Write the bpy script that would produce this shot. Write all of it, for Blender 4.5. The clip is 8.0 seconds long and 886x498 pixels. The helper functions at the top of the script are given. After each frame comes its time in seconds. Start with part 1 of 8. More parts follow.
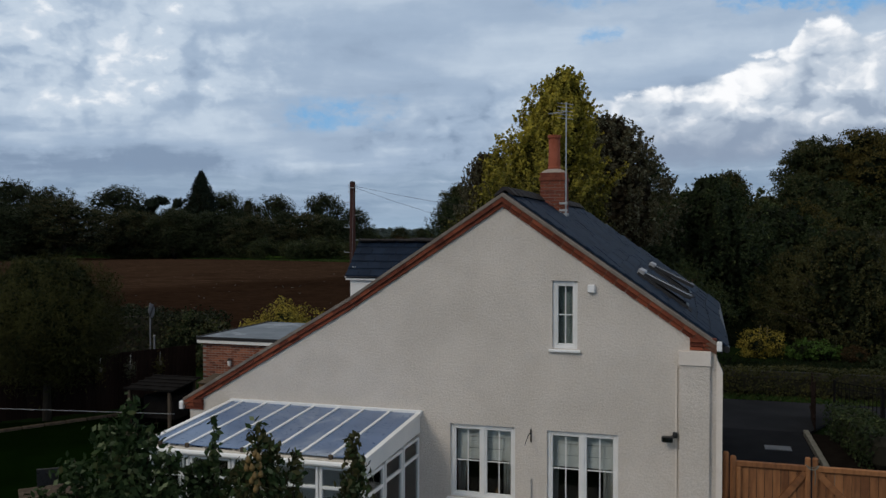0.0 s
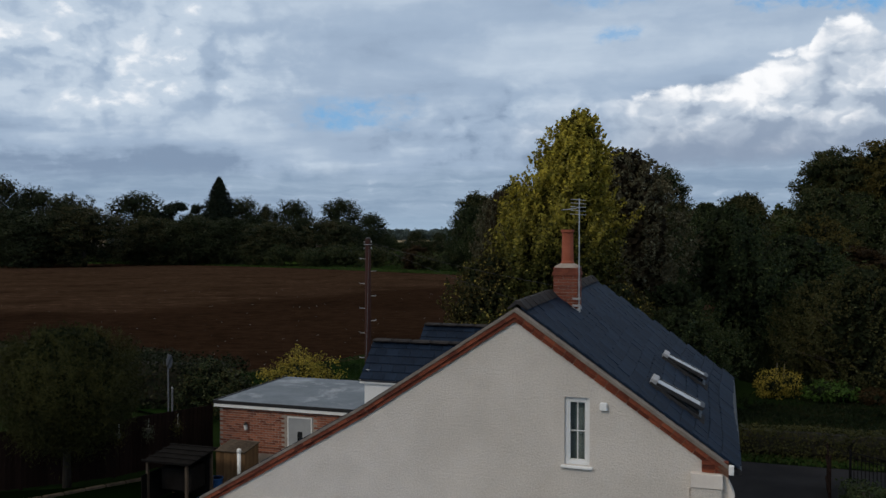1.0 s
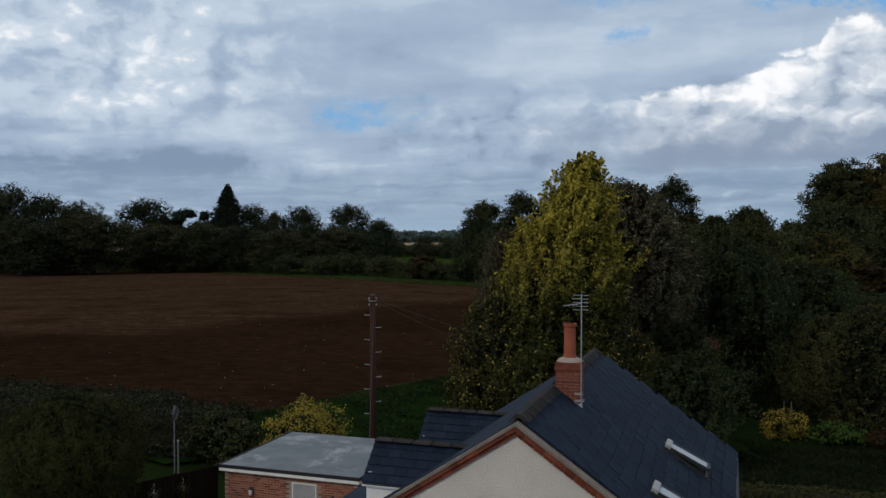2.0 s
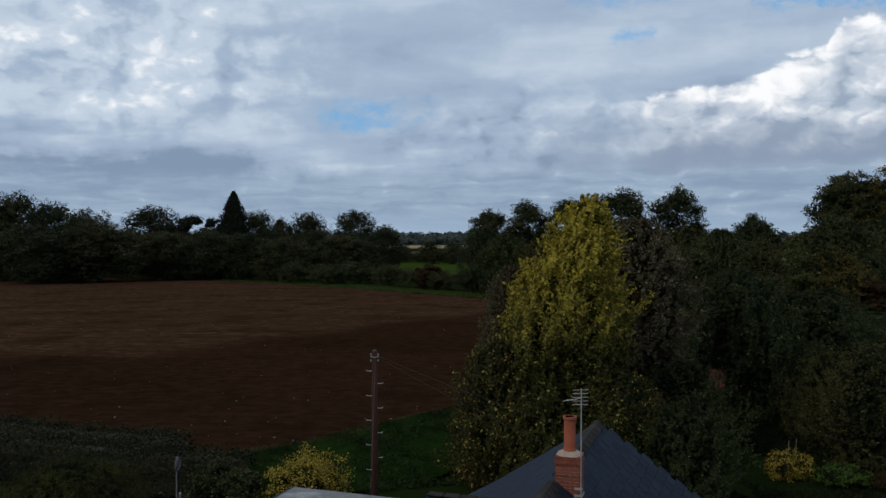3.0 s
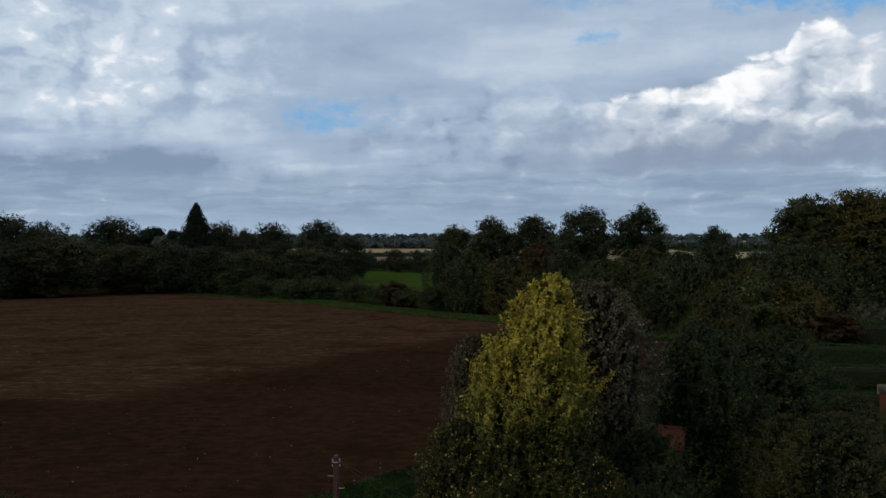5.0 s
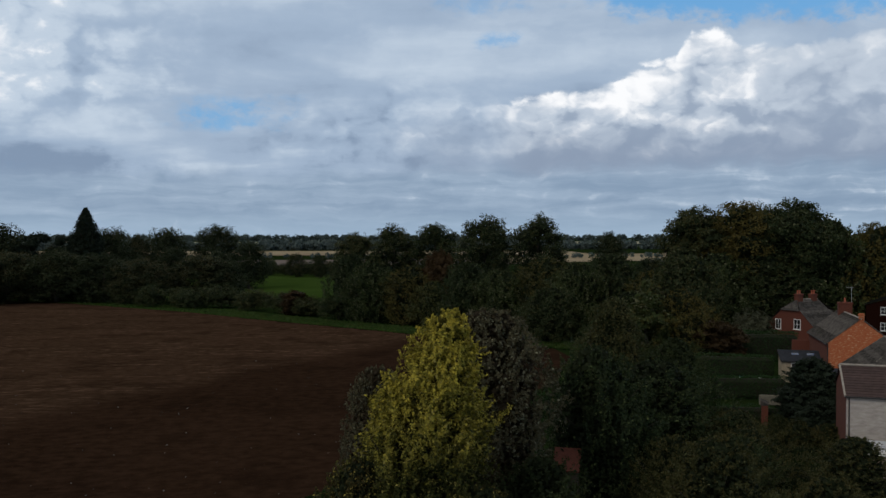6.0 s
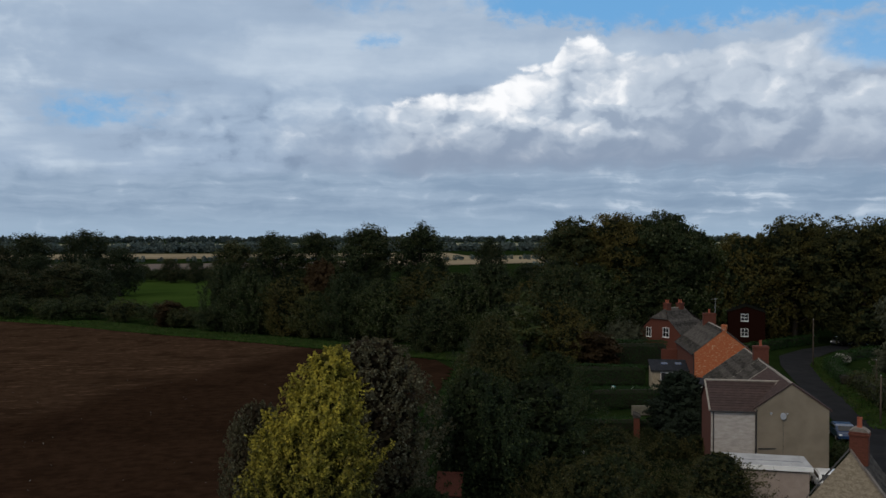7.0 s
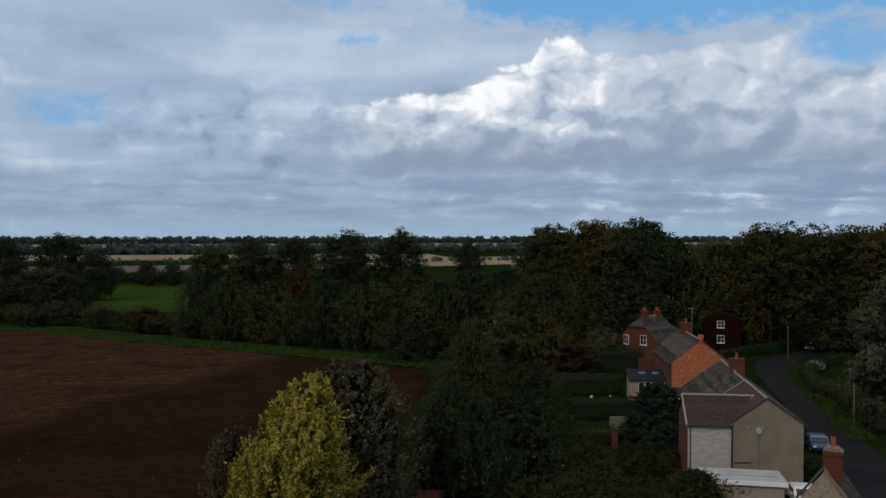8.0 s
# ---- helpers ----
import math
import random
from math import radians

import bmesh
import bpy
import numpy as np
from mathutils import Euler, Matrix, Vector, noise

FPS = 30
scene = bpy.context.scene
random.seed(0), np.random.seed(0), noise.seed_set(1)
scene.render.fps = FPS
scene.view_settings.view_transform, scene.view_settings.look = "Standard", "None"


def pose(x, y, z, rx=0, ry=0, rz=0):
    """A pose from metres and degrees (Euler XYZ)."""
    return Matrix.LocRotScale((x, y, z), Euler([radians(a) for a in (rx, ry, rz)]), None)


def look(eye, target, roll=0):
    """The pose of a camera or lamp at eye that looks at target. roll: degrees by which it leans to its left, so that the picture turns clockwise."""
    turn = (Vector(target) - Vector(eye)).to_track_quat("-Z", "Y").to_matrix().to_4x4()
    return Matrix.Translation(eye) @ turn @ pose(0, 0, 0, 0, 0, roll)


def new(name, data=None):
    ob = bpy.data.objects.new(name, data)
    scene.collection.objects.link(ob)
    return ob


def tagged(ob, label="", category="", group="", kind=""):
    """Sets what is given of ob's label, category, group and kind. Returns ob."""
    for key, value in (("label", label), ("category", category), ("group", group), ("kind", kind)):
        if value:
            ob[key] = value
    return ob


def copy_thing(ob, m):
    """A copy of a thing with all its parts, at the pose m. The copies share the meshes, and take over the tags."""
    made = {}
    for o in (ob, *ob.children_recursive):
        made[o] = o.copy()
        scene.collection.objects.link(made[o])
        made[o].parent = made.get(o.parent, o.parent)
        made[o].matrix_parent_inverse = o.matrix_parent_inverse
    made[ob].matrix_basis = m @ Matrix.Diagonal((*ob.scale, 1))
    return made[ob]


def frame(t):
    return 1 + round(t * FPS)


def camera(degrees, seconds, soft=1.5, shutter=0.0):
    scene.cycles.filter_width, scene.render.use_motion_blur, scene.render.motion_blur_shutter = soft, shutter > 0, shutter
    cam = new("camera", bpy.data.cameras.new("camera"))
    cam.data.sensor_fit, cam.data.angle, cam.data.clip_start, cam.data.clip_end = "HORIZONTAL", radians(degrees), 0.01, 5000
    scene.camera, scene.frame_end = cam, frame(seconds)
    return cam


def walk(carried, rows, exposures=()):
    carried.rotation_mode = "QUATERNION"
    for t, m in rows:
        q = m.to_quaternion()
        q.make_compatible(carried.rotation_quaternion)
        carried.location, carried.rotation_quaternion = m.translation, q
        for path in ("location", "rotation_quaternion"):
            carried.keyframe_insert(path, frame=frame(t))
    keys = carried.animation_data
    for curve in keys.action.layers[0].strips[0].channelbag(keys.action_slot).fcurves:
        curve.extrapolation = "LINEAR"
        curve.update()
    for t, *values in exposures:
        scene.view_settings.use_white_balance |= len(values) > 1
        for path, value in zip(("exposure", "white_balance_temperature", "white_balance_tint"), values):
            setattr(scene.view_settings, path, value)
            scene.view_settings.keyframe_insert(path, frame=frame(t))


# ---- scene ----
# ---- camera: seconds, x, y, z, yaw, pitch of a steady drone that rises and then turns ----
cam = camera(54.92, 8.0)
PATH = [
    (0.0, -0.000, -0.000, 5.600, -0.00, -1.15),
    (0.5, 0.029, -0.018, 6.547, 0.54, -1.14),
    (1.0, 0.067, -0.088, 7.695, 1.12, -1.17),
    (1.5, 0.134, -0.125, 8.703, 1.44, -1.15),
    (1.7, 0.160, -0.112, 9.130, 1.53, -1.14),
    (2.8, 0.318, 0.005, 11.400, 2.05, -1.07),
    (3.0, 0.350, 0.033, 11.800, 2.09, -1.06),
    (3.5, 0.473, 0.122, 12.840, 2.09, -1.09),
    (4.0, 0.550, 0.192, 13.810, 2.22, -1.06),
    (5.5, 0.473, 0.021, 16.553, -3.12, -1.02),
    (6.0, 0.665, 0.101, 17.421, -6.79, -1.00),
    (6.5, 0.666, 0.165, 18.260, -10.61, -0.98),
    (7.0, 0.634, 0.169, 19.173, -14.73, -0.95),
    (7.5, 0.580, 0.161, 20.078, -16.45, -0.89),
    (8.0, 0.525, 0.038, 20.506, -16.17, -0.96),
]
walk(cam, [(t, pose(x, y, z, 90 + pitch, 0, yaw)) for t, x, y, z, yaw, pitch in PATH])

# ---- world: blue sky with banks of cloud ----
world = bpy.data.worlds.new("world")
scene.world = world
world.use_nodes = True
WT = world.node_tree
WT.nodes.clear()


class Val:
    """A value in a node tree, with arithmetic."""

    def __init__(self, tree, socket):
        self.tree, self.socket = tree, socket

    def op(self, kind, *others):
        n = self.tree.nodes.new("ShaderNodeMath")
        n.operation = kind
        for i, v in enumerate((self, *others)):
            if isinstance(v, Val):
                self.tree.links.new(v.socket, n.inputs[i])
            else:
                n.inputs[i].default_value = v
        return Val(self.tree, n.outputs[0])

    def __add__(self, o):
        return self.op("ADD", o)

    def __sub__(self, o):
        return self.op("SUBTRACT", o)

    def __mul__(self, o):
        return self.op("MULTIPLY", o)

    def __truediv__(self, o):
        return self.op("DIVIDE", o)

    def ramp(self, a, b, lo=0.0, hi=1.0):
        n = self.tree.nodes.new("ShaderNodeMapRange")
        n.interpolation_type = "SMOOTHSTEP"
        self.tree.links.new(self.socket, n.inputs[0])
        for i, v in enumerate((a, b, lo, hi)):
            n.inputs[i + 1].default_value = v
        return Val(self.tree, n.outputs[0])


def blend(tree, fac, a, b, kind="MIX"):
    n = tree.nodes.new("ShaderNodeMix")
    n.data_type, n.blend_type = "RGBA", kind
    for i, v in ((0, fac), (6, a), (7, b)):
        if isinstance(v, Val):
            tree.links.new(v.socket, n.inputs[i])
        elif isinstance(v, (int, float)):
            n.inputs[i].default_value = v
        elif isinstance(v, tuple):
            n.inputs[i].default_value = (*v, 1)
        else:
            tree.links.new(v, n.inputs[i])
    return n.outputs[2]


def noise_at(tree, vec, scale, detail=6, rough=0.55, twist=0.0):
    n = tree.nodes.new("ShaderNodeTexNoise")
    n.inputs["Scale"].default_value, n.inputs["Detail"].default_value = scale, detail
    n.inputs["Roughness"].default_value, n.inputs["Distortion"].default_value = rough, twist
    if vec is not None:
        tree.links.new(vec, n.inputs["Vector"])
    return Val(tree, n.outputs["Fac"])


SUN_FROM = Vector((-0.62, -0.62, 0.62)).normalized()


def lumps(tree, vec, scale, smooth=0.4):
    """Rounded heaps, 1 on their crowns."""
    n = tree.nodes.new("ShaderNodeTexVoronoi")
    n.voronoi_dimensions = "2D"
    n.feature = "SMOOTH_F1"
    n.inputs["Scale"].default_value, n.inputs["Smoothness"].default_value = scale, smooth
    tree.links.new(vec, n.inputs["Vector"])
    d = Val(tree, n.outputs["Distance"])
    return (d * d * -1.6 + 1.0).op("MAXIMUM", 0.0)


def plane(tree, u, v):
    n = tree.nodes.new("ShaderNodeCombineXYZ")
    tree.links.new(u.socket, n.inputs[0])
    tree.links.new(v.socket, n.inputs[1])
    return n.outputs[0]


def make_sky():
    t = WT
    coord = t.nodes.new("ShaderNodeTexCoord")
    split = t.nodes.new("ShaderNodeSeparateXYZ")
    t.links.new(coord.outputs["Generated"], split.inputs[0])
    x, y, z = (Val(t, split.outputs[i]) for i in range(3))
    az = x.op("ARCTAN2", y) * 57.2958
    el = z.op("ARCSINE") * 57.2958

    def line(rows):
        """A height over azimuth, straight between rows of (azimuth, height)."""
        total = None
        for (a, p), (b, q) in zip(rows, rows[1:]):
            n = t.nodes.new("ShaderNodeMapRange")
            t.links.new(az.socket, n.inputs[0])
            for i, v in enumerate((a, b, 0.0, q - p)):
                n.inputs[i + 1].default_value = v
            step = Val(t, n.outputs[0])
            total = step + rows[0][1] if total is None else total + step
        return total

    def near(a, b, wide, high, tilt=0.0, core=0.0):
        """A soft oval patch, 1 in its middle."""
        u = (az - a) * (1.0 / wide)
        v = (el - b - (az - a) * tilt) * (1.0 / high)
        return (u * u + v * v + edge * 1.3).op("MAXIMUM", 0.0).op("SQRT").ramp(core, 1.0, 1.0, 0.0)

    warp = noise_at(t, plane(t, az * 0.30, el * 0.42), 1.0, 5, 0.55) - 0.5
    warp2 = noise_at(t, plane(t, az * 0.30 + 31.7, el * 0.42), 1.0, 5, 0.55) - 0.5
    edge = noise_at(t, plane(t, az * 0.5, el * 0.8), 1.0, 6, 0.6) - 0.5

    def puffs_at(du, dv):
        """Heaps within heaps, seen a little aside by du, dv degrees."""
        u, v = az + warp * 3.2 + du, el + warp2 * 2.4 + dv
        vec = plane(t, u * 0.20, v * 0.30)
        wide = noise_at(t, vec, 1.2, 6, 0.52)
        return lumps(t, vec, 1.3, 0.6) * 0.30 + lumps(t, vec, 3.1, 0.5) * 0.16 + lumps(t, vec, 7.5, 0.45) * 0.07 + wide * 0.75

    here, aside = puffs_at(0.0, 0.0), puffs_at(-0.75, 0.95)
    relief = here - aside
    fine = noise_at(t, plane(t, az * 0.5 + warp * 1.2, el * 0.7 + warp2 * 1.2), 1.6, 8, 0.58) - 0.5
    # a layer spread out overhead, drawn out towards the horizon
    far = z.op("MAXIMUM", 0.0) + 0.11
    px, py = x / far, y / far
    sheet_vec = plane(t, px * 0.9 + py * 0.28 + warp * 0.30, py - px * 0.18 + warp2 * 0.22)
    veil = noise_at(t, sheet_vec, 1.05, 6, 0.50, 0.5)
    wisps = noise_at(t, plane(t, px * 0.7 + warp * 0.3, py * 1.5 + px * 0.2), 1.9, 6, 0.55, 0.5)
    broad = noise_at(t, plane(t, az * 0.055, el * 0.10), 1.3, 2, 0.5)
    # where the layer is heaped and sunlit
    west = near(-23.0, 11.0, 17.0, 7.0, 0.0, 0.1)
    middle = near(3.0, 6.5, 13.0, 4.2, 0.02, 0.1)
    lowering = near(-24.0, 3.9, 19.0, 2.4, -0.02, 0.2)
    tone = (veil - 0.5) * 1.25 + (wisps - 0.5) * 0.30 + (broad - 0.5) * 0.40 + 0.50
    tone = tone + relief * (west * 1.1 + middle * 0.8 + 0.15) + west * 0.32 - lowering * 0.44 + (here - 0.75) * west * 0.5 - middle * 0.10
    dark, mid, pale, white = (0.225, 0.305, 0.430), (0.355, 0.455, 0.595), (0.535, 0.630, 0.745), (0.93, 0.95, 0.98)
    c = blend(t, tone.ramp(0.05, 0.45), dark, mid)
    c = blend(t, tone.ramp(0.40, 0.82), c, pale)
    c = blend(t, tone.ramp(0.82, 1.35), c, white)
    # open blue between the clouds
    sky = t.nodes.new("ShaderNodeTexSky")
    sky.sky_type, sky.sun_disc = "NISHITA", False
    sky.sun_elevation = math.asin(SUN_FROM.z)
    sky.sun_rotation = math.atan2(SUN_FROM.x, SUN_FROM.y)
    sky.air_density, sky.dust_density = 1.0, 0.6
    nishita = blend(t, 1.0, sky.outputs[0], (0.10, 0.10, 0.10), "MULTIPLY")
    clear = blend(t, 0.75, nishita, (0.11, 0.38, 0.74))
    slit = near(-7.0, 7.8, 8.0, 2.1, 0.03, 0.0)
    hole = near(10.3, 12.7, 3.4, 1.3, 0.05, 0.0)
    rift = near(9.5, 15.3, 8.5, 1.7, 0.0, 0.0)
    high = (el - line([(14.0, 14.6), (19.0, 13.4), (24.0, 12.6), (31.0, 12.4), (46.0, 12.2)]) + fine * 2.2 + warp * 1.6).ramp(-0.3, 1.9) * az.ramp(13.5, 20.0)
    pocket = near(41.5, 11.6, 4.2, 2.1, -0.12, 0.2)
    blue = (slit * 0.68 + hole * 0.70 + rift * 0.50 + high - (veil - 0.5) * 0.9 * el.ramp(12.0, 14.0, 1.0, 0.0) + fine * 0.5 - 0.05).ramp(0.12, 0.95)
    c = blend(t, blue * 0.96, c, clear)
    # the long bank of cumulus with its tower
    top = line([(2.0, 7.6), (5.5, 8.3), (12.6, 9.1), (16.4, 9.8), (19.0, 11.0), (22.0, 11.3), (23.0, 13.1), (24.4, 13.2), (26.0, 12.0), (29.8, 11.7), (32.3, 12.2), (36.8, 12.7), (38.5, 13.2), (41.5, 12.2), (48.0, 10.5)])
    under = top - el + (here - 0.78) * 2.0 + fine * 0.9
    bank = under.ramp(-0.05, 0.45) * az.ramp(9.0, 13.0) + under.ramp(-0.4, 1.8) * az.ramp(1.0, 8.0) * az.ramp(8.0, 13.0, 0.55, 0.0)
    crown = under.ramp(0.0, 3.4, 1.0, 0.0) * az.ramp(25.0, 31.0, 1.0, 0.35) * az.ramp(8.0, 13.0, 0.5, 1.0)
    sunny = near(21.0, 9.6, 9.5, 4.4, 0.22, 0.2)
    patch = near(38.0, 8.3, 6.0, 2.6, 0.1, 0.1) + near(45.0, 9.6, 4.0, 2.4, 0.0, 0.2)
    lit = crown * 0.46 + 0.20 + sunny * 0.24 + patch * 0.22 + relief * az.ramp(24.0, 30.0, 1.9, 1.0) + (here - 0.78) * 0.45 + fine * 0.25
    heap = blend(t, lit.ramp(-0.10, 0.42), (0.325, 0.400, 0.515), (0.515, 0.590, 0.690))
    heap = blend(t, lit.ramp(0.36, 1.05), heap, (0.97, 0.98, 1.0))
    belly = (el + warp2 * 2.0 + relief * 2.0 - line([(10.0, 4.6), (24.0, 4.9), (34.0, 5.1), (44.0, 4.3)])).ramp(-0.4, 3.3)
    heap = blend(t, belly, (0.262, 0.330, 0.445), heap)
    c = blend(t, bank.op("MINIMUM", 1.0) * (pocket * -0.95 + 1.0), c, heap)
    c = blend(t, pocket * az.ramp(36.0, 40.0) * 0.85, c, clear)
    # paler bands low over the horizon
    bands = noise_at(t, plane(t, az * 0.11 + warp * 0.5, el * 0.95 + warp2 * 0.9), 1.2, 6, 0.55, 0.4)
    low = blend(t, (bands + relief * 0.25).ramp(0.30, 0.72), (0.240, 0.332, 0.458), (0.350, 0.450, 0.578))
    low = blend(t, (bands + relief * 0.7 + az.ramp(0.0, 40.0, -0.04, 0.09)).ramp(0.62, 0.90) * 0.8, low, (0.60, 0.68, 0.78))
    base = line([(-30.0, 3.3), (-8.0, 3.6), (8.0, 4.0), (24.0, 4.2), (34.0, 4.3), (44.0, 3.8)])
    c = blend(t, (el + warp2 * 2.2 + fine * 0.6 - base).ramp(-0.5, 0.9, 1.0, 0.0), c, low)
    c = blend(t, el.ramp(0.0, 2.0, 0.75, 0.0), c, (0.335, 0.450, 0.585))
    over = noise_at(t, plane(t, az * 0.1, el * 0.16), 1.05, 5, 0.46, 0.2)
    c = blend(t, el.ramp(18.0, 34.0), c, blend(t, over.ramp(0.3, 0.7), (0.47, 0.465, 0.46), (0.74, 0.725, 0.70)))
    back = t.nodes.new("ShaderNodeBackground")
    t.links.new(c, back.inputs[0])
    back.inputs[1].default_value = 1.0
    out = t.nodes.new("ShaderNodeOutputWorld")
    t.links.new(back.outputs[0], out.inputs[0])


make_sky()
sun = new("sun", bpy.data.lights.new("sun", "SUN"))
sun.data.energy, sun.data.angle, sun.data.color = 0.85, radians(14), (1.0, 0.90, 0.76)
sun.matrix_world = look(SUN_FROM * 50, (0, 0, 0))


# ---- materials ----
def material(name, dark, light, scale=3.0, rough=0.85, bump=0.3, fine=30.0, depth=0.01, metal=0.0, each=0.0, island=0.0,
             stain_or_glint=None, stretch=(1, 1, 1), local=True, spec=0.3, coat=0.0, grainy=0.35):
    """A surface of two colours in large patches and fine grain, with relief; each/island: how far single pieces differ."""
    m = bpy.data.materials.new(name)
    m.use_nodes = True
    t = m.node_tree
    b = t.nodes["Principled BSDF"]
    coord = t.nodes.new("ShaderNodeTexCoord")
    mapping = t.nodes.new("ShaderNodeMapping")
    mapping.inputs["Scale"].default_value = stretch
    if local:
        t.links.new(coord.outputs["Object"], mapping.inputs[0])
    else:
        geo = t.nodes.new("ShaderNodeNewGeometry")
        t.links.new(geo.outputs["Position"], mapping.inputs[0])
    vec = mapping.outputs[0]
    patches = noise_at(t, vec, scale, 5, 0.6, 0.2)
    grain = noise_at(t, vec, fine, 4, 0.65)
    f = patches.ramp(0.3, 0.7) * (1 - grainy) + grain.ramp(0.3, 0.7) * grainy
    if each:
        info = t.nodes.new("ShaderNodeObjectInfo")
        f = f + (Val(t, info.outputs["Random"]) - 0.5) * each
    if island:
        geo2 = t.nodes.new("ShaderNodeNewGeometry")
        f = f + (Val(t, geo2.outputs["Random Per Island"]) - 0.5) * island
    f = f.op("MINIMUM", 1.0).op("MAXIMUM", 0.0)
    c = blend(t, f, dark, light)
    if stain_or_glint:
        s = noise_at(t, vec, scale * 0.35, 6, 0.65, 0.6)
        c = blend(t, s.ramp(0.52, 0.72) * stain_or_glint[1], c, stain_or_glint[0])
    t.links.new(c, b.inputs["Base Color"])
    r = grain * 0.2 + (rough - 0.1)
    t.links.new(r.socket, b.inputs["Roughness"])
    b.inputs["Metallic"].default_value = metal
    b.inputs["Specular IOR Level"].default_value = spec
    b.inputs["Coat Weight"].default_value = coat
    if bump:
        n = t.nodes.new("ShaderNodeBump")
        n.inputs["Strength"].default_value, n.inputs["Distance"].default_value = bump, depth
        t.links.new((grain * 0.6 + patches * 0.4).socket, n.inputs["Height"])
        t.links.new(n.outputs[0], b.inputs["Normal"])
    return m


def leaf_material(name, dark, light, tint=(0.12, 0.06, 0.02), tints=0.0, patch=0.5, single=0.5, low=None, fleck=None):
    m = bpy.data.materials.new(name)
    m.use_nodes = True
    t = m.node_tree
    b = t.nodes["Principled BSDF"]
    geo = t.nodes.new("ShaderNodeNewGeometry")
    info = t.nodes.new("ShaderNodeObjectInfo")
    island = Val(t, geo.outputs["Random Per Island"])
    each = Val(t, info.outputs["Random"])
    cluster = noise_at(t, geo.outputs["Position"], patch, 3, 0.6)
    f = (island * single + cluster.ramp(0.35, 0.65) * (1 - single) + (each - 0.5) * 0.5).op("MINIMUM", 1.0).op("MAXIMUM", 0.0)
    c = blend(t, f, dark, light)
    # low: leaves darken downwards, greener leaf with crown shade put into the colour
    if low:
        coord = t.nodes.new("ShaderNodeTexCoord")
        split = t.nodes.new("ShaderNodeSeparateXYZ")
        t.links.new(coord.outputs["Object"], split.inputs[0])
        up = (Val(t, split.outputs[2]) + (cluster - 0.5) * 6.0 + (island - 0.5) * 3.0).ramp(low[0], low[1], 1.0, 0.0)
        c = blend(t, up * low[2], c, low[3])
    if tints:
        pick = (island * 0.35 + cluster * 0.5 + each * 0.3).ramp(0.62, 0.72) * tints
        c = blend(t, pick, c, tint)
    if fleck:
        c = blend(t, island.ramp(0.99 - fleck[1], 1.0 - fleck[1]), c, fleck[0])
    t.links.new(c, b.inputs["Base Color"])
    b.inputs["Roughness"].default_value = 0.75
    b.inputs["Specular IOR Level"].default_value = 0.12
    trans = t.nodes.new("ShaderNodeBsdfTranslucent")
    t.links.new(c, trans.inputs[0])
    mix = t.nodes.new("ShaderNodeMixShader")
    mix.inputs[0].default_value = 0.25
    out = t.nodes["Material Output"]
    t.links.new(b.outputs[0], mix.inputs[1])
    t.links.new(trans.outputs[0], mix.inputs[2])
    t.links.new(mix.outputs[0], out.inputs[0])
    return m


def glass_material(name, tint=(0.75, 0.8, 0.82), rough=0.02):
    m = bpy.data.materials.new(name)
    m.use_nodes = True
    t = m.node_tree
    t.nodes.clear()
    clear = t.nodes.new("ShaderNodeBsdfTransparent")
    clear.inputs[0].default_value = (*tint, 1)
    gloss = t.nodes.new("ShaderNodeBsdfGlossy")
    gloss.inputs["Roughness"].default_value = rough
    fres = t.nodes.new("ShaderNodeFresnel")
    fres.inputs[0].default_value = 1.5
    mix = t.nodes.new("ShaderNodeMixShader")
    out = t.nodes.new("ShaderNodeOutputMaterial")
    t.links.new(fres.outputs[0], mix.inputs[0])
    t.links.new(clear.outputs[0], mix.inputs[1])
    t.links.new(gloss.outputs[0], mix.inputs[2])
    t.links.new(mix.outputs[0], out.inputs[0])
    return m


RENDER_WALL = material("roughcast", (0.515, 0.472, 0.425), (0.675, 0.622, 0.570), 0.7, 0.95, 1.0, 26, 0.036, stain_or_glint=((0.53, 0.475, 0.415), 0.5), grainy=0.45)
SMOOTH_RENDER = material("smooth_render", (0.60, 0.54, 0.49), (0.74, 0.68, 0.62), 1.2, 0.9, 0.2, 40, 0.004)
RED_BRICK = material("red_brick", (0.12, 0.036, 0.022), (0.38, 0.145, 0.085), 6, 0.9, 0.5, 60, 0.004, each=0.9)
STACK_BRICK = material("stack_brick", (0.10, 0.028, 0.017), (0.20, 0.062, 0.036), 6, 0.9, 0.5, 60, 0.004, each=0.9)
VERGE_BRICK = material("verge_brick", (0.090, 0.022, 0.012), (0.235, 0.064, 0.032), 9, 0.9, 0.6, 60, 0.005, each=1.0, stain_or_glint=((0.20, 0.13, 0.09), 0.5))
VERGE_MORTAR = material("verge_mortar", (0.105, 0.052, 0.034), (0.18, 0.10, 0.07), 6, 0.95, 0.4, 60, 0.004)
MORTAR = material("mortar", (0.24, 0.20, 0.17), (0.36, 0.31, 0.27), 4, 0.95, 0.4, 60, 0.004)
CEMENT = material("cement", (0.120, 0.098, 0.085), (0.245, 0.215, 0.185), 3, 0.95, 0.5, 50, 0.005)
SLATE = material("slate", (0.0042, 0.0095, 0.0205), (0.0120, 0.0230, 0.0450), 2.5, 0.75, 0.5, 30, 0.006, each=0.6, spec=0.12, grainy=0.5)
SLATE_BED = material("slate_bed", (0.015, 0.017, 0.022), (0.03, 0.032, 0.04), 3, 0.8, 0.2)
RIDGE_TILE = material("ridge_tile", (0.016, 0.015, 0.016), (0.042, 0.039, 0.040), 4, 0.9, 0.5, each=0.6, spec=0.1)
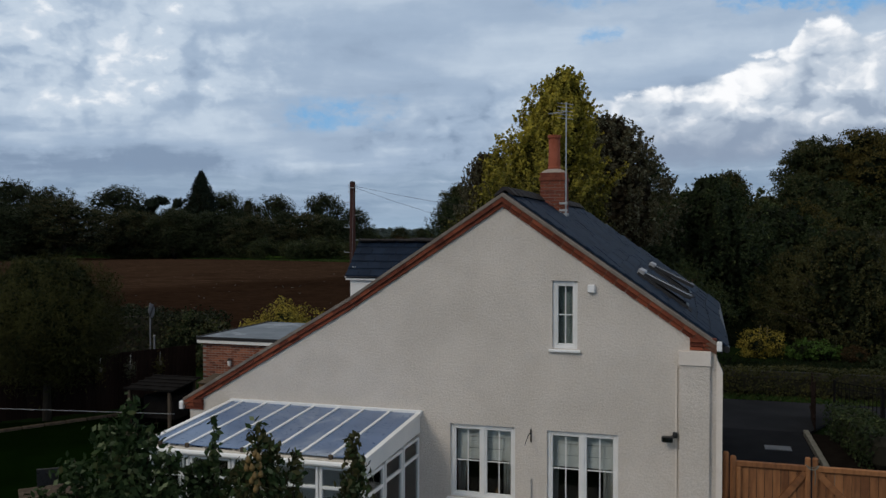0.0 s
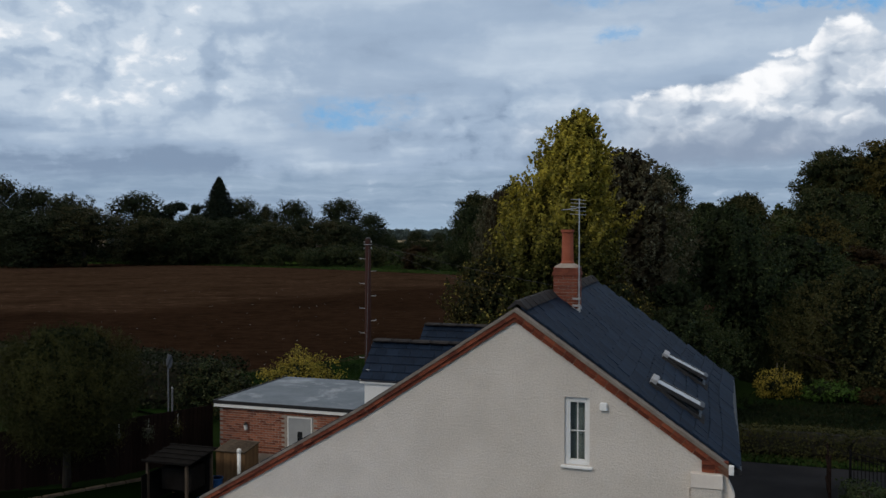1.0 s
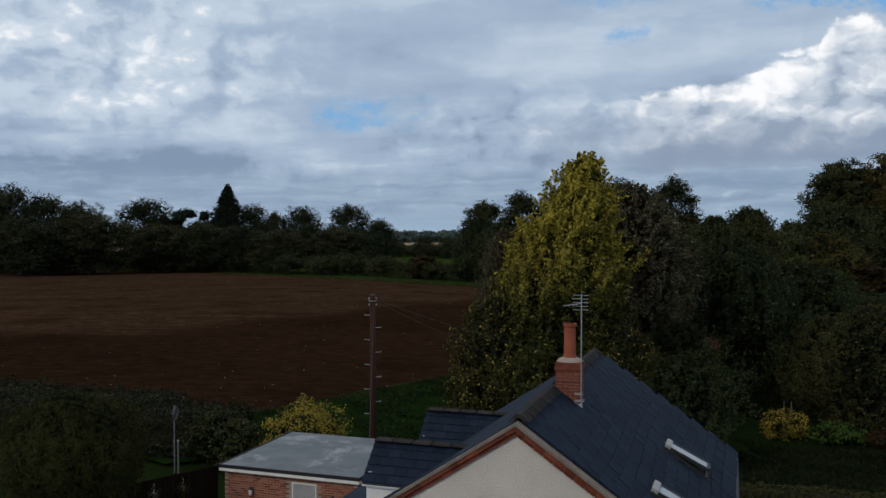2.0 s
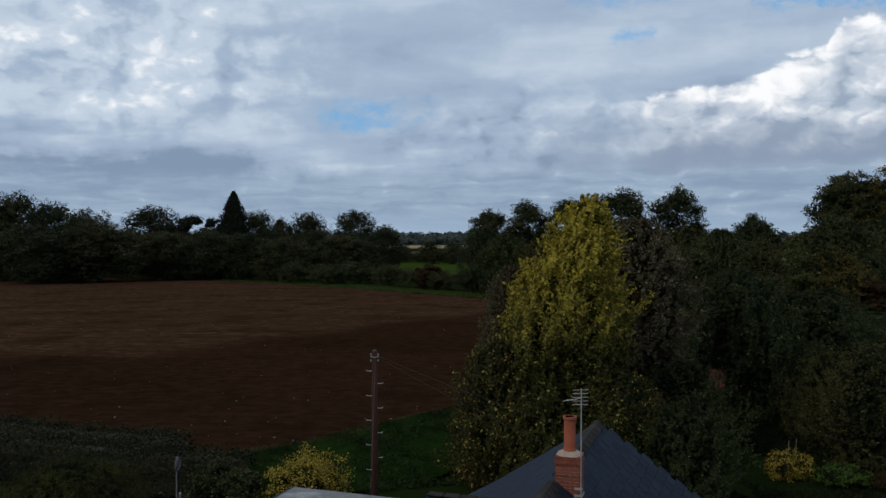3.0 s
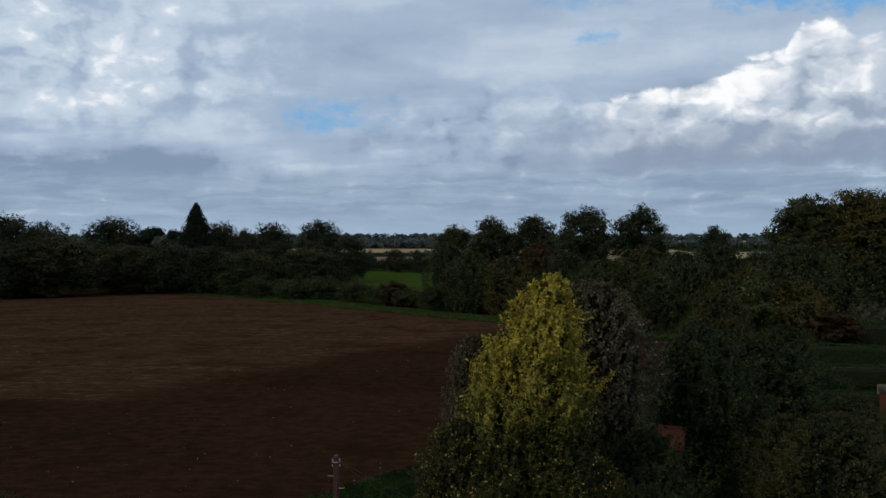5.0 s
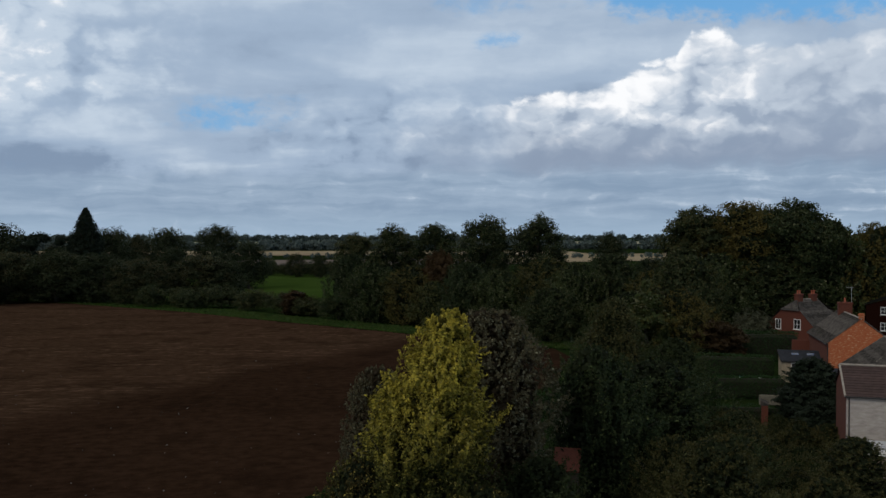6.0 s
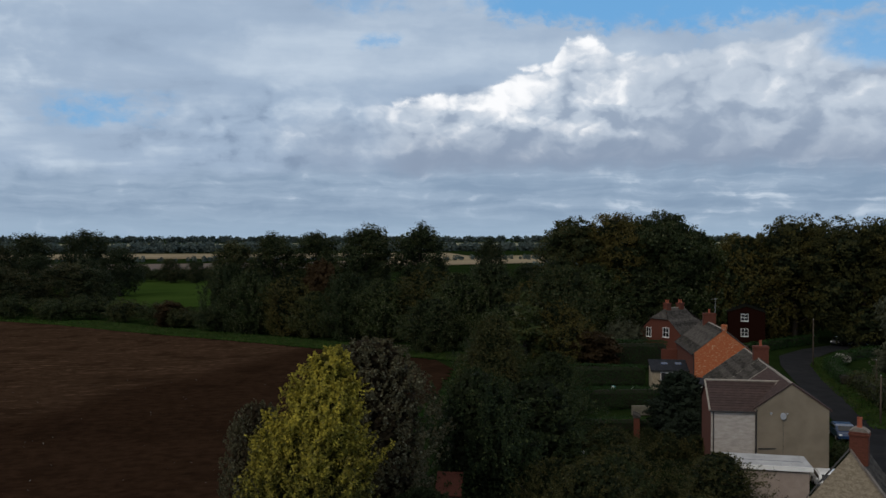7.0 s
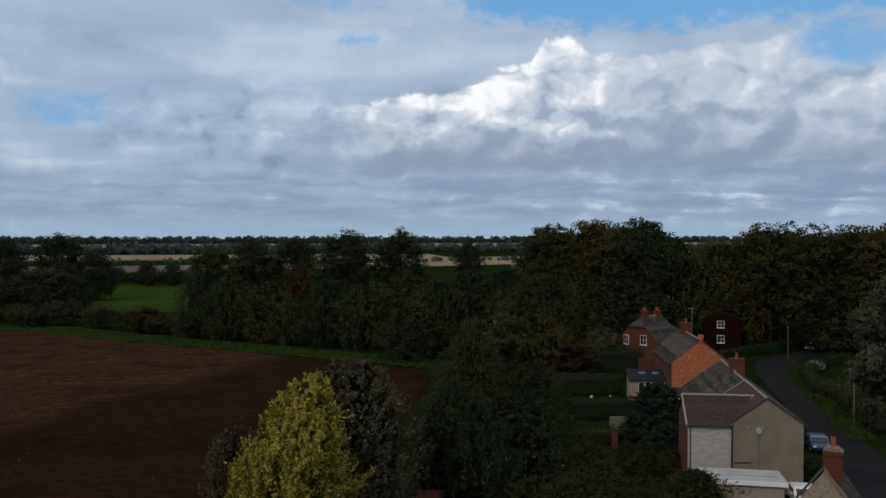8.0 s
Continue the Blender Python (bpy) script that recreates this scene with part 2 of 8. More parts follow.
WHITE_PLASTIC = material("white_plastic", (0.70, 0.71, 0.71), (0.80, 0.80, 0.80), 2, 0.4, 0.05, 40, 0.001, spec=0.5)
WHITE_PAINT = material("white_paint", (0.66, 0.66, 0.65), (0.80, 0.80, 0.79), 1.5, 0.7, 0.15, 30, 0.003)
GLASS = glass_material("window_glass", (0.90, 0.94, 0.95))
POLYCARB = material("roof_glazing", (0.055, 0.105, 0.210), (0.095, 0.160, 0.300), 1.6, 0.30, 0.1, 14, 0.002, stain_or_glint=((0.40, 0.45, 0.52), 0.75), spec=0.5)
# dark colour stands for the lack of light in rooms behind openings
DARK_ROOM = material("dark_room", (0.02, 0.02, 0.02), (0.05, 0.048, 0.045), 2, 0.9, 0.1)
CURTAIN = material("curtain", (0.55, 0.55, 0.53), (0.72, 0.72, 0.70), 6, 0.95, 0.2, 60)
CHIMNEY_POT = material("chimney_pot", (0.23, 0.0595, 0.0298), (0.34, 0.102, 0.0595), 4, 0.85, 0.3, 50)
ALUMINIUM = material("aluminium", (0.32, 0.33, 0.34), (0.50, 0.51, 0.52), 8, 0.5, 0.1, metal=0.7)
LEAD = material("lead", (0.20, 0.21, 0.23), (0.36, 0.37, 0.39), 4, 0.6, 0.3)
# pale patches paint the sky mirrored in puddles on the felt
FELT = material("grey_roof_felt", (0.095, 0.118, 0.145), (0.150, 0.180, 0.215), 1.5, 0.8, 0.3, 40, 0.004, stain_or_glint=((0.36, 0.395, 0.44), 0.85))
BLACK_TRIM = material("black_trim", (0.012, 0.012, 0.013), (0.03, 0.03, 0.032), 4, 0.5, 0.1)
GATE_WOOD = material("gate_wood", (0.110, 0.044, 0.018), (0.285, 0.125, 0.050), 2.0, 0.8, 0.4, 40, 0.003, each=0.6, stretch=(6, 6, 0.8))
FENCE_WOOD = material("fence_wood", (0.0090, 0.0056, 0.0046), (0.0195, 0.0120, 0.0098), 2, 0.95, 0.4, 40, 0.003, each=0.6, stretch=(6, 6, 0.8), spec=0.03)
OLD_WOOD = material("old_wood", (0.042, 0.033, 0.0252), (0.096, 0.075, 0.057), 2, 0.9, 0.4, 40, 0.003, each=0.6, stretch=(5, 5, 1), spec=0.06)
BOX_WOOD = material("box_wood", (0.10, 0.058, 0.028), (0.20, 0.12, 0.06), 2, 0.9, 0.4, 40, 0.003, each=0.5, stretch=(6, 6, 0.8))
POLE_WOOD = material("pole_wood", (0.0186, 0.00583, 0.00398), (0.0414, 0.0136, 0.00979), 3, 0.9, 0.4, 40, 0.004, stretch=(8, 8, 0.6))
TARMAC = material("tarmac", (0.0060, 0.0066, 0.0080), (0.0130, 0.0138, 0.0160), 0.9, 0.95, 0.4, 60, 0.006, local=False, stain_or_glint=((0.020, 0.020, 0.022), 0.6), spec=0.03)
LANE = material("lane_asphalt", (0.0105, 0.0112, 0.0132), (0.0210, 0.0220, 0.0252), 0.6, 0.95, 0.4, 50, 0.006, local=False, stain_or_glint=((0.0260, 0.0262, 0.0275), 0.7), spec=0.03)
KERB = material("kerb_stone", (0.085, 0.08, 0.062), (0.16, 0.148, 0.12), 3, 0.9, 0.4, 40)
SOIL = material("ploughed_soil", (0.0102, 0.0058, 0.0037), (0.0300, 0.0168, 0.0107), 0.035, 0.95, 0.6, 1.5, 0.12, local=False, stain_or_glint=((0.028, 0.0158, 0.0102), 0.4), spec=0.0, grainy=0.62, stretch=(0.5, 0.7, 1))


def sunlit_soil(m):
    """Paler tilth past a cloud shadow's edge, put into the colour, in thin bands along the drilling."""
    t = m.node_tree
    b = t.nodes["Principled BSDF"]
    old = b.inputs["Base Color"].links[0].from_socket
    geo = t.nodes.new("ShaderNodeNewGeometry")
    split = t.nodes.new("ShaderNodeSeparateXYZ")
    t.links.new(geo.outputs["Position"], split.inputs[0])
    x, y = Val(t, split.outputs[0]), Val(t, split.outputs[1])
    wob = noise_at(t, geo.outputs["Position"], 0.05, 4, 0.6) - 0.5
    # edge of the painted cloud shadow, lighter on its far side
    side = ((x + 20.0) * -0.83 + (y - 96.0) * 0.56).op("MINIMUM", y - 80.0) + wob * 7.0
    rows_of = y + x * 0.10 + wob * 3.0
    bands = noise_at(t, plane(t, x * 0.012, rows_of * 0.16), 1.0, 4, 0.6)
    lines = noise_at(t, plane(t, x * 0.05, rows_of * 0.95), 1.0, 3, 0.7)
    speck = noise_at(t, plane(t, x * 0.55, y * 1.3), 1.0, 5, 0.8)
    straw = lines.ramp(0.44, 0.62) * speck.ramp(0.44, 0.66)
    f = side.ramp(-3.0, 5.0) * (straw * bands.ramp(0.30, 0.62, 0.35, 1.0) * 0.95 + speck.ramp(0.42, 0.70) * 0.22 + 0.13)
    c = blend(t, f, old, (0.086, 0.0530, 0.0340))
    damp = noise_at(t, geo.outputs["Position"], 0.11, 4, 0.65)
    t.links.new(blend(t, damp.ramp(0.50, 0.66) * 0.45, c, (0.0090, 0.0052, 0.0035)), b.inputs["Base Color"])


sunlit_soil(SOIL)
GRASS_GROUND = material("grass_ground", (0.00495, 0.0107, 0.0033), (0.0145, 0.0256, 0.00743), 0.06, 0.95, 0.6, 5, 0.03, local=False, stain_or_glint=((0.0124, 0.0145, 0.00619), 0.5), spec=0.0)
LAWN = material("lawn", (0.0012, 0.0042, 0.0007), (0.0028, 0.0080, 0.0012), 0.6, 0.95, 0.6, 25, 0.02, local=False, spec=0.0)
PASTURE = material("pasture", (0.0200, 0.0390, 0.0075), (0.0330, 0.0570, 0.0125), 0.03, 0.95, 0.3, 3, 0.03, local=False, spec=0.0)
STUBBLE = material("stubble", (0.15, 0.12, 0.080), (0.28, 0.235, 0.16), 0.01, 0.95, 0.2, 2, 0.03, local=False, stain_or_glint=((0.12, 0.085, 0.05), 0.6), spec=0.0)
BARK = material("bark", (0.021, 0.0168, 0.0126), (0.0525, 0.042, 0.0322), 3, 0.95, 0.6, 20, 0.02, stretch=(3, 3, 0.7))
LEAF_DARK = leaf_material("leaf_dark", (0.0156, 0.0256, 0.0106), (0.0431, 0.0587, 0.0206), (0.060, 0.037, 0.0120), 0.45, 0.5, 0.5, None, ((0.078, 0.086, 0.042), 0.08))
LEAF_HEDGE = leaf_material("leaf_hedge", (0.0075, 0.0235, 0.0060), (0.0210, 0.0540, 0.0135), (0.02, 0.03, 0.008), 0.3, 0.8)
LEAF_MID = leaf_material("leaf_mid", (0.0196, 0.0310, 0.0103), (0.0575, 0.0759, 0.0242), (0.070, 0.050, 0.0128), 0.45, 0.5, 0.5, None, ((0.11, 0.115, 0.062), 0.10))
LEAF_YELLOW = leaf_material("leaf_yellow", (0.10, 0.095, 0.012), (0.36, 0.29, 0.028), (0.05, 0.075, 0.015), 0.8)
LEAF_AUTUMN = leaf_material("leaf_autumn", (0.0270, 0.0311, 0.0108), (0.0837, 0.0756, 0.0203), (0.075, 0.055, 0.0132), 0.6, 0.3)
LEAF_RUSSET = leaf_material("leaf_russet", (0.022, 0.0150, 0.0065), (0.048, 0.0290, 0.0120))
LEAF_SILVER = leaf_material("leaf_silver", (0.032, 0.036, 0.020), (0.098, 0.104, 0.066))
# blue lifted a little to put distance haze into this leaf
LEAF_FAR = leaf_material("leaf_far", (0.0176, 0.0259, 0.0131), (0.0440, 0.0546, 0.0235), (0.0599, 0.0392, 0.0154), 0.5, 0.15)
LEAF_CONIFER = leaf_material("leaf_conifer", (0.008, 0.014, 0.009), (0.020, 0.030, 0.018))
LEAF_FEATHER = leaf_material("leaf_feathery", (0.016, 0.0185, 0.0050), (0.052, 0.053, 0.0135))
LEAF_BRIGHT = leaf_material("leaf_bright", (0.03, 0.065, 0.012), (0.07, 0.13, 0.025))
LEAF_GOLD = leaf_material("leaf_gold", (0.045, 0.050, 0.011), (0.60, 0.46, 0.075), (0.030, 0.042, 0.010), 0.7, 2.2, 0.6)
# lower leaves are greener, and darker for the shade low in the crown
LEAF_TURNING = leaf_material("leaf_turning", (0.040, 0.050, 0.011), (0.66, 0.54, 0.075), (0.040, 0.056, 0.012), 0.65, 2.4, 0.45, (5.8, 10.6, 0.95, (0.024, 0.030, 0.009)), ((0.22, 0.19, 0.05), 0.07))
LEAF_NEAR = leaf_material("leaf_near", (0.0115, 0.0200, 0.0085), (0.0360, 0.0540, 0.0190), (0.036, 0.030, 0.0095), 0.4, 0.5, 0.5, None, ((0.070, 0.090, 0.032), 0.05))
# inner leaves of the crowns: the shade in there is put into the colour
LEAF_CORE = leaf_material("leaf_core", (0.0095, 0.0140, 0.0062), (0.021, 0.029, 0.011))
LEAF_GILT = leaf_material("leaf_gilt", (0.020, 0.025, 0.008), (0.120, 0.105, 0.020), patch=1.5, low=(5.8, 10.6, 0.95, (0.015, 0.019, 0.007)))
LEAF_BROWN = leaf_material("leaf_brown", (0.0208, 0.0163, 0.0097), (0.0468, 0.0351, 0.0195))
LEAF_FADED = leaf_material("leaf_faded", (0.016, 0.020, 0.0070), (0.046, 0.044, 0.0130), (0.060, 0.040, 0.0120), 0.5, 0.8, 0.5, None, ((0.24, 0.20, 0.045), 0.09))
LEAF_LANE = leaf_material("leaf_lane", (0.0060, 0.0100, 0.0045), (0.0200, 0.0270, 0.0100), (0.034, 0.024, 0.0110), 0.6, 0.6, 0.5, None, ((0.060, 0.060, 0.030), 0.04))
LEAF_OLIVE = leaf_material("leaf_olive", (0.020, 0.024, 0.0085), (0.060, 0.062, 0.0200), (0.066, 0.046, 0.0150), 0.5, 0.6, 0.5, None, ((0.095, 0.098, 0.042), 0.06))
LEAF_GREYISH = leaf_material("leaf_greyish", (0.0351, 0.0344, 0.0189), (0.0945, 0.0905, 0.0527), (0.066, 0.047, 0.020), 0.5, 0.5, 0.6, None, ((0.15, 0.15, 0.10), 0.10))
PEAR = material("pear_skin", (0.11, 0.07, 0.022), (0.20, 0.13, 0.045), 12, 0.6, 0.1, 60)


# ---- building helpers ----
def mesh_of(name, bm):
    me = bpy.data.meshes.new(name)
    bm.normal_update()
    bm.to_mesh(me)
    bm.free()
    return me


def part(name, bm, mat, parent=None, label="", at=None, smooth=False):
    """Links a bmesh (or a mesh) as one object under a thing or a part."""
    me = mesh_of(name, bm) if isinstance(bm, bmesh.types.BMesh) else bm
    if mat and not me.materials:
        me.materials.append(mat)
    if smooth:
        me.shade_smooth()
    ob = new(name, me)
    ob.parent = parent
    if at is not None:
        ob.matrix_basis = at
    return tagged(ob, label)


def thing(name, m, label, category, group="", kind=""):
    ob = new(name)
    ob.empty_display_size = 0.2
    ob.matrix_basis = m
    return tagged(ob, label, category, group, kind)


def box(bm, x0, x1, y0, y1, z0, z1, bevel=0.0):
    vs = [bm.verts.new((x, y, z)) for x in (x0, x1) for y in (y0, y1) for z in (z0, z1)]
    fs = [bm.faces.new([vs[i] for i in q]) for q in ((0, 1, 3, 2), (4, 6, 7, 5), (0, 4, 5, 1), (2, 3, 7, 6), (0, 2, 6, 4), (1, 5, 7, 3))]
    if bevel:
        es = list({e for f in fs for e in f.edges})
        bmesh.ops.bevel(bm, geom=es, offset=bevel, segments=1, affect="EDGES")
    return bm


def boxes(*rows, bevel=0.0):
    bm = bmesh.new()
    for r in rows:
        box(bm, *r, bevel=bevel)
    return bm


def prism(pts, y0, y1, bm=None):
    """An outline of (x, z) points drawn out from y0 to y1."""
    bm = bm or bmesh.new()
    a = [bm.verts.new((x, y0, z)) for x, z in pts]
    b = [bm.verts.new((x, y1, z)) for x, z in pts]
    n = len(pts)
    bm.faces.new(a)
    bm.faces.new(b[::-1])
    for i in range(n):
        bm.faces.new((a[i], b[i], b[(i + 1) % n], a[(i + 1) % n]))
    bmesh.ops.recalc_face_normals(bm, faces=bm.faces)
    return bm


def tube(points, radii, sides=8, bm=None, cap=True):
    """A tapered tube along points."""
    bm = bm or bmesh.new()
    rings = []
    pts = [Vector(p) for p in points]
    for i, p in enumerate(pts):
        d = (pts[min(i + 1, len(pts) - 1)] - pts[max(i - 1, 0)]).normalized()
        side = d.cross(Vector((0.31, 0.87, 0.12))).normalized()
        up = d.cross(side)
        rings.append([bm.verts.new(p + (side * math.cos(a) + up * math.sin(a)) * radii[i]) for a in (2 * math.pi * k / sides for k in range(sides))])
    for r, q in zip(rings, rings[1:]):
        for k in range(sides):
            bm.faces.new((r[k], r[(k + 1) % sides], q[(k + 1) % sides], q[k]))
    if cap:
        bm.faces.new(rings[0][::-1])
        bm.faces.new(rings[-1])
    bmesh.ops.recalc_face_normals(bm, faces=bm.faces)
    return bm


def lathe(profile, sides=16, bm=None):
    return tube([(0, 0, z) for r, z in profile], [r for r, z in profile], sides, bm)


def quads_mesh(name, centres, normals, sizes, rng, slim=0.62):
    """A mesh of many small leaves, each a bent diamond."""
    n = len(centres)
    ref = rng.normal(size=(n, 3))
    a = np.cross(normals, ref)
    a /= np.linalg.norm(a, axis=1, keepdims=True) + 1e-9
    b = np.cross(normals, a)
    s = sizes[:, None]
    v = np.stack([centres - a * s, centres + b * s * slim, centres + a * s, centres - b * s * slim], 1).reshape(-1, 3)
    me = bpy.data.meshes.new(name)
    me.vertices.add(4 * n)
    me.vertices.foreach_set("co", v.astype(np.float32).ravel())
    me.loops.add(4 * n)
    me.loops.foreach_set("vertex_index", np.arange(4 * n, dtype=np.int32))
    me.polygons.add(n)
    me.polygons.foreach_set("loop_start", np.arange(0, 4 * n, 4, dtype=np.int32))
    me.update(calc_edges=True)
    return me


def ground_z(x, y):
    """The land falls gently to the far side of the field."""
    d = y - 0.4 * x - 100.0
    hollow = 1.3 * math.exp(-((x - 18) ** 2 + (y - 47) ** 2) / 160.0)
    return -min(3.2, 0.0135 * max(0.0, d)) - hollow


# ---- trees ----
def crown_points(rng, lobes, leaves, clumps, spread, inner=0.25):
    """Leaves in clumps over the lobes of a crown: places, outward directions, and whether they fill the inside."""
    lob = np.array(lobes, float)
    weight = (lob[:, 3] * lob[:, 4] + lob[:, 4] * lob[:, 5]) ** 0.85
    which = rng.choice(len(lob), clumps, p=weight / weight.sum())
    d = rng.normal(size=(clumps, 3))
    d /= np.linalg.norm(d, axis=1, keepdims=True)
    rad = 0.62 + 0.40 * rng.random(clumps) ** 0.6
    centre = lob[which, :3] + d * lob[which, 3:] * rad[:, None]
    pick = rng.integers(0, clumps, leaves)
    off = rng.normal(size=(leaves, 3)) * spread
    off[:, 2] *= 0.7
    p = centre[pick] + off
    nrm = d[pick] * 0.6 + rng.normal(size=(leaves, 3)) * 0.6 + np.array([0, 0, 0.35])
    k = int(leaves * inner)
    w2 = rng.choice(len(lob), k, p=weight / weight.sum())
    e = rng.normal(size=(k, 3))
    e /= np.linalg.norm(e, axis=1, keepdims=True)
    q = lob[w2, :3] + e * lob[w2, 3:] * (0.30 + 0.42 * rng.random(k))[:, None]
    pts = np.concatenate([p, q])
    nn = np.concatenate([nrm, e + rng.normal(size=(k, 3)) * 0.5])
    nn /= np.linalg.norm(nn, axis=1, keepdims=True) + 1e-9
    return pts, nn, np.concatenate([np.zeros(leaves, bool), np.ones(k, bool)])


def lobes_for(rng, shape, h, r):
    """The lobes of a crown of that habit, (x, y, z, rx, ry, rz)."""
    out = []
    if shape == "broad":
        for i in range(20):
            a = i * 2.4 + rng.random() * 0.8
            k = (i + rng.random()) / 20
            w = (0.55 + 0.45 * min(1, k / 0.35)) * math.sqrt(max(0.0, 1 - max(0, (k - 0.45) / 0.55) ** 2)) * 0.72
            s = r * (0.30 + 0.20 * rng.random())
            z = h * (0.08 + 0.84 * k)
            out.append((math.cos(a) * r * w, math.sin(a) * r * w, min(z, h - s * 0.8), s, s, s * 0.9))
        out.append((0, 0, h - r * 0.5, r * 0.5, r * 0.5, r * 0.47))
        out.append((0, 0, h * 0.48, r * 0.66, r * 0.66, h * 0.40))
    elif shape == "open":
        for i in range(12):
            a = rng.random() * 6.28
            k = rng.random()
            z = h * (0.35 + 0.55 * k)
            s = r * (0.26 + 0.16 * rng.random())
            w = 0.75 * math.sin(math.pi * (0.2 + 0.65 * k))
            out.append((math.cos(a) * r * w, math.sin(a) * r * w, min(z, h - s), s, s, s * 0.6))
        out.append((0, 0, h * 0.55, r * 0.4, r * 0.4, h * 0.25))
    elif shape == "shrub":
        for i in range(8):
            a = rng.random() * 6.28
            s = min(r, h) * (0.40 + 0.2 * rng.random())
            out.append((math.cos(a) * r * 0.5, math.sin(a) * r * 0.5, h * (0.3 + 0.3 * rng.random()), s, s, h * 0.36))
        out.append((0, 0, h * 0.55, r * 0.55, r * 0.55, h * 0.45))
    elif shape == "teardrop":
        for i in range(22):
            k = i / 21
            w = r * min(1.0, 0.6 + k * 2.0) * (1 - k) ** 0.52 + 0.12
            for j in range(5 if k < 0.6 else 4 if k < 0.93 else 2):
                a = (i * 4 + j) * 2.4
                s = max(0.30, w * (0.36 + 0.18 * rng.random()))
                q = w * (0.62 if k < 0.93 else 0.4)
                out.append((math.cos(a) * q, math.sin(a) * q, h * (0.06 + 0.905 * k), s, s, s * 1.05))
        out.append((0, 0, h * 0.4, r * 0.55, r * 0.55, h * 0.33))
    elif shape == "flame":
        for i in range(16):
            k = i / 15
            w = r * math.sin(math.pi * (0.16 + 0.80 * k) ** 0.8) ** 0.9
            for j in range(3 if k < 0.85 else 1):
                a = rng.random() * 6.28
                s = max(0.35, w * (0.42 + 0.16 * rng.random()))
                out.append((math.cos(a) * w * 0.55, math.sin(a) * w * 0.55, h * (0.07 + 0.87 * k), s, s, s * 0.95))
    return out


def build_tree(name, shape, h, r, mat, leaves, leaf, seed, label, category="tree", lean=(0, 0), clumps=220, spread=0.055, trunk=0.0, inner=0.25, group="", slim=0.62, core=None):
    """A tree at the origin: an Empty with a tapered, limbed trunk and a crown of leaves in clumps."""
    rng = np.random.default_rng(seed)
    lobes = [(x + lean[0] * z, y + lean[1] * z, z, a, b, c) for x, y, z, a, b, c in lobes_for(rng, shape, h, r)]
    root = thing(name, Matrix(), label, category, group)
    tr = trunk or max(0.05, 0.022 * h)
    bm = bmesh.new()
    top = Vector((lean[0] * h * 0.8, lean[1] * h * 0.8, h * 0.82))
    bend = [(0, 0, -0.1), (0.01 * h, 0.004 * h, h * 0.18), (top.x * 0.5 - 0.008 * h, top.y * 0.5, h * 0.45), tuple(top)]
    tube(bend, [tr * 1.25, tr, tr * 0.7, tr * 0.15], 8, bm)
    for x, y, z, a, b, c in lobes[:9]:
        s = min(z * 0.6, h * 0.55)
        p0 = Vector((lean[0] * s * 0.9, lean[1] * s * 0.9, s))
        p2 = Vector((x, y, z))
        tube([p0, p0.lerp(p2, 0.5) + Vector((0, 0, 0.03 * h)), p2], [tr * 0.42, tr * 0.28, tr * 0.08], 6, bm)
    part("trunk", bm, BARK, root, "dark branching trunk", smooth=True)
    p, n, filled = crown_points(rng, lobes, leaves, clumps, spread * (h + r), inner)
    p[:, 2] = np.maximum(p[:, 2], 0.05)
    size = leaf * (0.6 + 0.8 * rng.random(len(p)))
    size[filled] *= 2.6
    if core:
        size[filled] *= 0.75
        part("inner_foliage", quads_mesh("inner_foliage", p[filled], n[filled], size[filled], rng, slim), core, root, "inner leaves, coloured dark for the shade in the crown")
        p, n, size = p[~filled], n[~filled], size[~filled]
    part("crown", quads_mesh("crown", p, n, size, rng, slim), mat, root)
    return root


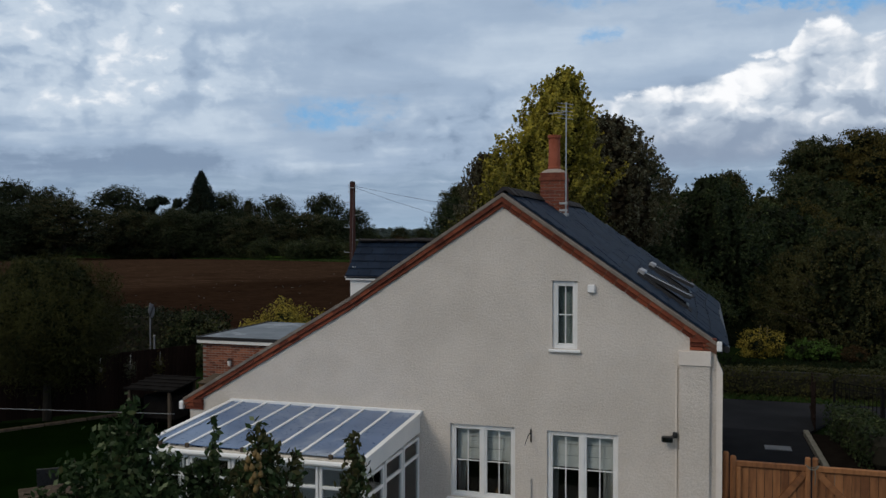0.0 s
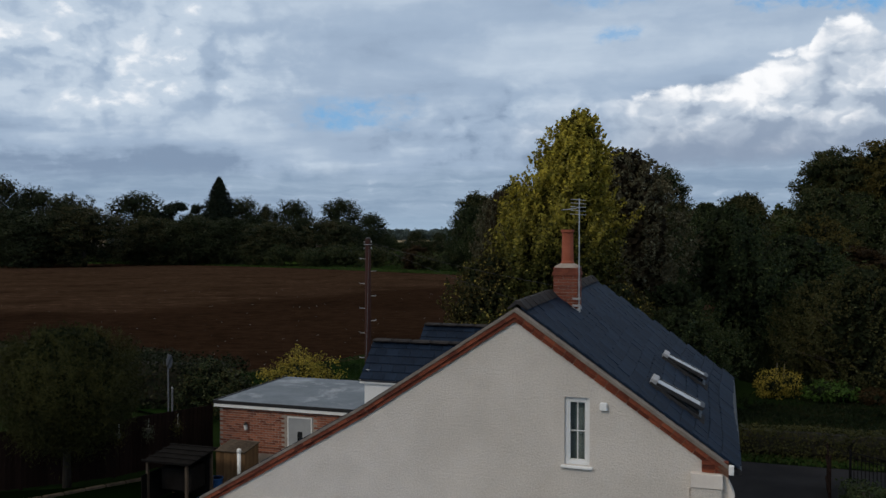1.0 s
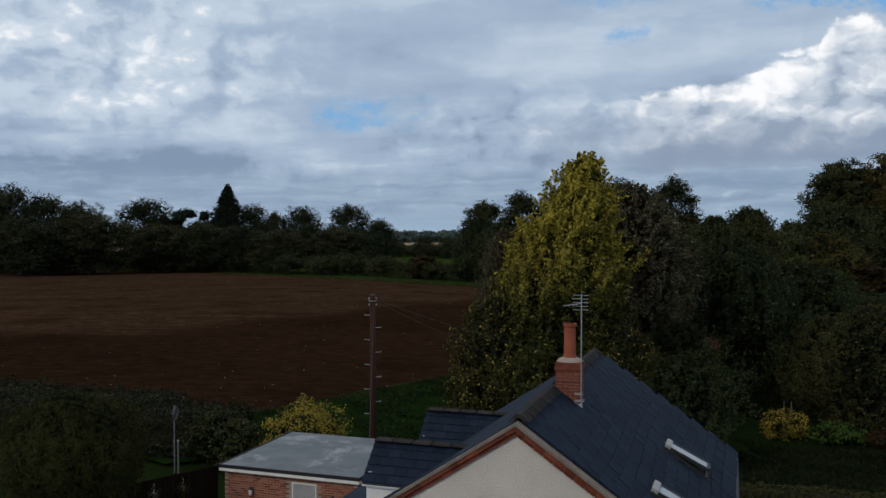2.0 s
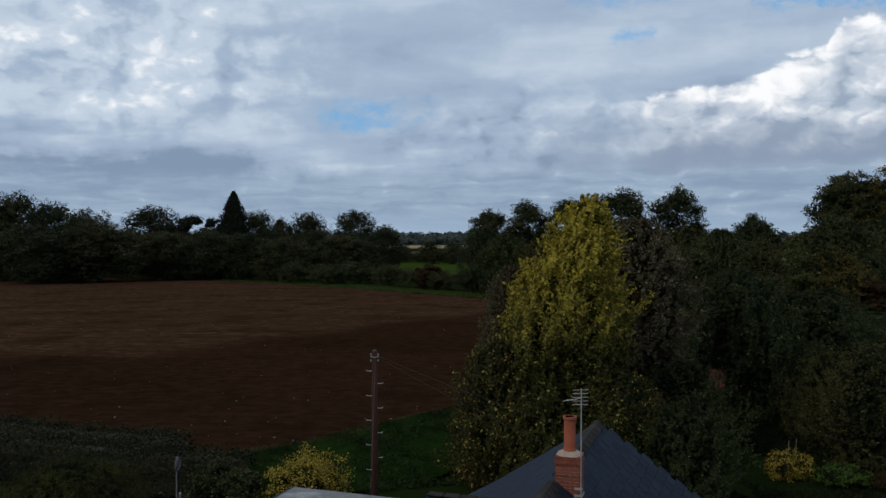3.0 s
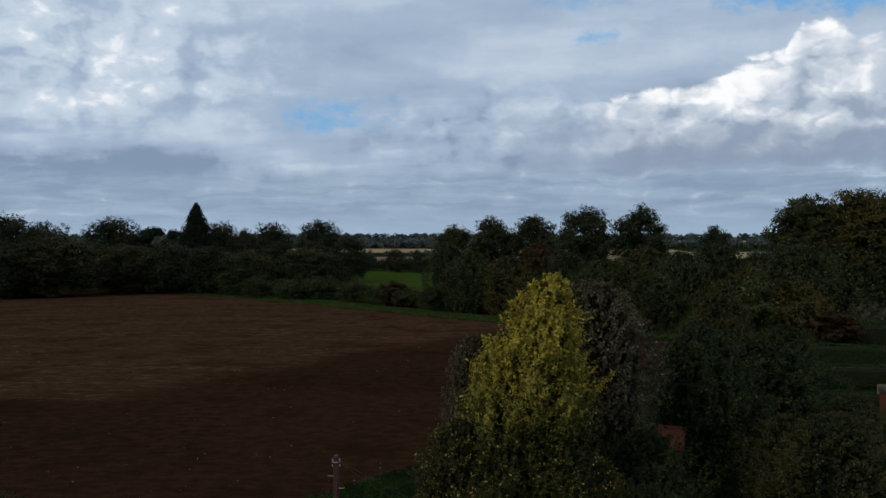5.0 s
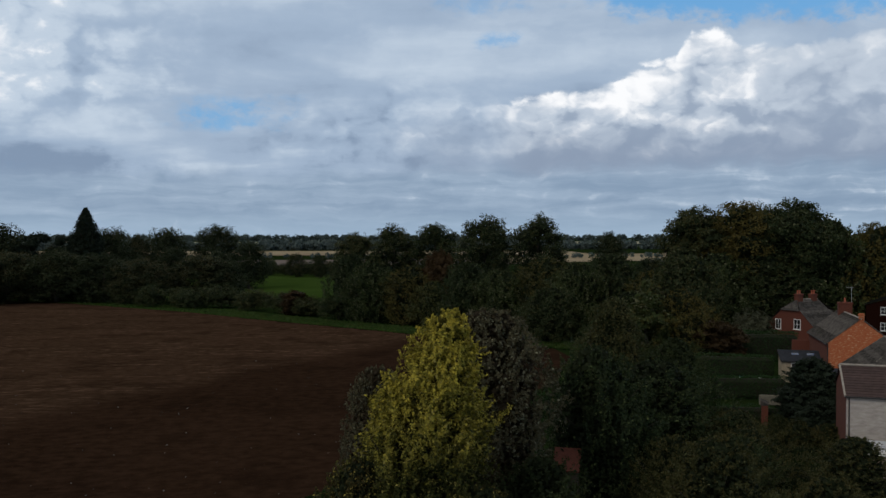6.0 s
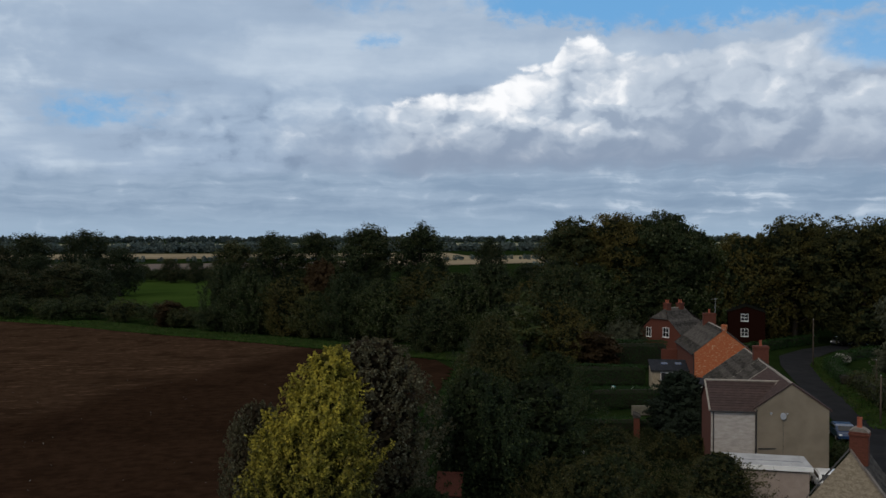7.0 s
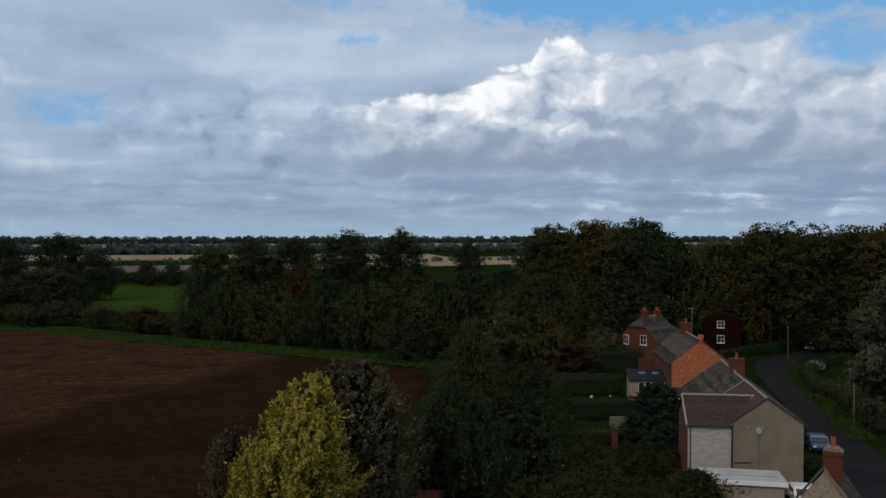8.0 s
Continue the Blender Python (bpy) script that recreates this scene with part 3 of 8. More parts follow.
def shoot_tree(name, width, h, mat, shoots, per, leaf, seed, label, category="tree", lean=(0.0, 0.0), length=0.7, rise=0.9, blow=(0.0, 0.0), foot=0.05, rough=0.30, trunk=0.0, group="", slim=0.62, core=None, fill=0.25, depth=0.45, tuft=0.16):
    """A tree whose crown is many leafy shoots swept upwards; width(k) is its radius at the part k of its height."""
    rng = np.random.default_rng(seed)
    root = thing(name, Matrix(), label, category, group)
    tr = trunk or max(0.05, 0.02 * h)
    k = foot + (1.0 - foot) * rng.random(shoots * 4)
    w = np.array([width(v) for v in k])
    keep = np.nonzero(rng.random(len(k)) < w / w.max() + 0.12)[0][:shoots]
    k, w = k[keep], w[keep]
    n = len(k)
    a = rng.random(n) * 6.2832
    swell = np.array([noise.noise((math.cos(q) * 1.6, math.sin(q) * 1.6, v * h * 0.45 + seed)) + 0.6 * noise.noise((math.cos(q) * 4.0, math.sin(q) * 4.0, v * h * 1.1 + seed)) for q, v in zip(a, k)])
    r = w * (1.0 + rough * swell) * (1.0 - depth * rng.random(n) ** 2.2)
    out = np.stack([np.cos(a), np.sin(a), np.zeros(n)], 1)
    z = k * h
    tip = out * r[:, None] + np.stack([lean[0] * z, lean[1] * z, z], 1)
    way = out * 0.55 + np.array([blow[0], blow[1], rise]) + rng.normal(size=(n, 3)) * 0.30
    way /= np.linalg.norm(way, axis=1, keepdims=True)
    size = length * (0.55 + 0.9 * rng.random(n)) * np.clip(0.45 + w / w.max(), 0.5, 1.2)
    pick = np.repeat(np.arange(n), per)
    u = rng.random(len(pick)) ** 0.8
    p = tip[pick] + way[pick] * ((u - 0.75) * size[pick])[:, None] + rng.normal(size=(len(pick), 3)) * (size[pick] * tuft * (1.15 - u))[:, None]
    p[:, 2] = np.maximum(p[:, 2], 0.05)
    nn = out[pick] * 0.55 + rng.normal(size=p.shape) * 0.55 + np.array([0.0, 0.0, 0.35])
    nn /= np.linalg.norm(nn, axis=1, keepdims=True)
    bm = tube([(0, 0, -0.1), (lean[0] * h * 0.3, lean[1] * h * 0.3, h * 0.3), (lean[0] * h * 0.9, lean[1] * h * 0.9, h * 0.9)], [tr * 1.25, tr * 0.8, tr * 0.12], 8)
    for j in range(0, n, max(1, n // 34)):
        s0 = z[j] * 0.55
        b0 = Vector((lean[0] * s0, lean[1] * s0, s0))
        b2 = Vector(tip[j])
        tube([b0, b0.lerp(b2, 0.55) - Vector((0, 0, 0.02 * h)), b2], [tr * 0.34, tr * 0.20, tr * 0.05], 5, bm)
    part("trunk", bm, BARK, root, "dark branching trunk", smooth=True)
    part("crown", quads_mesh("crown", p, nn, leaf * (0.55 + 0.9 * rng.random(len(p))), rng, slim), mat, root)
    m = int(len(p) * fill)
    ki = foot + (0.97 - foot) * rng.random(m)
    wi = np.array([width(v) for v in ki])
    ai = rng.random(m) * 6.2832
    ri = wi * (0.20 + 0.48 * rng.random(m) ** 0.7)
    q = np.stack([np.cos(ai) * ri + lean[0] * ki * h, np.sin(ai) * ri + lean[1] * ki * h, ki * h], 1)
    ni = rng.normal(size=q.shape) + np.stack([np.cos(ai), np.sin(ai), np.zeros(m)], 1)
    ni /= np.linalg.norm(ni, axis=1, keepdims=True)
    part("inner_foliage", quads_mesh("inner_foliage", q, ni, leaf * 2.2 * (0.7 + 0.6 * rng.random(m)), rng, 0.8), core or LEAF_CORE, root, "inner leaves in a darker colour for the crown's shade")
    return root


# ---- ground, field and roads ----
def sheet(name, xs, ys, mat, lift=0.0, label="", category="", inside=None, rough=0.0, kind="structure", zfun=None):
    """A sheet over the land on a grid, cut to inside(x, y)."""
    bm = bmesh.new()
    grid = {}
    zf = zfun or ground_z
    for i, x in enumerate(xs):
        for j, y in enumerate(ys):
            z = zf(x, y) + lift
            if rough:
                z += rough * noise.noise((x * 0.9, y * 0.9, 0.0)) + rough * 0.6 * noise.noise((x * 2.7, y * 2.7, 5.0))
            grid[i, j] = (x, y, z)
    made = {}

    def vert(k):
        if k not in made:
            made[k] = bm.verts.new(grid[k])
        return made[k]

    for i in range(len(xs) - 1):
        for j in range(len(ys) - 1):
            if inside is None or inside((xs[i] + xs[i + 1]) / 2, (ys[j] + ys[j + 1]) / 2):
                bm.faces.new([vert(k) for k in ((i, j), (i + 1, j), (i + 1, j + 1), (i, j + 1))])
    return tagged(part(name, bm, mat), label, category, kind=kind)


def ribbon(name, line, mat, lift, label, category, kind="structure", step=3.0):
    """A strip of land along rows of (x, y, half width)."""
    bm = bmesh.new()
    pts = []
    for (x0, y0, w0), (x1, y1, w1) in zip(line, line[1:]):
        n = max(1, int(math.hypot(x1 - x0, y1 - y0) / step))
        pts += [(x0 + (x1 - x0) * k / n, y0 + (y1 - y0) * k / n, w0 + (w1 - w0) * k / n) for k in range(n)]
    pts.append(line[-1])
    rows = []
    for i, (x, y, w) in enumerate(pts):
        a, b = pts[max(0, i - 1)], pts[min(len(pts) - 1, i + 1)]
        d = Vector((b[0] - a[0], b[1] - a[1], 0)).normalized()
        s = Vector((-d.y, d.x, 0))
        rows.append([bm.verts.new((x + s.x * w * k, y + s.y * w * k, ground_z(x + s.x * w * k, y + s.y * w * k) + lift)) for k in (-1, -0.33, 0.33, 1)])
    for r, q in zip(rows, rows[1:]):
        for k in range(3):
            bm.faces.new((r[k], r[k + 1], q[k + 1], q[k]))
    bmesh.ops.recalc_face_normals(bm, faces=bm.faces)
    if bm.faces[:] and sum(f.normal.z for f in bm.faces) < 0:
        bmesh.ops.reverse_faces(bm, faces=bm.faces)
    return tagged(part(name, bm, mat), label, category, kind=kind)


def spaced(a, b, n):
    return [a + (b - a) * k / n for k in range(n + 1)]


XS = [-4500, -2600, -1500, -900, -600, -420] + spaced(-320, 320, 64) + [420, 600, 900, 1500, 2600, 4500]
YS = [-4500, -1500, -500, -200, -100] + spaced(-60, 420, 48) + [520, 700, 1000, 1500, 2300, 3300, 4700]
sheet("ground", XS, YS, GRASS_GROUND, -0.06, "rough dark grass land reaching the horizon", "ground")


def between(rows, v):
    """Piecewise straight line through rows of (v, w)."""
    for (a, p), (b, q) in zip(rows, rows[1:]):
        if v <= b:
            return p + (q - p) * max(0.0, (v - a)) / (b - a)
    return rows[-1][1]


FIELD_NEAR = [(-320, 54), (-40, 50), (-27, 48), (-19, 46), (-12.5, 44.5), (-7, 49), (-4.5, 53.5), (-1.4, 57), (1, 60), (8, 72), (18, 88), (25, 96), (33, 118)]
FIELD_FAR = [(-320, 330), (-156, 276), (-121, 282), (-75, 254), (-33, 211), (-17, 189), (5, 163), (24, 139), (33, 128)]


def in_field(x, y):
    n = noise.noise((x * 0.2, y * 0.2, 0)) * 0.9
    return -320 < x < 33 and between(FIELD_NEAR, x) - (2.2 if -17 < x < 28 else 0.0) + n < y < between(FIELD_FAR, x) + n


sheet("ploughed_field", spaced(-330, 40, 370), spaced(40, 340, 300), SOIL, 0.03, "brown ploughed field with stony bands, lighter past a painted cloud-shadow edge", "field", in_field, rough=0.025)

# clods and flints lying on the field
def scatter(name, count, mat, size, seed, place, label, category, flat=0.7):
    rng = np.random.default_rng(seed)
    bm = bmesh.new()
    for _ in range(count):
        x, y = place(rng)
        s = size * (0.5 + rng.random())
        z = ground_z(x, y) + 0.05
        vs = [bm.verts.new((x + s * dx * (0.6 + 0.8 * rng.random()), y + s * dy * (0.6 + 0.8 * rng.random()), z + s * dz * flat)) for dx, dy, dz in ((1, 0, 0), (0, 1, 0), (-1, 0, 0), (0, -1, 0), (0, 0, 1))]
        for k in range(4):
            bm.faces.new((vs[k], vs[(k + 1) % 4], vs[4]))
    return tagged(part(name, bm, mat), label, category, kind="stuff")


def on_field(rng):
    while True:
        x, y = rng.uniform(-60, 12), 46 + 75 * rng.random() ** 1.8
        if in_field(x, y):
            return x, y


FLINT = material("flint", (0.09, 0.085, 0.08), (0.28, 0.27, 0.26), 3, 0.8, 0.2, each=0.2)
CLOD = material("clod", (0.014, 0.0060, 0.0026), (0.036, 0.0160, 0.0070), 2, 0.95, 0.4, 20, island=0.8, spec=0.05)
scatter("flints", 230, FLINT, 0.042, 4, on_field, "pale flints scattered on the ploughed soil", "stones")
scatter("clods", 6000, CLOD, 0.06, 5, on_field, "clods of brown earth turned up by the plough", "soil", 0.25)

MARGIN = material("margin_grass", (0.0115, 0.0280, 0.0052), (0.0270, 0.0540, 0.0105), 0.3, 0.95, 0.5, 5, 0.03, local=False, spec=0.0)
ribbon("field_margin", [(-330, 340, 5), (-156, 284, 5), (-121, 289, 5), (-75, 261, 5.5), (-32, 217.5, 5.5), (-15, 194.5, 5), (7, 168, 4.5), (26, 144, 4.2), (39, 128, 4.2), (52, 113, 4)],
       MARGIN, 0.10, "green grass strip along the far edge of the field", "grass")

BANK = material("bank_grass_ground", (0.0030, 0.0090, 0.0024), (0.0135, 0.0310, 0.0070), 0.8, 0.95, 0.8, 5, 0.08, local=False, spec=0.0, grainy=0.5)


def bank_sheet():
    """The grass bank whose upper edge is the near edge of the field."""
    bm = bmesh.new()
    rows = []
    for i in range(93):
        x = -18.0 + 0.5 * i
        deep = between([(-18, 7), (-9, 11), (-2, 16), (4, 14), (12, 5), (30, 5)], x)
        edge = between(FIELD_NEAR, x) + 0.6 * noise.noise((x * 0.5, 3.0, 0.0)) + 0.25 * noise.noise((x * 1.7, 8.0, 0.0))
        row = []
        for k in range(15):
            y = edge - deep * k / 14
            swell = 0.16 * noise.noise((x * 0.35, y * 0.35, 2.0)) + 0.08 * noise.noise((x * 0.9, y * 0.9, 4.0))
            row.append(bm.verts.new((x, y, ground_z(x, y) + 0.085 + max(-0.02, swell) * min(1.0, k / 2, (14 - k) / 2))))
        rows.append(row)
    for a, b in zip(rows, rows[1:]):
        for k in range(14):
            bm.faces.new((a[k], a[k + 1], b[k + 1], b[k]))
    bmesh.ops.recalc_face_normals(bm, faces=bm.faces)
    if sum(q.normal.z for q in bm.faces) < 0:
        bmesh.ops.reverse_faces(bm, faces=bm.faces)
    return tagged(part("field_bank", bm, BANK, smooth=True), "green grass bank along the near edge of the field", "grass", kind="structure")


bank_sheet()

# land beyond the trees
ribbon("pasture", [(-75, 362, 92), (10, 350, 88), (75, 335, 85)], PASTURE, 0.05, "bright green meadow behind the tree belt", "meadow", step=8)
ribbon("stubble_field", [(-900, 980, 120), (0, 930, 110), (260, 900, 110)], STUBBLE, 0.30, "pale harvested field in the distance", "field", step=30)
ribbon("far_plough", [(-500, 640, 70), (-60, 620, 60), (120, 640, 60)], material("far_soil", (0.05, 0.034, 0.024), (0.10, 0.07, 0.05), 0.02, 0.95, 0.2, 2, local=False), 0.25, "brown field in the distance", "field", step=30)
ribbon("far_stubble", [(110, 650, 60), (260, 740, 90), (420, 800, 110)], STUBBLE, 0.22, "pale straw field beyond the village trees", "field", step=20)
ribbon("flat_lands", [(-2400, 2100, 330), (-300, 1900, 300), (1800, 2000, 330)], material("far_lands", (0.10, 0.11, 0.06), (0.2, 0.18, 0.11), 0.004, 0.95, 0.1, 0.3, local=False), 0.4, "hazy patchwork of flat fields near the horizon", "fields", step=80)

ROAD = [(28.8, 25.65, 2.6), (38.8, 37.65, 2.6), (49.8, 52.65, 3.2), (58.8, 64.65, 2.6), (65.6, 76.95, 2.1), (74.8, 94.45, 2.0), (82.1, 107.2, 2.1), (88.3, 115.2, 2.6), (96.3, 120.7, 2.4), (110.8, 126.5, 2.2), (148.8, 139.7, 2.4)]
ribbon("road", ROAD, LANE, 0.02, "grey asphalt village lane bending past the cottages", "road", step=2)

# ---- trees ----
FAR_LABEL = "dark leafy hedgerow tree at the field's far edge"
proto = {}


def plant(key, x, y, h, r, turn):
    """Sets a copy of a kind of tree down at x, y with that height and crown radius."""
    root, ph, pr, used = proto[key]
    m = Matrix.LocRotScale((x, y, ground_z(x, y) - 0.05), Euler((0, 0, turn)), (r / pr, r / pr, h / ph))
    if not used[0]:
        used[0] = True
        root.matrix_basis = m
        return root
    keep = root.matrix_basis.copy()
    root.scale = (1, 1, 1)
    c = copy_thing(root, m)
    root.matrix_basis = keep
    return c


def kind_of_tree(key, name, shape, h, r, mat, leaves, leaf, seed, label, **more):
    proto[key] = (build_tree(name, shape, h, r, mat, leaves, leaf, seed, label, **more), h, r, [False])


for i in range(4):
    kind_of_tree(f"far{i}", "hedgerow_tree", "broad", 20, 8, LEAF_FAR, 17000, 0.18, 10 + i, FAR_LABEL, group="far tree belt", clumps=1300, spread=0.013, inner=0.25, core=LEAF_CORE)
kind_of_tree("cedar", "cedar", "open", 20, 7, LEAF_CONIFER, 9000, 0.28, 20, "dark flat-topped cedar in the tree belt", group="far tree belt", clumps=320, spread=0.016)
proto["fir"] = (shoot_tree("fir", lambda k: 5.4 * min(1.0, (1.0 - k) * 28.0 / 11.0) ** 0.8 + 0.15, 28.0, LEAF_CONIFER, 1500, 12, 0.24, 21, "tall dark conical fir above the tree belt", length=1.6, rise=0.1, rough=0.25, depth=0.35), 28.0, 5.4, [False])
for i in range(3):
    kind_of_tree(f"lime{i}", "lime_tree", "broad", 20, 5.5, LEAF_DARK, 22000, 0.14, 30 + i, "tall dark round-headed tree in a row", group="tree row", clumps=1200, spread=0.011, core=LEAF_CORE)
def dome(r, h, low=0.55, power=2.0):
    """The outline of a round-headed crown."""
    return lambda k: r * (low + (1 - low) * min(1.0, k / 0.42)) * max(0.0, 1.0 - max(0.0, (k - 0.42) / 0.58) ** power) ** 0.5 + 0.02


for i, (mat, low, power, rise) in enumerate(((LEAF_DARK, 0.6, 1.9, 0.9), (LEAF_MID, 0.5, 1.3, 1.4), (LEAF_AUTUMN, 0.65, 1.6, 0.5))):
    proto[f"mid{i}"] = (shoot_tree("broadleaf_tree", dome(5.5, 13.0, low, power), 13.0, mat, 800, 22, 0.135, 40 + i, ("dark green", "grey-green", "olive-brown")[i] + " broadleaf tree in the wood", length=1.5, rise=rise, group="wood", rough=0.55, depth=0.55), 13.0, 5.5, [False])
for i in range(2):
    kind_of_tree(f"big{i}", "chestnut_tree", "broad", 22, 7.5, LEAF_AUTUMN if i else LEAF_DARK, 34000, 0.18, 50 + i, "large dense dark tree, leaves turning", group="village trees", clumps=1700, spread=0.011, core=LEAF_CORE)
kind_of_tree("autumn", "autumn_tree", "broad", 21, 9, LEAF_AUTUMN, 34000, 0.19, 55, "large olive-brown tree in early autumn leaf", group="village trees", clumps=1700, spread=0.011, core=LEAF_CORE)
kind_of_tree("russet", "russet_tree", "broad", 12, 4.3, LEAF_RUSSET, 8000, 0.18, 56, "small tree with red-brown leaves", clumps=200, spread=0.02)
kind_of_tree("shrub", "hedge_shrub", "shrub", 6, 5, LEAF_DARK, 8000, 0.12, 57, "low rounded shrub in the hedge", group="field hedge", clumps=300, spread=0.025, core=LEAF_CORE)
kind_of_tree("silver", "silver_tree", "broad", 14, 5, LEAF_SILVER, 20000, 0.14, 58, "tree with grey-green silvery leaves beside the lane", clumps=900, spread=0.012)
kind_of_tree("willow", "grey_willow", "shrub", 6, 4.1, LEAF_SILVER, 9000, 0.13, 59, "rounded grey-green willow bush behind the hedge", clumps=260, spread=0.03)
kind_of_tree("poplar", "slender_tree", "flame", 12, 3.4, LEAF_MID, 9000, 0.17, 60, "slender grey-green tree with upright boughs", clumps=240, spread=0.02)

BELT = [
    (-140.7, 255.6, 27.3, 11.6), (-129.4, 259.3, 24.8, 9.6), (-119.3, 258.6, 22.1, 8.5), (-109.1, 284.6, 24.6, 10.1), (-75.3, 295.4, 22.8, 8.1), (-67.9, 302.4, 20.8, 5.8),
    (-63.0, 323.8, 23.0, 8.3), (-48.0, 340.6, 24.7, 9.6), (-34.2, 328.2, 18.3, 7.9), (-122.8, 240.9, 17.3, 12.4), (-109.5, 246.4, 17.7, 12.4), (-96.6, 262, 15.4, 10.6),
    (-82.6, 262, 15.7, 10.4), (-68.1, 258, 14.8, 9.5), (-55.8, 250, 13.0, 8.5), (-40.7, 258.7, 13.9, 10.4), (-33.5, 256.4, 12.1, 6.5), (-150, 262, 20, 11), (-165, 290, 24, 12), (-185, 300, 24, 13),
    (-93, 296, 17.5, 7.5), (-84, 290, 16, 7), (-104, 292, 18, 8), (-71, 290, 17, 7), (-56, 300, 16, 7), (-42, 300, 15, 7),
]
for k, (x, y, h, r) in enumerate(BELT):
    plant(f"far{k % 4}", x, y, h, r, k * 1.7)
HEDGE = [(-49.4, 232, 6.9, 5.3), (-41.6, 228.1, 6.0, 4.6), (-30.5, 224, 7.1, 6.3), (-21.1, 214, 6.2, 5.2), (-13.5, 205, 5.6, 5), (-6.5, 194, 5, 4.8), (-58, 246, 8, 6.5), (-68, 257, 8, 6.5), (-80, 266, 8, 7), (-92, 276, 8, 7), (0, 182, 6, 5), (-104, 284, 9, 7), (-116, 290, 9, 7), (-37, 222, 6, 5)]
for k, (x, y, h, r) in enumerate(HEDGE):
    plant("shrub", x, y + 4, h, r, k * 2.3)
for k, (x, y, h, r) in enumerate([(-98.8, 288.4, 22.1, 8.1), (-87.9, 286.7, 21.1, 4.2)]):
    plant("cedar", x, y, h, r, k * 2.0)
for k, (x, y, h, r) in enumerate([(-62, 436, 9, 7), (-49, 432, 8, 7), (-37, 434, 10, 7.5), (-27, 430, 7, 6), (-15, 428, 8, 6), (-3, 432, 7.5, 7), (9, 430, 8, 7), (22, 428, 7, 7), (35, 430, 8, 7.5), (50, 426, 8, 7), (66, 424, 9, 8)]):
    plant("shrub", x, y, h, r, k * 1.3)
plant("fir", -79.6, 280.8, 28.6, 5.4, 0.4)
for k, (x, y, h, r) in enumerate([(-21.1, 414, 11.5, 5.0), (-9.5, 412, 11.0, 5.0), (89.5, 276.4, 20.2, 5.8), (105.6, 281.4, 11.5, 7.0), (60, 330, 15, 7)]):
    plant(f"far{k % 4}", x, y, h, r, k * 2.1)
ROW = [(4.5, 212.7, 19.6, 6.8), (13.3, 206.2, 21.2, 6.6), (22.9, 203.5, 21.5, 6.6), (32.1, 187, 22.9, 7.2), (43.8, 184.7, 22.8, 6.9)]
for k, (x, y, h, r) in enumerate(ROW):
    plant(f"lime{k % 3}", x, y, h, r, k * 1.3)
WOOD = [
    (2.6, 186.7, 14.5, 5.4), (6.8, 179.6, 12.8, 6.3), (14.5, 173.1, 12.0, 6.1), (24.8, 162.8, 12.8, 5.9), (30.2, 156.8, 11.3, 6.3), (38.7, 155, 13.6, 7.2), (49.2, 150, 14.4, 6.8),
    (41.4, 144, 13.0, 6), (51.6, 136.3, 11.6, 5), (54.7, 128.7, 14.4, 6.5), (85.9, 140.8, 20.1, 8.2), (94.3, 137.3, 19.0, 7.6), (73.3, 140.8, 14.3, 8.9), (64.8, 140.2, 14.3, 8.0), (46.3, 110.6, 10.1, 4.5), (34.8, 137.7, 9, 5.5),
    (43.8, 123.7, 9, 5.5), (82.8, 149.7, 15, 8), (108.8, 149.7, 17, 9), (18.8, 167.7, 9, 5),
]
for k, (x, y, h, r) in enumerate(WOOD):
    plant(f"mid{k % 3}", x, y, h, r, k * 1.9)
for k, (x, y, h, r) in enumerate([(21.7, 183.5, 15.0, 4.6), (50.5, 108.8, 6.0, 4.0), (-10, 200, 6, 3.5)]):
    plant("russet", x, y, h, r, k)
for k, (x, y, h, r) in enumerate([(66.3, 151.2, 23.0, 7.8), (72.8, 145.7, 23.3, 8.2), (78.8, 140.7, 23.8, 8.2)]):
    plant(f"big{k % 2}", x, y, h, r, k * 1.4)
for k, (x, y, h, r) in enumerate([(102.3, 134.2, 22.5, 9.0), (95.8, 141.7, 19.2, 8.0), (108.4, 124.2, 22.0, 9.5), (114.7, 116.5, 23.3, 9.2), (120.8, 129.7, 22, 9), (126.8, 107.7, 22, 9)]):
    plant("autumn", x, y, h, r, k * 1.4)
plant("silver", 71.6, 71.8, 16.6, 5.4, 0)
plant("willow", 62, 123.2, 6.2, 4.1, 0)
plant("poplar", 41.3, 110.4, 11.7, 3.7, 0)

# far woods and hedges towards the horizon
def far_wood(name, line, h, count, seed, label):
    rng = np.random.default_rng(seed)
    pts = []
    for _ in range(count):
        k = rng.random() * (len(line) - 1)
        i = int(k)
        (x0, y0), (x1, y1) = line[i], line[i + 1]
        x, y = x0 + (x1 - x0) * (k - i) + rng.normal() * 12, y0 + (y1 - y0) * (k - i) + rng.normal() * 12
        hh = h * (0.5 + 0.6 * rng.random())
        n = 50
        d = rng.normal(size=(n, 3))
        d /= np.linalg.norm(d, axis=1, keepdims=True)
        pts.append(np.array([x, y, ground_z(x, y) + hh * 0.5]) + d * np.array([hh * 0.45, hh * 0.45, hh * 0.5]) * (0.6 + 0.4 * rng.random((n, 1))))
    p = np.concatenate(pts)
    nn = rng.normal(size=p.shape)
    nn /= np.linalg.norm(nn, axis=1, keepdims=True)
    me = quads_mesh(name, p, nn, h * (0.10 + 0.10 * rng.random(len(p))), rng, 0.8)
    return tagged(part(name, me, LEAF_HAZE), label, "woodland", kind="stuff")


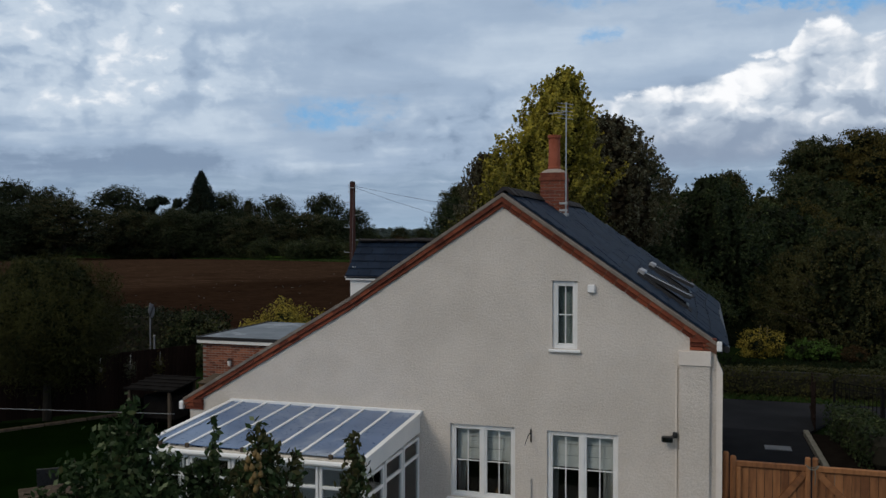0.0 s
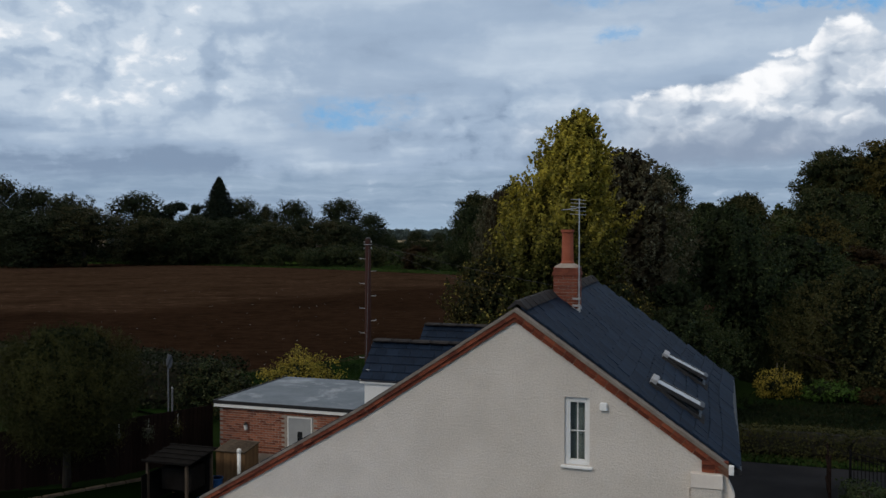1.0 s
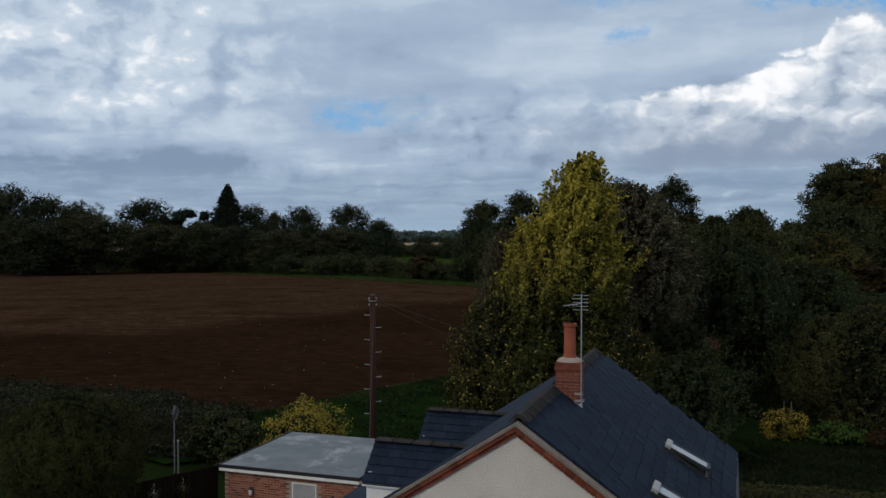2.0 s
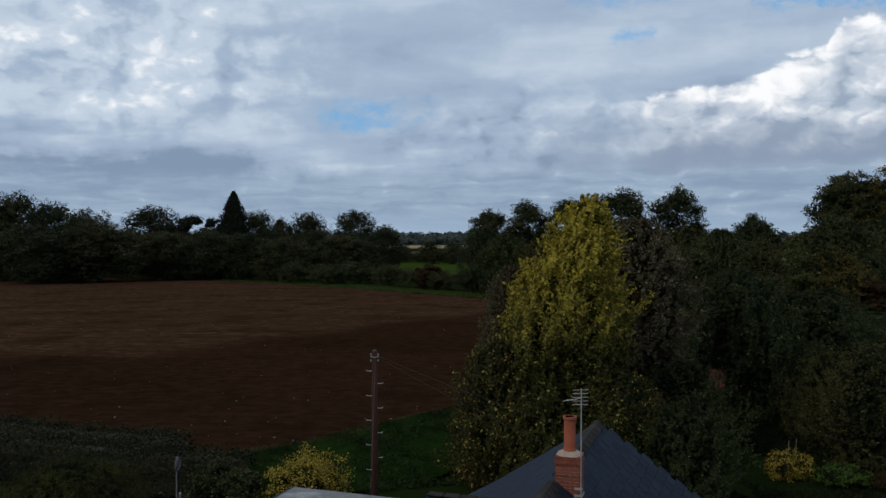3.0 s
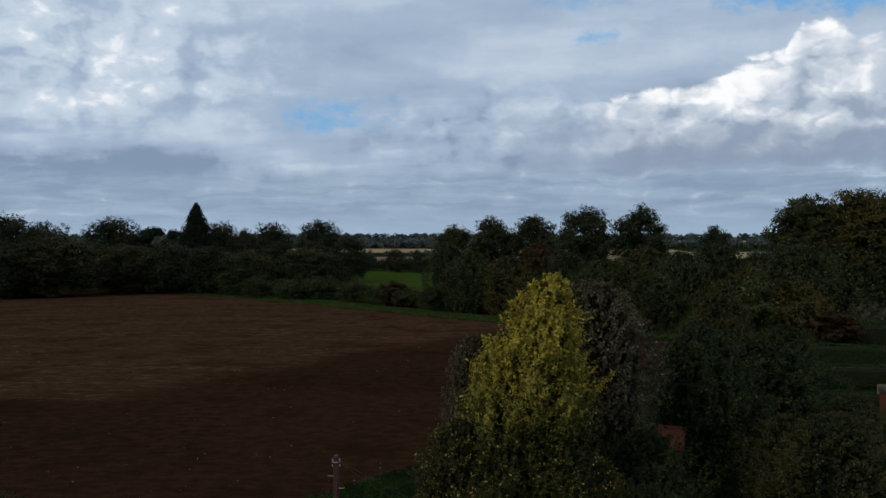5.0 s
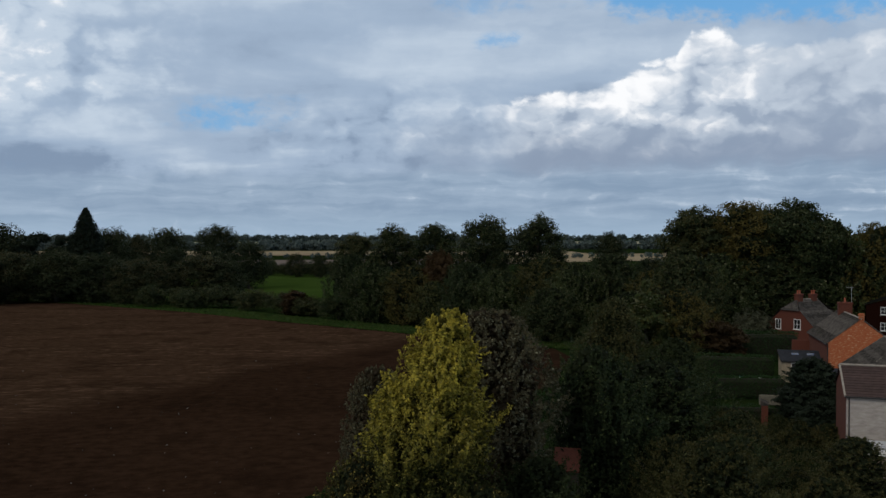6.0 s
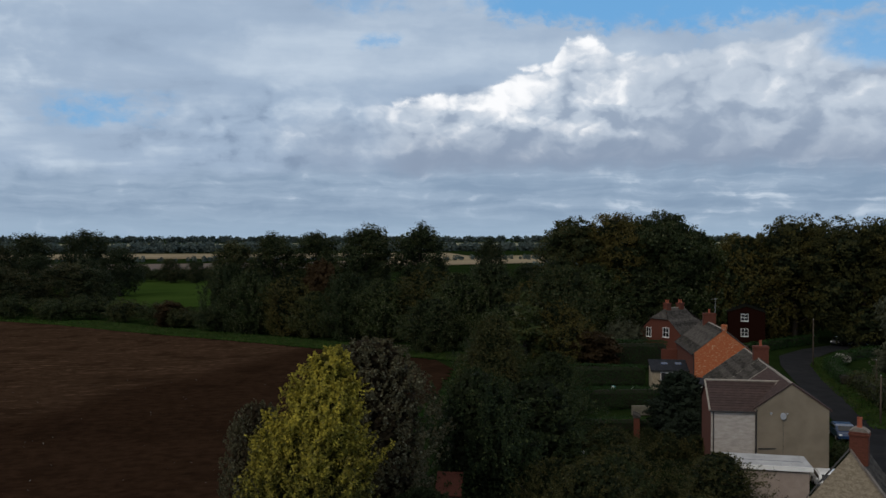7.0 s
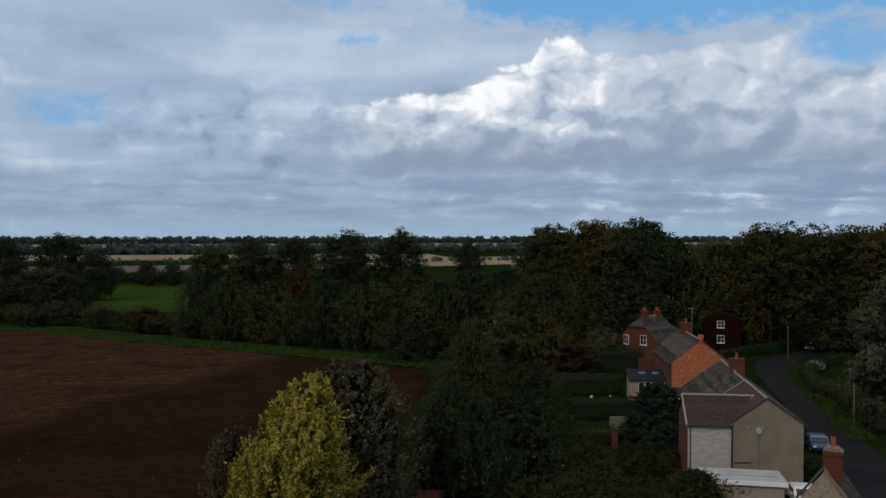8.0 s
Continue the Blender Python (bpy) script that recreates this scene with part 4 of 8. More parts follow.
# paler, bluer leaf: the haze of distance is put into the colour
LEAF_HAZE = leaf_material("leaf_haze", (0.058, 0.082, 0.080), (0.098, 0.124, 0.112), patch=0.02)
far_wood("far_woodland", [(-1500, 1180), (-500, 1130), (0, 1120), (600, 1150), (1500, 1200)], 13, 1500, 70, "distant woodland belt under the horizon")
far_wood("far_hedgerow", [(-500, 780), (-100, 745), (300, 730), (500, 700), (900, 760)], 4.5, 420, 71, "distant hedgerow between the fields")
far_wood("horizon_woods", [(-2600, 2700), (-800, 2500), (900, 2600), (2600, 2800)], 20, 1300, 72, "woods along the horizon, haze in their leaf colour")
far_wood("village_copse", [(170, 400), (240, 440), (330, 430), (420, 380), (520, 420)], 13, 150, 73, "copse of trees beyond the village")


def tufts(name, line, count, h, mat, seed, label):
    """Rough grass: many upright blades along rows of (x, y, half width)."""
    rng = np.random.default_rng(seed)
    ps = []
    for _ in range(count):
        k = rng.random() * (len(line) - 1)
        i = int(k)
        a, b = line[i], line[i + 1]
        w = a[2] + (b[2] - a[2]) * (k - i)
        d = Vector((b[0] - a[0], b[1] - a[1], 0)).normalized()
        o = rng.uniform(-w, w)
        x, y = a[0] + (b[0] - a[0]) * (k - i) - d.y * o, a[1] + (b[1] - a[1]) * (k - i) + d.x * o
        ps.append((x, y, ground_z(x, y) + h * 0.4))
    p = np.array(ps)
    nn = rng.normal(size=p.shape) * np.array([1, 1, 0.35])
    nn /= np.linalg.norm(nn, axis=1, keepdims=True)
    return tagged(part(name, quads_mesh(name, p, nn, h * (0.5 + 0.7 * rng.random(len(p))), rng, 0.45), mat), label, "grass", kind="stuff")


LEAF_GRASS = leaf_material("leaf_grass", (0.0125, 0.0330, 0.0065), (0.0350, 0.0720, 0.0140), (0.05, 0.045, 0.015), 0.4, 0.4)
LEAF_ROUGH = leaf_material("leaf_rough", (0.0040, 0.0085, 0.0030), (0.0130, 0.0235, 0.0070), (0.022, 0.016, 0.007), 0.5, 0.35, 0.5)
LEAF_STRAW = leaf_material("leaf_straw", (0.030, 0.024, 0.012), (0.085, 0.066, 0.034), (0.02, 0.03, 0.01), 0.4, 0.35, 0.5)
LEAF_BANK = leaf_material("leaf_bank", (0.0040, 0.0130, 0.0032), (0.0180, 0.0440, 0.0095), (0.022, 0.024, 0.009), 0.3, 0.35, 0.3)
tufts("bank_grass", [(-15, 39.5, 3.6), (-9.5, 41.0, 4.2), (-4.0, 45.0, 5.8), (-0.5, 50.0, 5.6), (1.5, 54.6, 4.0), (5, 62, 2.2), (12, 75, 2.2)], 30000, 0.17, LEAF_BANK, 75, "long green grass on the field bank")
tufts("dry_edge_grass", [(-34, 49.6, 0.5), (-27, 48.2, 0.5), (-19, 46.4, 0.5), (-13, 44.6, 0.4), (-7.4, 48.6, 0.35), (-4.9, 53.0, 0.3), (-1.8, 56.6, 0.3)], 5000, 0.13, LEAF_STRAW, 74, "dry straw-coloured grass along the ploughed edge")
tufts("margin_grass", [(-75, 261, 5.5), (-32, 217.5, 5.5), (-15, 194.5, 5), (7, 168, 4.5), (26, 144, 4.2), (39, 128, 4.2), (52, 113, 4)], 14000, 0.30, LEAF_GRASS, 76, "long grass along the far field margin")
tufts("verge_grass", [(64.3, 69.65, 1.6), (69.3, 78.65, 1.4), (78.3, 94.65, 1.4), (85.3, 105.7, 1.5), (91.8, 112.7, 1.6)], 4000, 0.2, LEAF_GRASS, 77, "rough grass on the lane verge")
tufts("rough_herbage", [(8, 36.5, 4.5), (14, 38, 7.5), (20, 38, 9), (28, 37, 9)], 26000, 0.22, LEAF_ROUGH, 79, "dark rough growth in the garden behind the hedge")
tufts("orchard_grass", [(16, 52, 6), (24, 56, 8), (31, 64, 8), (38, 78, 7)], 16000, 0.30, LEAF_ROUGH, 85, "dark rough growth under the garden trees")
tufts("lane_verge_grass", [(5, 31.0, 0.6), (13, 28.6, 0.6), (20, 26.5, 0.6)], 2500, 0.10, LEAF_GRASS, 78, "short grass under the lane hedge")


# ---- the cottage ----
HOUSE = pose(1.09, 15.46, 0, 0, 0, -17)
cottage = thing("cottage", HOUSE, "cream roughcast cottage with red brick verges and slate roof", "house")


def roof_z(x):
    """The height of the gable's roof line."""
    return between([(-9, 0.85), (-6.7, 2.19), (-3.0, 4.34), (0, 6.3), (3.67, 3.76), (4.6, 3.12)], x)


def wall_columns(xs, holes, y0, y1, drop):
    """A gable wall in one piece round its openings (x0, x1, z0, z1)."""
    bm = bmesh.new()
    made = {}

    def vert(x, y, z):
        k = (round(x, 4), round(y, 4), round(z, 4))
        if k not in made:
            made[k] = bm.verts.new(k)
        return made[k]

    levels = sorted({0.0, *(z for h in holes for z in h[2:])})
    for a, b in zip(xs, xs[1:]):
        mine = [(z0, z1) for x0, x1, z0, z1 in holes if x0 <= a + 1e-6 and x1 >= b - 1e-6]
        ta, tb = roof_z(a) - drop, roof_z(b) - drop
        la = [z for z in levels if z < ta - 1e-3] + [ta]
        lb = [z for z in levels if z < tb - 1e-3] + [tb]
        both = [z for z in levels if z < min(ta, tb) - 1e-3]
        for y in (y0, y1):
            for p, q in zip(both, both[1:]):
                if not any(z0 <= p + 1e-6 and z1 >= q - 1e-6 for z0, z1 in mine):
                    bm.faces.new([vert(*v) for v in ((a, y, p), (b, y, p), (b, y, q), (a, y, q))])
            ring = [(a, y, both[-1]), (b, y, both[-1])] + [(b, y, z) for z in lb if z > both[-1]] + [(a, y, z) for z in reversed(la) if z > both[-1]]
            bm.faces.new([vert(*v) for v in ring])
    edges = [e for e in bm.edges if len(e.link_faces) == 1 and abs(e.verts[0].co.y - y0) < 1e-4]
    for e in edges:
        u, v = e.verts
        bm.faces.new((u, v, vert(v.co.x, y1, v.co.z), vert(u.co.x, y1, u.co.z)))
    bmesh.ops.recalc_face_normals(bm, faces=bm.faces)
    return bm


W1, W2, W3 = (-1.0, 0.23, 0.69, 2.05), (0.81, 2.07, 0.67, 2.04), (0.90, 1.35, 3.51, 4.73)
COLS = [-6.55, -3.0, -1.0, 0.0, 0.23, 0.81, 0.90, 1.35, 2.07, 3.70]
part("gable_wall", wall_columns(COLS, [W1, W2, W3], 0.0, 0.3, 0.10), RENDER_WALL, cottage)
part("side_wall", boxes((3.42, 3.70, 0.3, 9.6, 0, 3.55)), RENDER_WALL, cottage)
part("side_wall", boxes((-6.55, -6.27, 0.3, 9.6, 0, 2.05)), RENDER_WALL, cottage)
part("back_wall", wall_columns([-6.27, -3.0, 0.0, 3.42], [], 9.3, 9.6, 0.12), RENDER_WALL, cottage)
part("partition", boxes((-6.2, 3.4, 2.6, 2.7, 0.0, 2.2), (-2.4, 2.4, 2.6, 2.7, 2.5, 4.4)), DARK_ROOM, cottage, "inner wall, coloured dark for an unlit room")
part("upper_floor", boxes((-3.2, 3.4, 0.3, 2.6, 2.3, 2.5)), DARK_ROOM, cottage)
# pilaster with a plain block on top
part("pilaster", boxes((3.10, 3.59, -0.09, 0.0, 0, 3.33)), RENDER_WALL, cottage)
part("pilaster_block", boxes((3.08, 3.61, -0.12, -0.0, 3.33, 3.58), bevel=0.01), SMOOTH_RENDER, cottage, "smooth painted block")
part("corner_post", prism([(3.70, 0), (3.80, 0), (3.80, 3.22), (3.70, 3.45)], -0.02, 0.25), SMOOTH_RENDER, cottage)
part("pipe", boxes((3.03, 3.06, -0.03, 0.0, 0, 3.3)), SMOOTH_RENDER, cottage, "thin painted conduit")


def casement(win, bars, mullion, name):
    """A white plastic window: frame, sashes with glazing bars, panes and a sill."""
    x0, x1, z0, z1 = win
    root = new(name)
    root.parent = cottage
    tagged(root, "white plastic casement window with glazing bars")
    f = 0.06
    part("frame", boxes((x0, x0 + f, 0.05, 0.13, z0, z1), (x1 - f, x1, 0.05, 0.13, z0, z1), (x0 + f, x1 - f, 0.05, 0.13, z0, z0 + f), (x0 + f, x1 - f, 0.05, 0.13, z1 - f, z1), bevel=0.008), WHITE_PLASTIC, root)
    part("sill", boxes((x0 - 0.06, x1 + 0.06, -0.07, 0.14, z0 - 0.05, z0 - 0.002), bevel=0.01), WHITE_PLASTIC, root)
    edges = [x0 + f] + ([(x0 + x1) / 2] if mullion else []) + [x1 - f]
    if mullion:
        m = (x0 + x1) / 2
        part("mullion", boxes((m - 0.035, m + 0.035, 0.045, 0.13, z0 + f, z1 - f), bevel=0.008), WHITE_PLASTIC, root)
    for a, b in zip(edges, edges[1:]):
        a2, b2 = a + (0.035 if mullion and a != edges[0] else 0), b - (0.035 if mullion and b != edges[-1] else 0)
        s = 0.035
        za, zb = z0 + f, z1 - f
        rows = [(a2, a2 + s, 0.06, 0.12, za, zb), (b2 - s, b2, 0.06, 0.12, za, zb), (a2 + s, b2 - s, 0.06, 0.12, za, za + s), (a2 + s, b2 - s, 0.06, 0.12, zb - s, zb)]
        part("sash", boxes(*rows, bevel=0.006), WHITE_PLASTIC, root)
        c = (a2 + b2) / 2
        part("glazing_bar", boxes((c - 0.009, c + 0.009, 0.085, 0.095, za + s, zb - s)), WHITE_PLASTIC, root)
        for k in range(1, bars + 1):
            z = za + (zb - za) * k / (bars + 1)
            part("glazing_bar", boxes((a2 + s, b2 - s, 0.084, 0.096, z - 0.009, z + 0.009)), WHITE_PLASTIC, root)
        pane = part("pane", boxes((a2 + s, b2 - s, 0.099, 0.103, za + s, zb - s)), GLASS, root)
        pane.visible_shadow = False
    return root


casement(W1, 1, True, "window_1")
casement(W2, 1, True, "window_2")
casement(W3, 1, False, "window_3")


def wavy(x0, x1, z0, z1, y, deep, folds, mat, name, label, gather=0.0):
    """Hanging cloth in folds."""
    bm = bmesh.new()
    n = folds * 6
    cols = []
    for k in range(n + 1):
        u = k / n
        yy = y + deep * math.sin(u * folds * 6.283)
        cols.append([bm.verts.new((x0 + (x1 - x0) * u * (1 - gather * (1 - v)), yy, z0 + (z1 - z0) * v)) for v in (0, 0.33, 0.66, 1)])
    for a, b in zip(cols, cols[1:]):
        for k in range(3):
            bm.faces.new((a[k], b[k], b[k + 1], a[k + 1]))
    bmesh.ops.solidify(bm, geom=bm.faces[:], thickness=0.004)
    ob = part(name, bm, mat, None, smooth=True)
    ob.matrix_basis = HOUSE
    return tagged(ob, label, name.replace("_", " "))


for x0, x1, z1 in ((-0.92, -0.43, 1.99), (-0.36, 0.16, 1.99), (0.88, 1.38, 1.98), (1.47, 1.99, 1.98)):
    bm = bmesh.new()
    for k in range(3):
        zz = z1 - 0.62 + 0.62 * k / 3
        prism([(x0, zz), (x1, zz), (x1, zz + 0.2), (x0, zz + 0.2)], 0.20 + 0.012 * k, 0.21 + 0.012 * k, bm)
    b = part("roman_blind", bm, CURTAIN)
    b.matrix_basis = HOUSE
    tagged(b, "half-lowered pale roman blind inside the window", "blind", "kitchen blinds")
for x0, x1, g in ((-0.93, -0.70, 0.4), (1.78, 2.0, -0.1), (-0.05, 0.14, 0.0), (0.88, 1.0, 0.3)):
    wavy(x0, x1, 0.72, 1.9, 0.30, 0.02, 4, CURTAIN, "curtain", "pale gathered curtain behind the window", g)
net = part("net_curtain", prism([(0.93, 3.55), (1.33, 3.55), (1.33, 4.7), (0.93, 4.7)], 0.22, 0.225), material("net", (0.20, 0.23, 0.22), (0.30, 0.33, 0.31), 3, 0.9, 0.1))
net.matrix_basis = HOUSE
tagged(net, "grey-green net curtain in the gable window", "curtain")
jar = thing("sill_jar", HOUSE @ pose(-0.15, 0.24, 0.67), "small dark jar with twigs on the window sill", "jar")
part("body", lathe([(0.03, 0), (0.05, 0.05), (0.045, 0.12), (0.02, 0.16), (0.025, 0.18)], 10), BOX_WOOD, jar, smooth=True)
for k in range(5):
    part("twig", tube([(0, 0, 0.15), (0.03 * math.cos(k * 1.3), 0.02 * math.sin(k * 1.3), 0.4)], [0.004, 0.002], 5), BARK, jar)

# ---- brick verges and their cement fillet ----
BRICK = mesh_of("brick", boxes((-0.1065, 0.1065, 0, 0.12, -0.034, 0.034), bevel=0.004))
BRICK.materials.append(VERGE_BRICK)


def rake(xa, xb, offset, proud, side):
    """One course of bricks along the slope of the gable."""
    za, zb = roof_z(xa), roof_z(xb)
    length = math.hypot(xb - xa, zb - za)
    ang = math.degrees(math.atan2(zb - za, xb - xa))
    n = int(length / 0.217)
    d = Vector((xb - xa, 0, zb - za)) / length
    nrm = Vector((-d.z, 0, d.x))
    for k in range(n):
        p = Vector((xa, 0, za)) + d * (length * (k + 0.5) / n) - nrm * offset
        part("brick", BRICK, None, cottage, at=pose(p.x, -proud + random.uniform(-0.004, 0.004), p.z, 0, -ang + random.uniform(-0.6, 0.6), 0))


for xa, xb in ((-6.62, -3.0), (-3.0, -0.04), (0.04, 3.60)):
    rake(xa, xb, 0.095, 0.085, 0)
    rake(xa, xb, 0.168, 0.045, 0)
for xa, xb, off in ((-6.66, -3.0, 0.03), (-3.0, 0.0, 0.03), (0.0, 3.70, 0.03)):
    za, zb = roof_z(xa), roof_z(xb)
    part("verge_fillet", prism([(xa, za - 0.06), (xb, zb - 0.06), (xb, zb + 0.005), (xa, za + 0.005)], -0.095, 0.12), CEMENT, cottage, "weathered cement fillet")
    part("verge_bed", prism([(xa, za - 0.22), (xb, zb - 0.22), (xb, zb - 0.06), (xa, za - 0.06)], -0.035, 0.0), VERGE_MORTAR, cottage)
    part("verge_bed", prism([(xa, za - 0.155), (xb, zb - 0.155), (xb, zb - 0.06), (xa, za - 0.06)], -0.075, -0.036), VERGE_MORTAR, cottage)
for x0, x1 in ((3.26, 3.70), (-6.64, -6.24)):
    z = roof_z(x0 if x0 > 0 else x1)
    for r in range(3):
        w = (x1 - x0) / 2
        for k in range(2):
            xx = x0 + w * (k + 0.5)
            zz = (3.62 if x0 > 0 else 2.02) + 0.072 * r
            part("brick", BRICK, None, cottage, at=pose(xx, -0.03 - 0.025 * r, zz))
for x, z in ((3.74, 3.66), (-6.70, 2.06)):
    part("gutter_end", boxes((x - 0.04, x + 0.045, -0.11, -0.02, z - 0.07, z + 0.09), bevel=0.01), WHITE_PLASTIC, cottage, "white bargeboard end")

# ---- roof ----
def slope_frame(xa, za, xb, zb):
    """A frame on a roof slope: x down the slope, y along the ridge, z off the roof."""
    d = Vector((xb - xa, 0, zb - za)).normalized()
    n = Vector((-d.z, 0, d.x)) if xb > xa else Vector((d.z, 0, -d.x))
    y = n.cross(d)
    m = Matrix((d, y, n)).transposed().to_4x4()
    m.translation = (xa, 0, za)
    return m


def slab(xa, xb, y0, y1, lift, thick, name, mat, label=""):
    za, zb = roof_z(xa) + lift, roof_z(xb) + lift
    return part(name, prism([(xa, za - thick), (xb, zb - thick), (xb, zb), (xa, za)], y0, y1), mat, cottage, label)


slab(0.0, 3.80, 0.10, 9.75, -0.01, 0.14, "roof_bed", SLATE_BED)
slab(-3.0, 0.0, 0.10, 9.75, -0.01, 0.14, "roof_bed", SLATE_BED)
slab(-6.9, -3.0, 0.10, 9.75, -0.01, 0.14, "roof_bed", SLATE_BED)
SLATE_W, SLATE_H = 0.53, 0.285
SLATE_MESH = mesh_of("slate", boxes((0, SLATE_H + 0.11, -SLATE_W / 2 + 0.006, SLATE_W / 2 - 0.006, 0, 0.030)))
SLATE_MESH.materials.append(SLATE)
HALF_SLATE = mesh_of("slate", boxes((0, SLATE_H + 0.11, -SLATE_W / 4 + 0.006, SLATE_W / 4 - 0.006, 0, 0.030)))
HALF_SLATE.materials.append(SLATE)
right = slope_frame(0.0, 6.3, 3.67, 3.76)
rows = int(4.62 / SLATE_H)
for r in range(rows):
    for k in range(18):
        y = 0.12 + SLATE_W * (k + (0.5 if r % 2 else 0.0)) + SLATE_W / 2
        if y > 9.75:
            continue
        if k == 0 and r % 2:
            part("slate", HALF_SLATE, None, cottage, at=right @ pose(0.02 + SLATE_H * r, 0.12 + SLATE_W / 4, 0.032, 0, 2.6, 0))
        part("slate", SLATE_MESH, None, cottage, at=right @ pose(0.02 + SLATE_H * r + 0.05 * math.sin(y * 0.75 + 0.4) + random.uniform(-0.008, 0.008), y, 0.030 + random.uniform(0, 0.008), random.uniform(-0.8, 0.8), 4.2 + random.uniform(-0.5, 0.5), random.uniform(-0.5, 0.5)))


def slate_sheet(name, m, length, width, parent, y0=0.0, mat=SLATE):
    """Lapped slates joined in one mesh."""
    bm = bmesh.new()
    for r in range(int(length / SLATE_H) + 1):
        a, b = r * SLATE_H, min(length, (r + 1) * SLATE_H)
        if b - a < 0.03:
            continue
        k = -(SLATE_W / 2 if r % 2 else 0.0)
        while k < width:
            p, q = max(0.0, k) + 0.004, min(width, k + SLATE_W) - 0.004
            if q > p + 0.02:
                vs = box(bm, a, b, y0 + p, y0 + q, 0.0, 0.018 + random.uniform(0, 0.004))
            k += SLATE_W
    me = mesh_of(name, bm)
    me.materials.append(mat)
    me.transform(m)
    return tagged(part(name, me, None, parent), kind="stuff")


for xa, xb in ((0.0, -3.0), (-3.0, -6.9)):
    fr = slope_frame(xa, roof_z(xa), xb, roof_z(xb))
    slate_sheet("slates", fr, math.hypot(xb - xa, roof_z(xb) - roof_z(xa)), -0.0 + 9.65, cottage, -9.75 if fr.to_3x3().col[1].y < 0 else 0.1)
RIDGE = mesh_of("ridge_tile", prism([(-0.20, -0.10), (-0.17, -0.115), (0, -0.01), (0.17, -0.115), (0.20, -0.10), (0.05, 0.05), (-0.05, 0.05)], -0.21, 0.21))
RIDGE.materials.append(RIDGE_TILE)
for k in range(21):
    if not 3.4 < 0.32 + 0.45 * k < 4.1:
        part("ridge_tile", RIDGE, None, cottage, at=pose(0, 0.32 + 0.45 * k, 6.375 + random.uniform(-0.006, 0.006), random.uniform(-1, 1), 0, random.uniform(-1, 1)))
part("gutter", tube([(3.86, 0.1, 3.60), (3.86, 9.7, 3.60)], [0.06, 0.06], 8), BLACK_TRIM, cottage, "black gutter")
part("downpipe", tube([(3.78, 9.4, 0), (3.78, 9.4, 3.55)], [0.035, 0.035], 8), BLACK_TRIM, cottage)


# ---- chimney ----
def brick_stack(parent, w, d, z0, z1, mat, cx=0.0, cy=0.0):
    """Bricks laid round a mortar core."""
    part("core", boxes((cx - w / 2 + 0.012, cx + w / 2 - 0.012, cy - d / 2 + 0.012, cy + d / 2 - 0.012, z0, z1)), MORTAR, parent)
    n = int(round((z1 - z0) / 0.075))
    me = mesh_of("brick", boxes((-0.104, 0.104, -0.05, 0.05, -0.032, 0.032), bevel=0.005))
    me.materials.append(mat)
    half = mesh_of("brick", boxes((-0.05, 0.05, -0.05, 0.05, -0.032, 0.032), bevel=0.005))
    half.materials.append(mat)
    for r in range(n):
        z = z0 + (r + 0.5) * (z1 - z0) / n
        for sx, sy, length, turn in ((0, -1, w, 0), (0, 1, w, 0), (-1, 0, d, 90), (1, 0, d, 90)):
            p = -length / 2 + (0.0 if r % 2 else -0.108)
            while p < length / 2 - 0.05:
                a, b = max(p, -length / 2), min(p + 0.216, length / 2)
                if b - a > 0.06:
                    c = (a + b) / 2
                    x = cx + (c if sx == 0 else sx * (w / 2 - 0.05))
                    y = cy + (c if sy == 0 else sy * (d / 2 - 0.05))
                    part("brick", me if b - a > 0.18 else half, None, parent, at=pose(x, y, z, 0, 0, turn))
                p += 0.216


chimney = thing("chimney", HOUSE @ pose(0.30, 3.75, 0), "red brick chimney stack with tall terracotta pot", "chimney")
brick_stack(chimney, 0.54, 0.54, 5.85, 6.72, STACK_BRICK)
part("oversail", boxes((-0.29, 0.29, -0.29, 0.29, 6.72, 6.80), (-0.27, 0.27, -0.27, 0.27, 6.80, 6.90), bevel=0.008), STACK_BRICK, chimney)
part("flaunching", lathe([(0.31, 6.90), (0.27, 6.94), (0.16, 6.99)], 8), MORTAR, chimney)
part("pot", lathe([(0.145, 6.95), (0.15, 7.02), (0.135, 7.05), (0.125, 7.66), (0.15, 7.68), (0.15, 7.74), (0.11, 7.74), (0.10, 7.3)], 18), CHIMNEY_POT, chimney, smooth=False)
part("flashing", prism([(-0.27, 5.99), (0.27, 5.82), (0.27, 6.0), (-0.27, 6.2)], -0.285, -0.272), LEAD, chimney, "grey lead flashing")
part("flashing", boxes((0.272, 0.284, -0.27, 0.27, 5.8, 6.02)), LEAD, chimney)

aerial = thing("television_aerial", HOUSE @ pose(0.60, 3.48, 0), "metal television aerial strapped to the chimney", "aerial")
part("mast", tube([(0, 0, 5.82), (0, 0, 8.42)], [0.016, 0.014], 8), ALUMINIUM, aerial)
for z in (6.05, 6.20):
    part("bracket", boxes((-0.14, 0.03, -0.03, 0.03, z, z + 0.045)), ALUMINIUM, aerial)
part("junction_box", boxes((-0.05, 0.04, -0.08, -0.02, 5.93, 6.01), bevel=0.01), LEAD, aerial)
for z, w in ((8.40, 0.30), (8.32, 0.30), (8.24, 0.30), (8.16, 0.30), (8.08, 0.30)):
    part("element", tube([(-w / 2 - 0.02, -0.12, z), (w / 2 - 0.02, 0.12, z - 0.02)], [0.008, 0.008], 6), ALUMINIUM, aerial)
part("boom", tube([(-0.36, -0.20, 8.16), (0.02, 0, 8.22)], [0.009, 0.009], 6), ALUMINIUM, aerial)
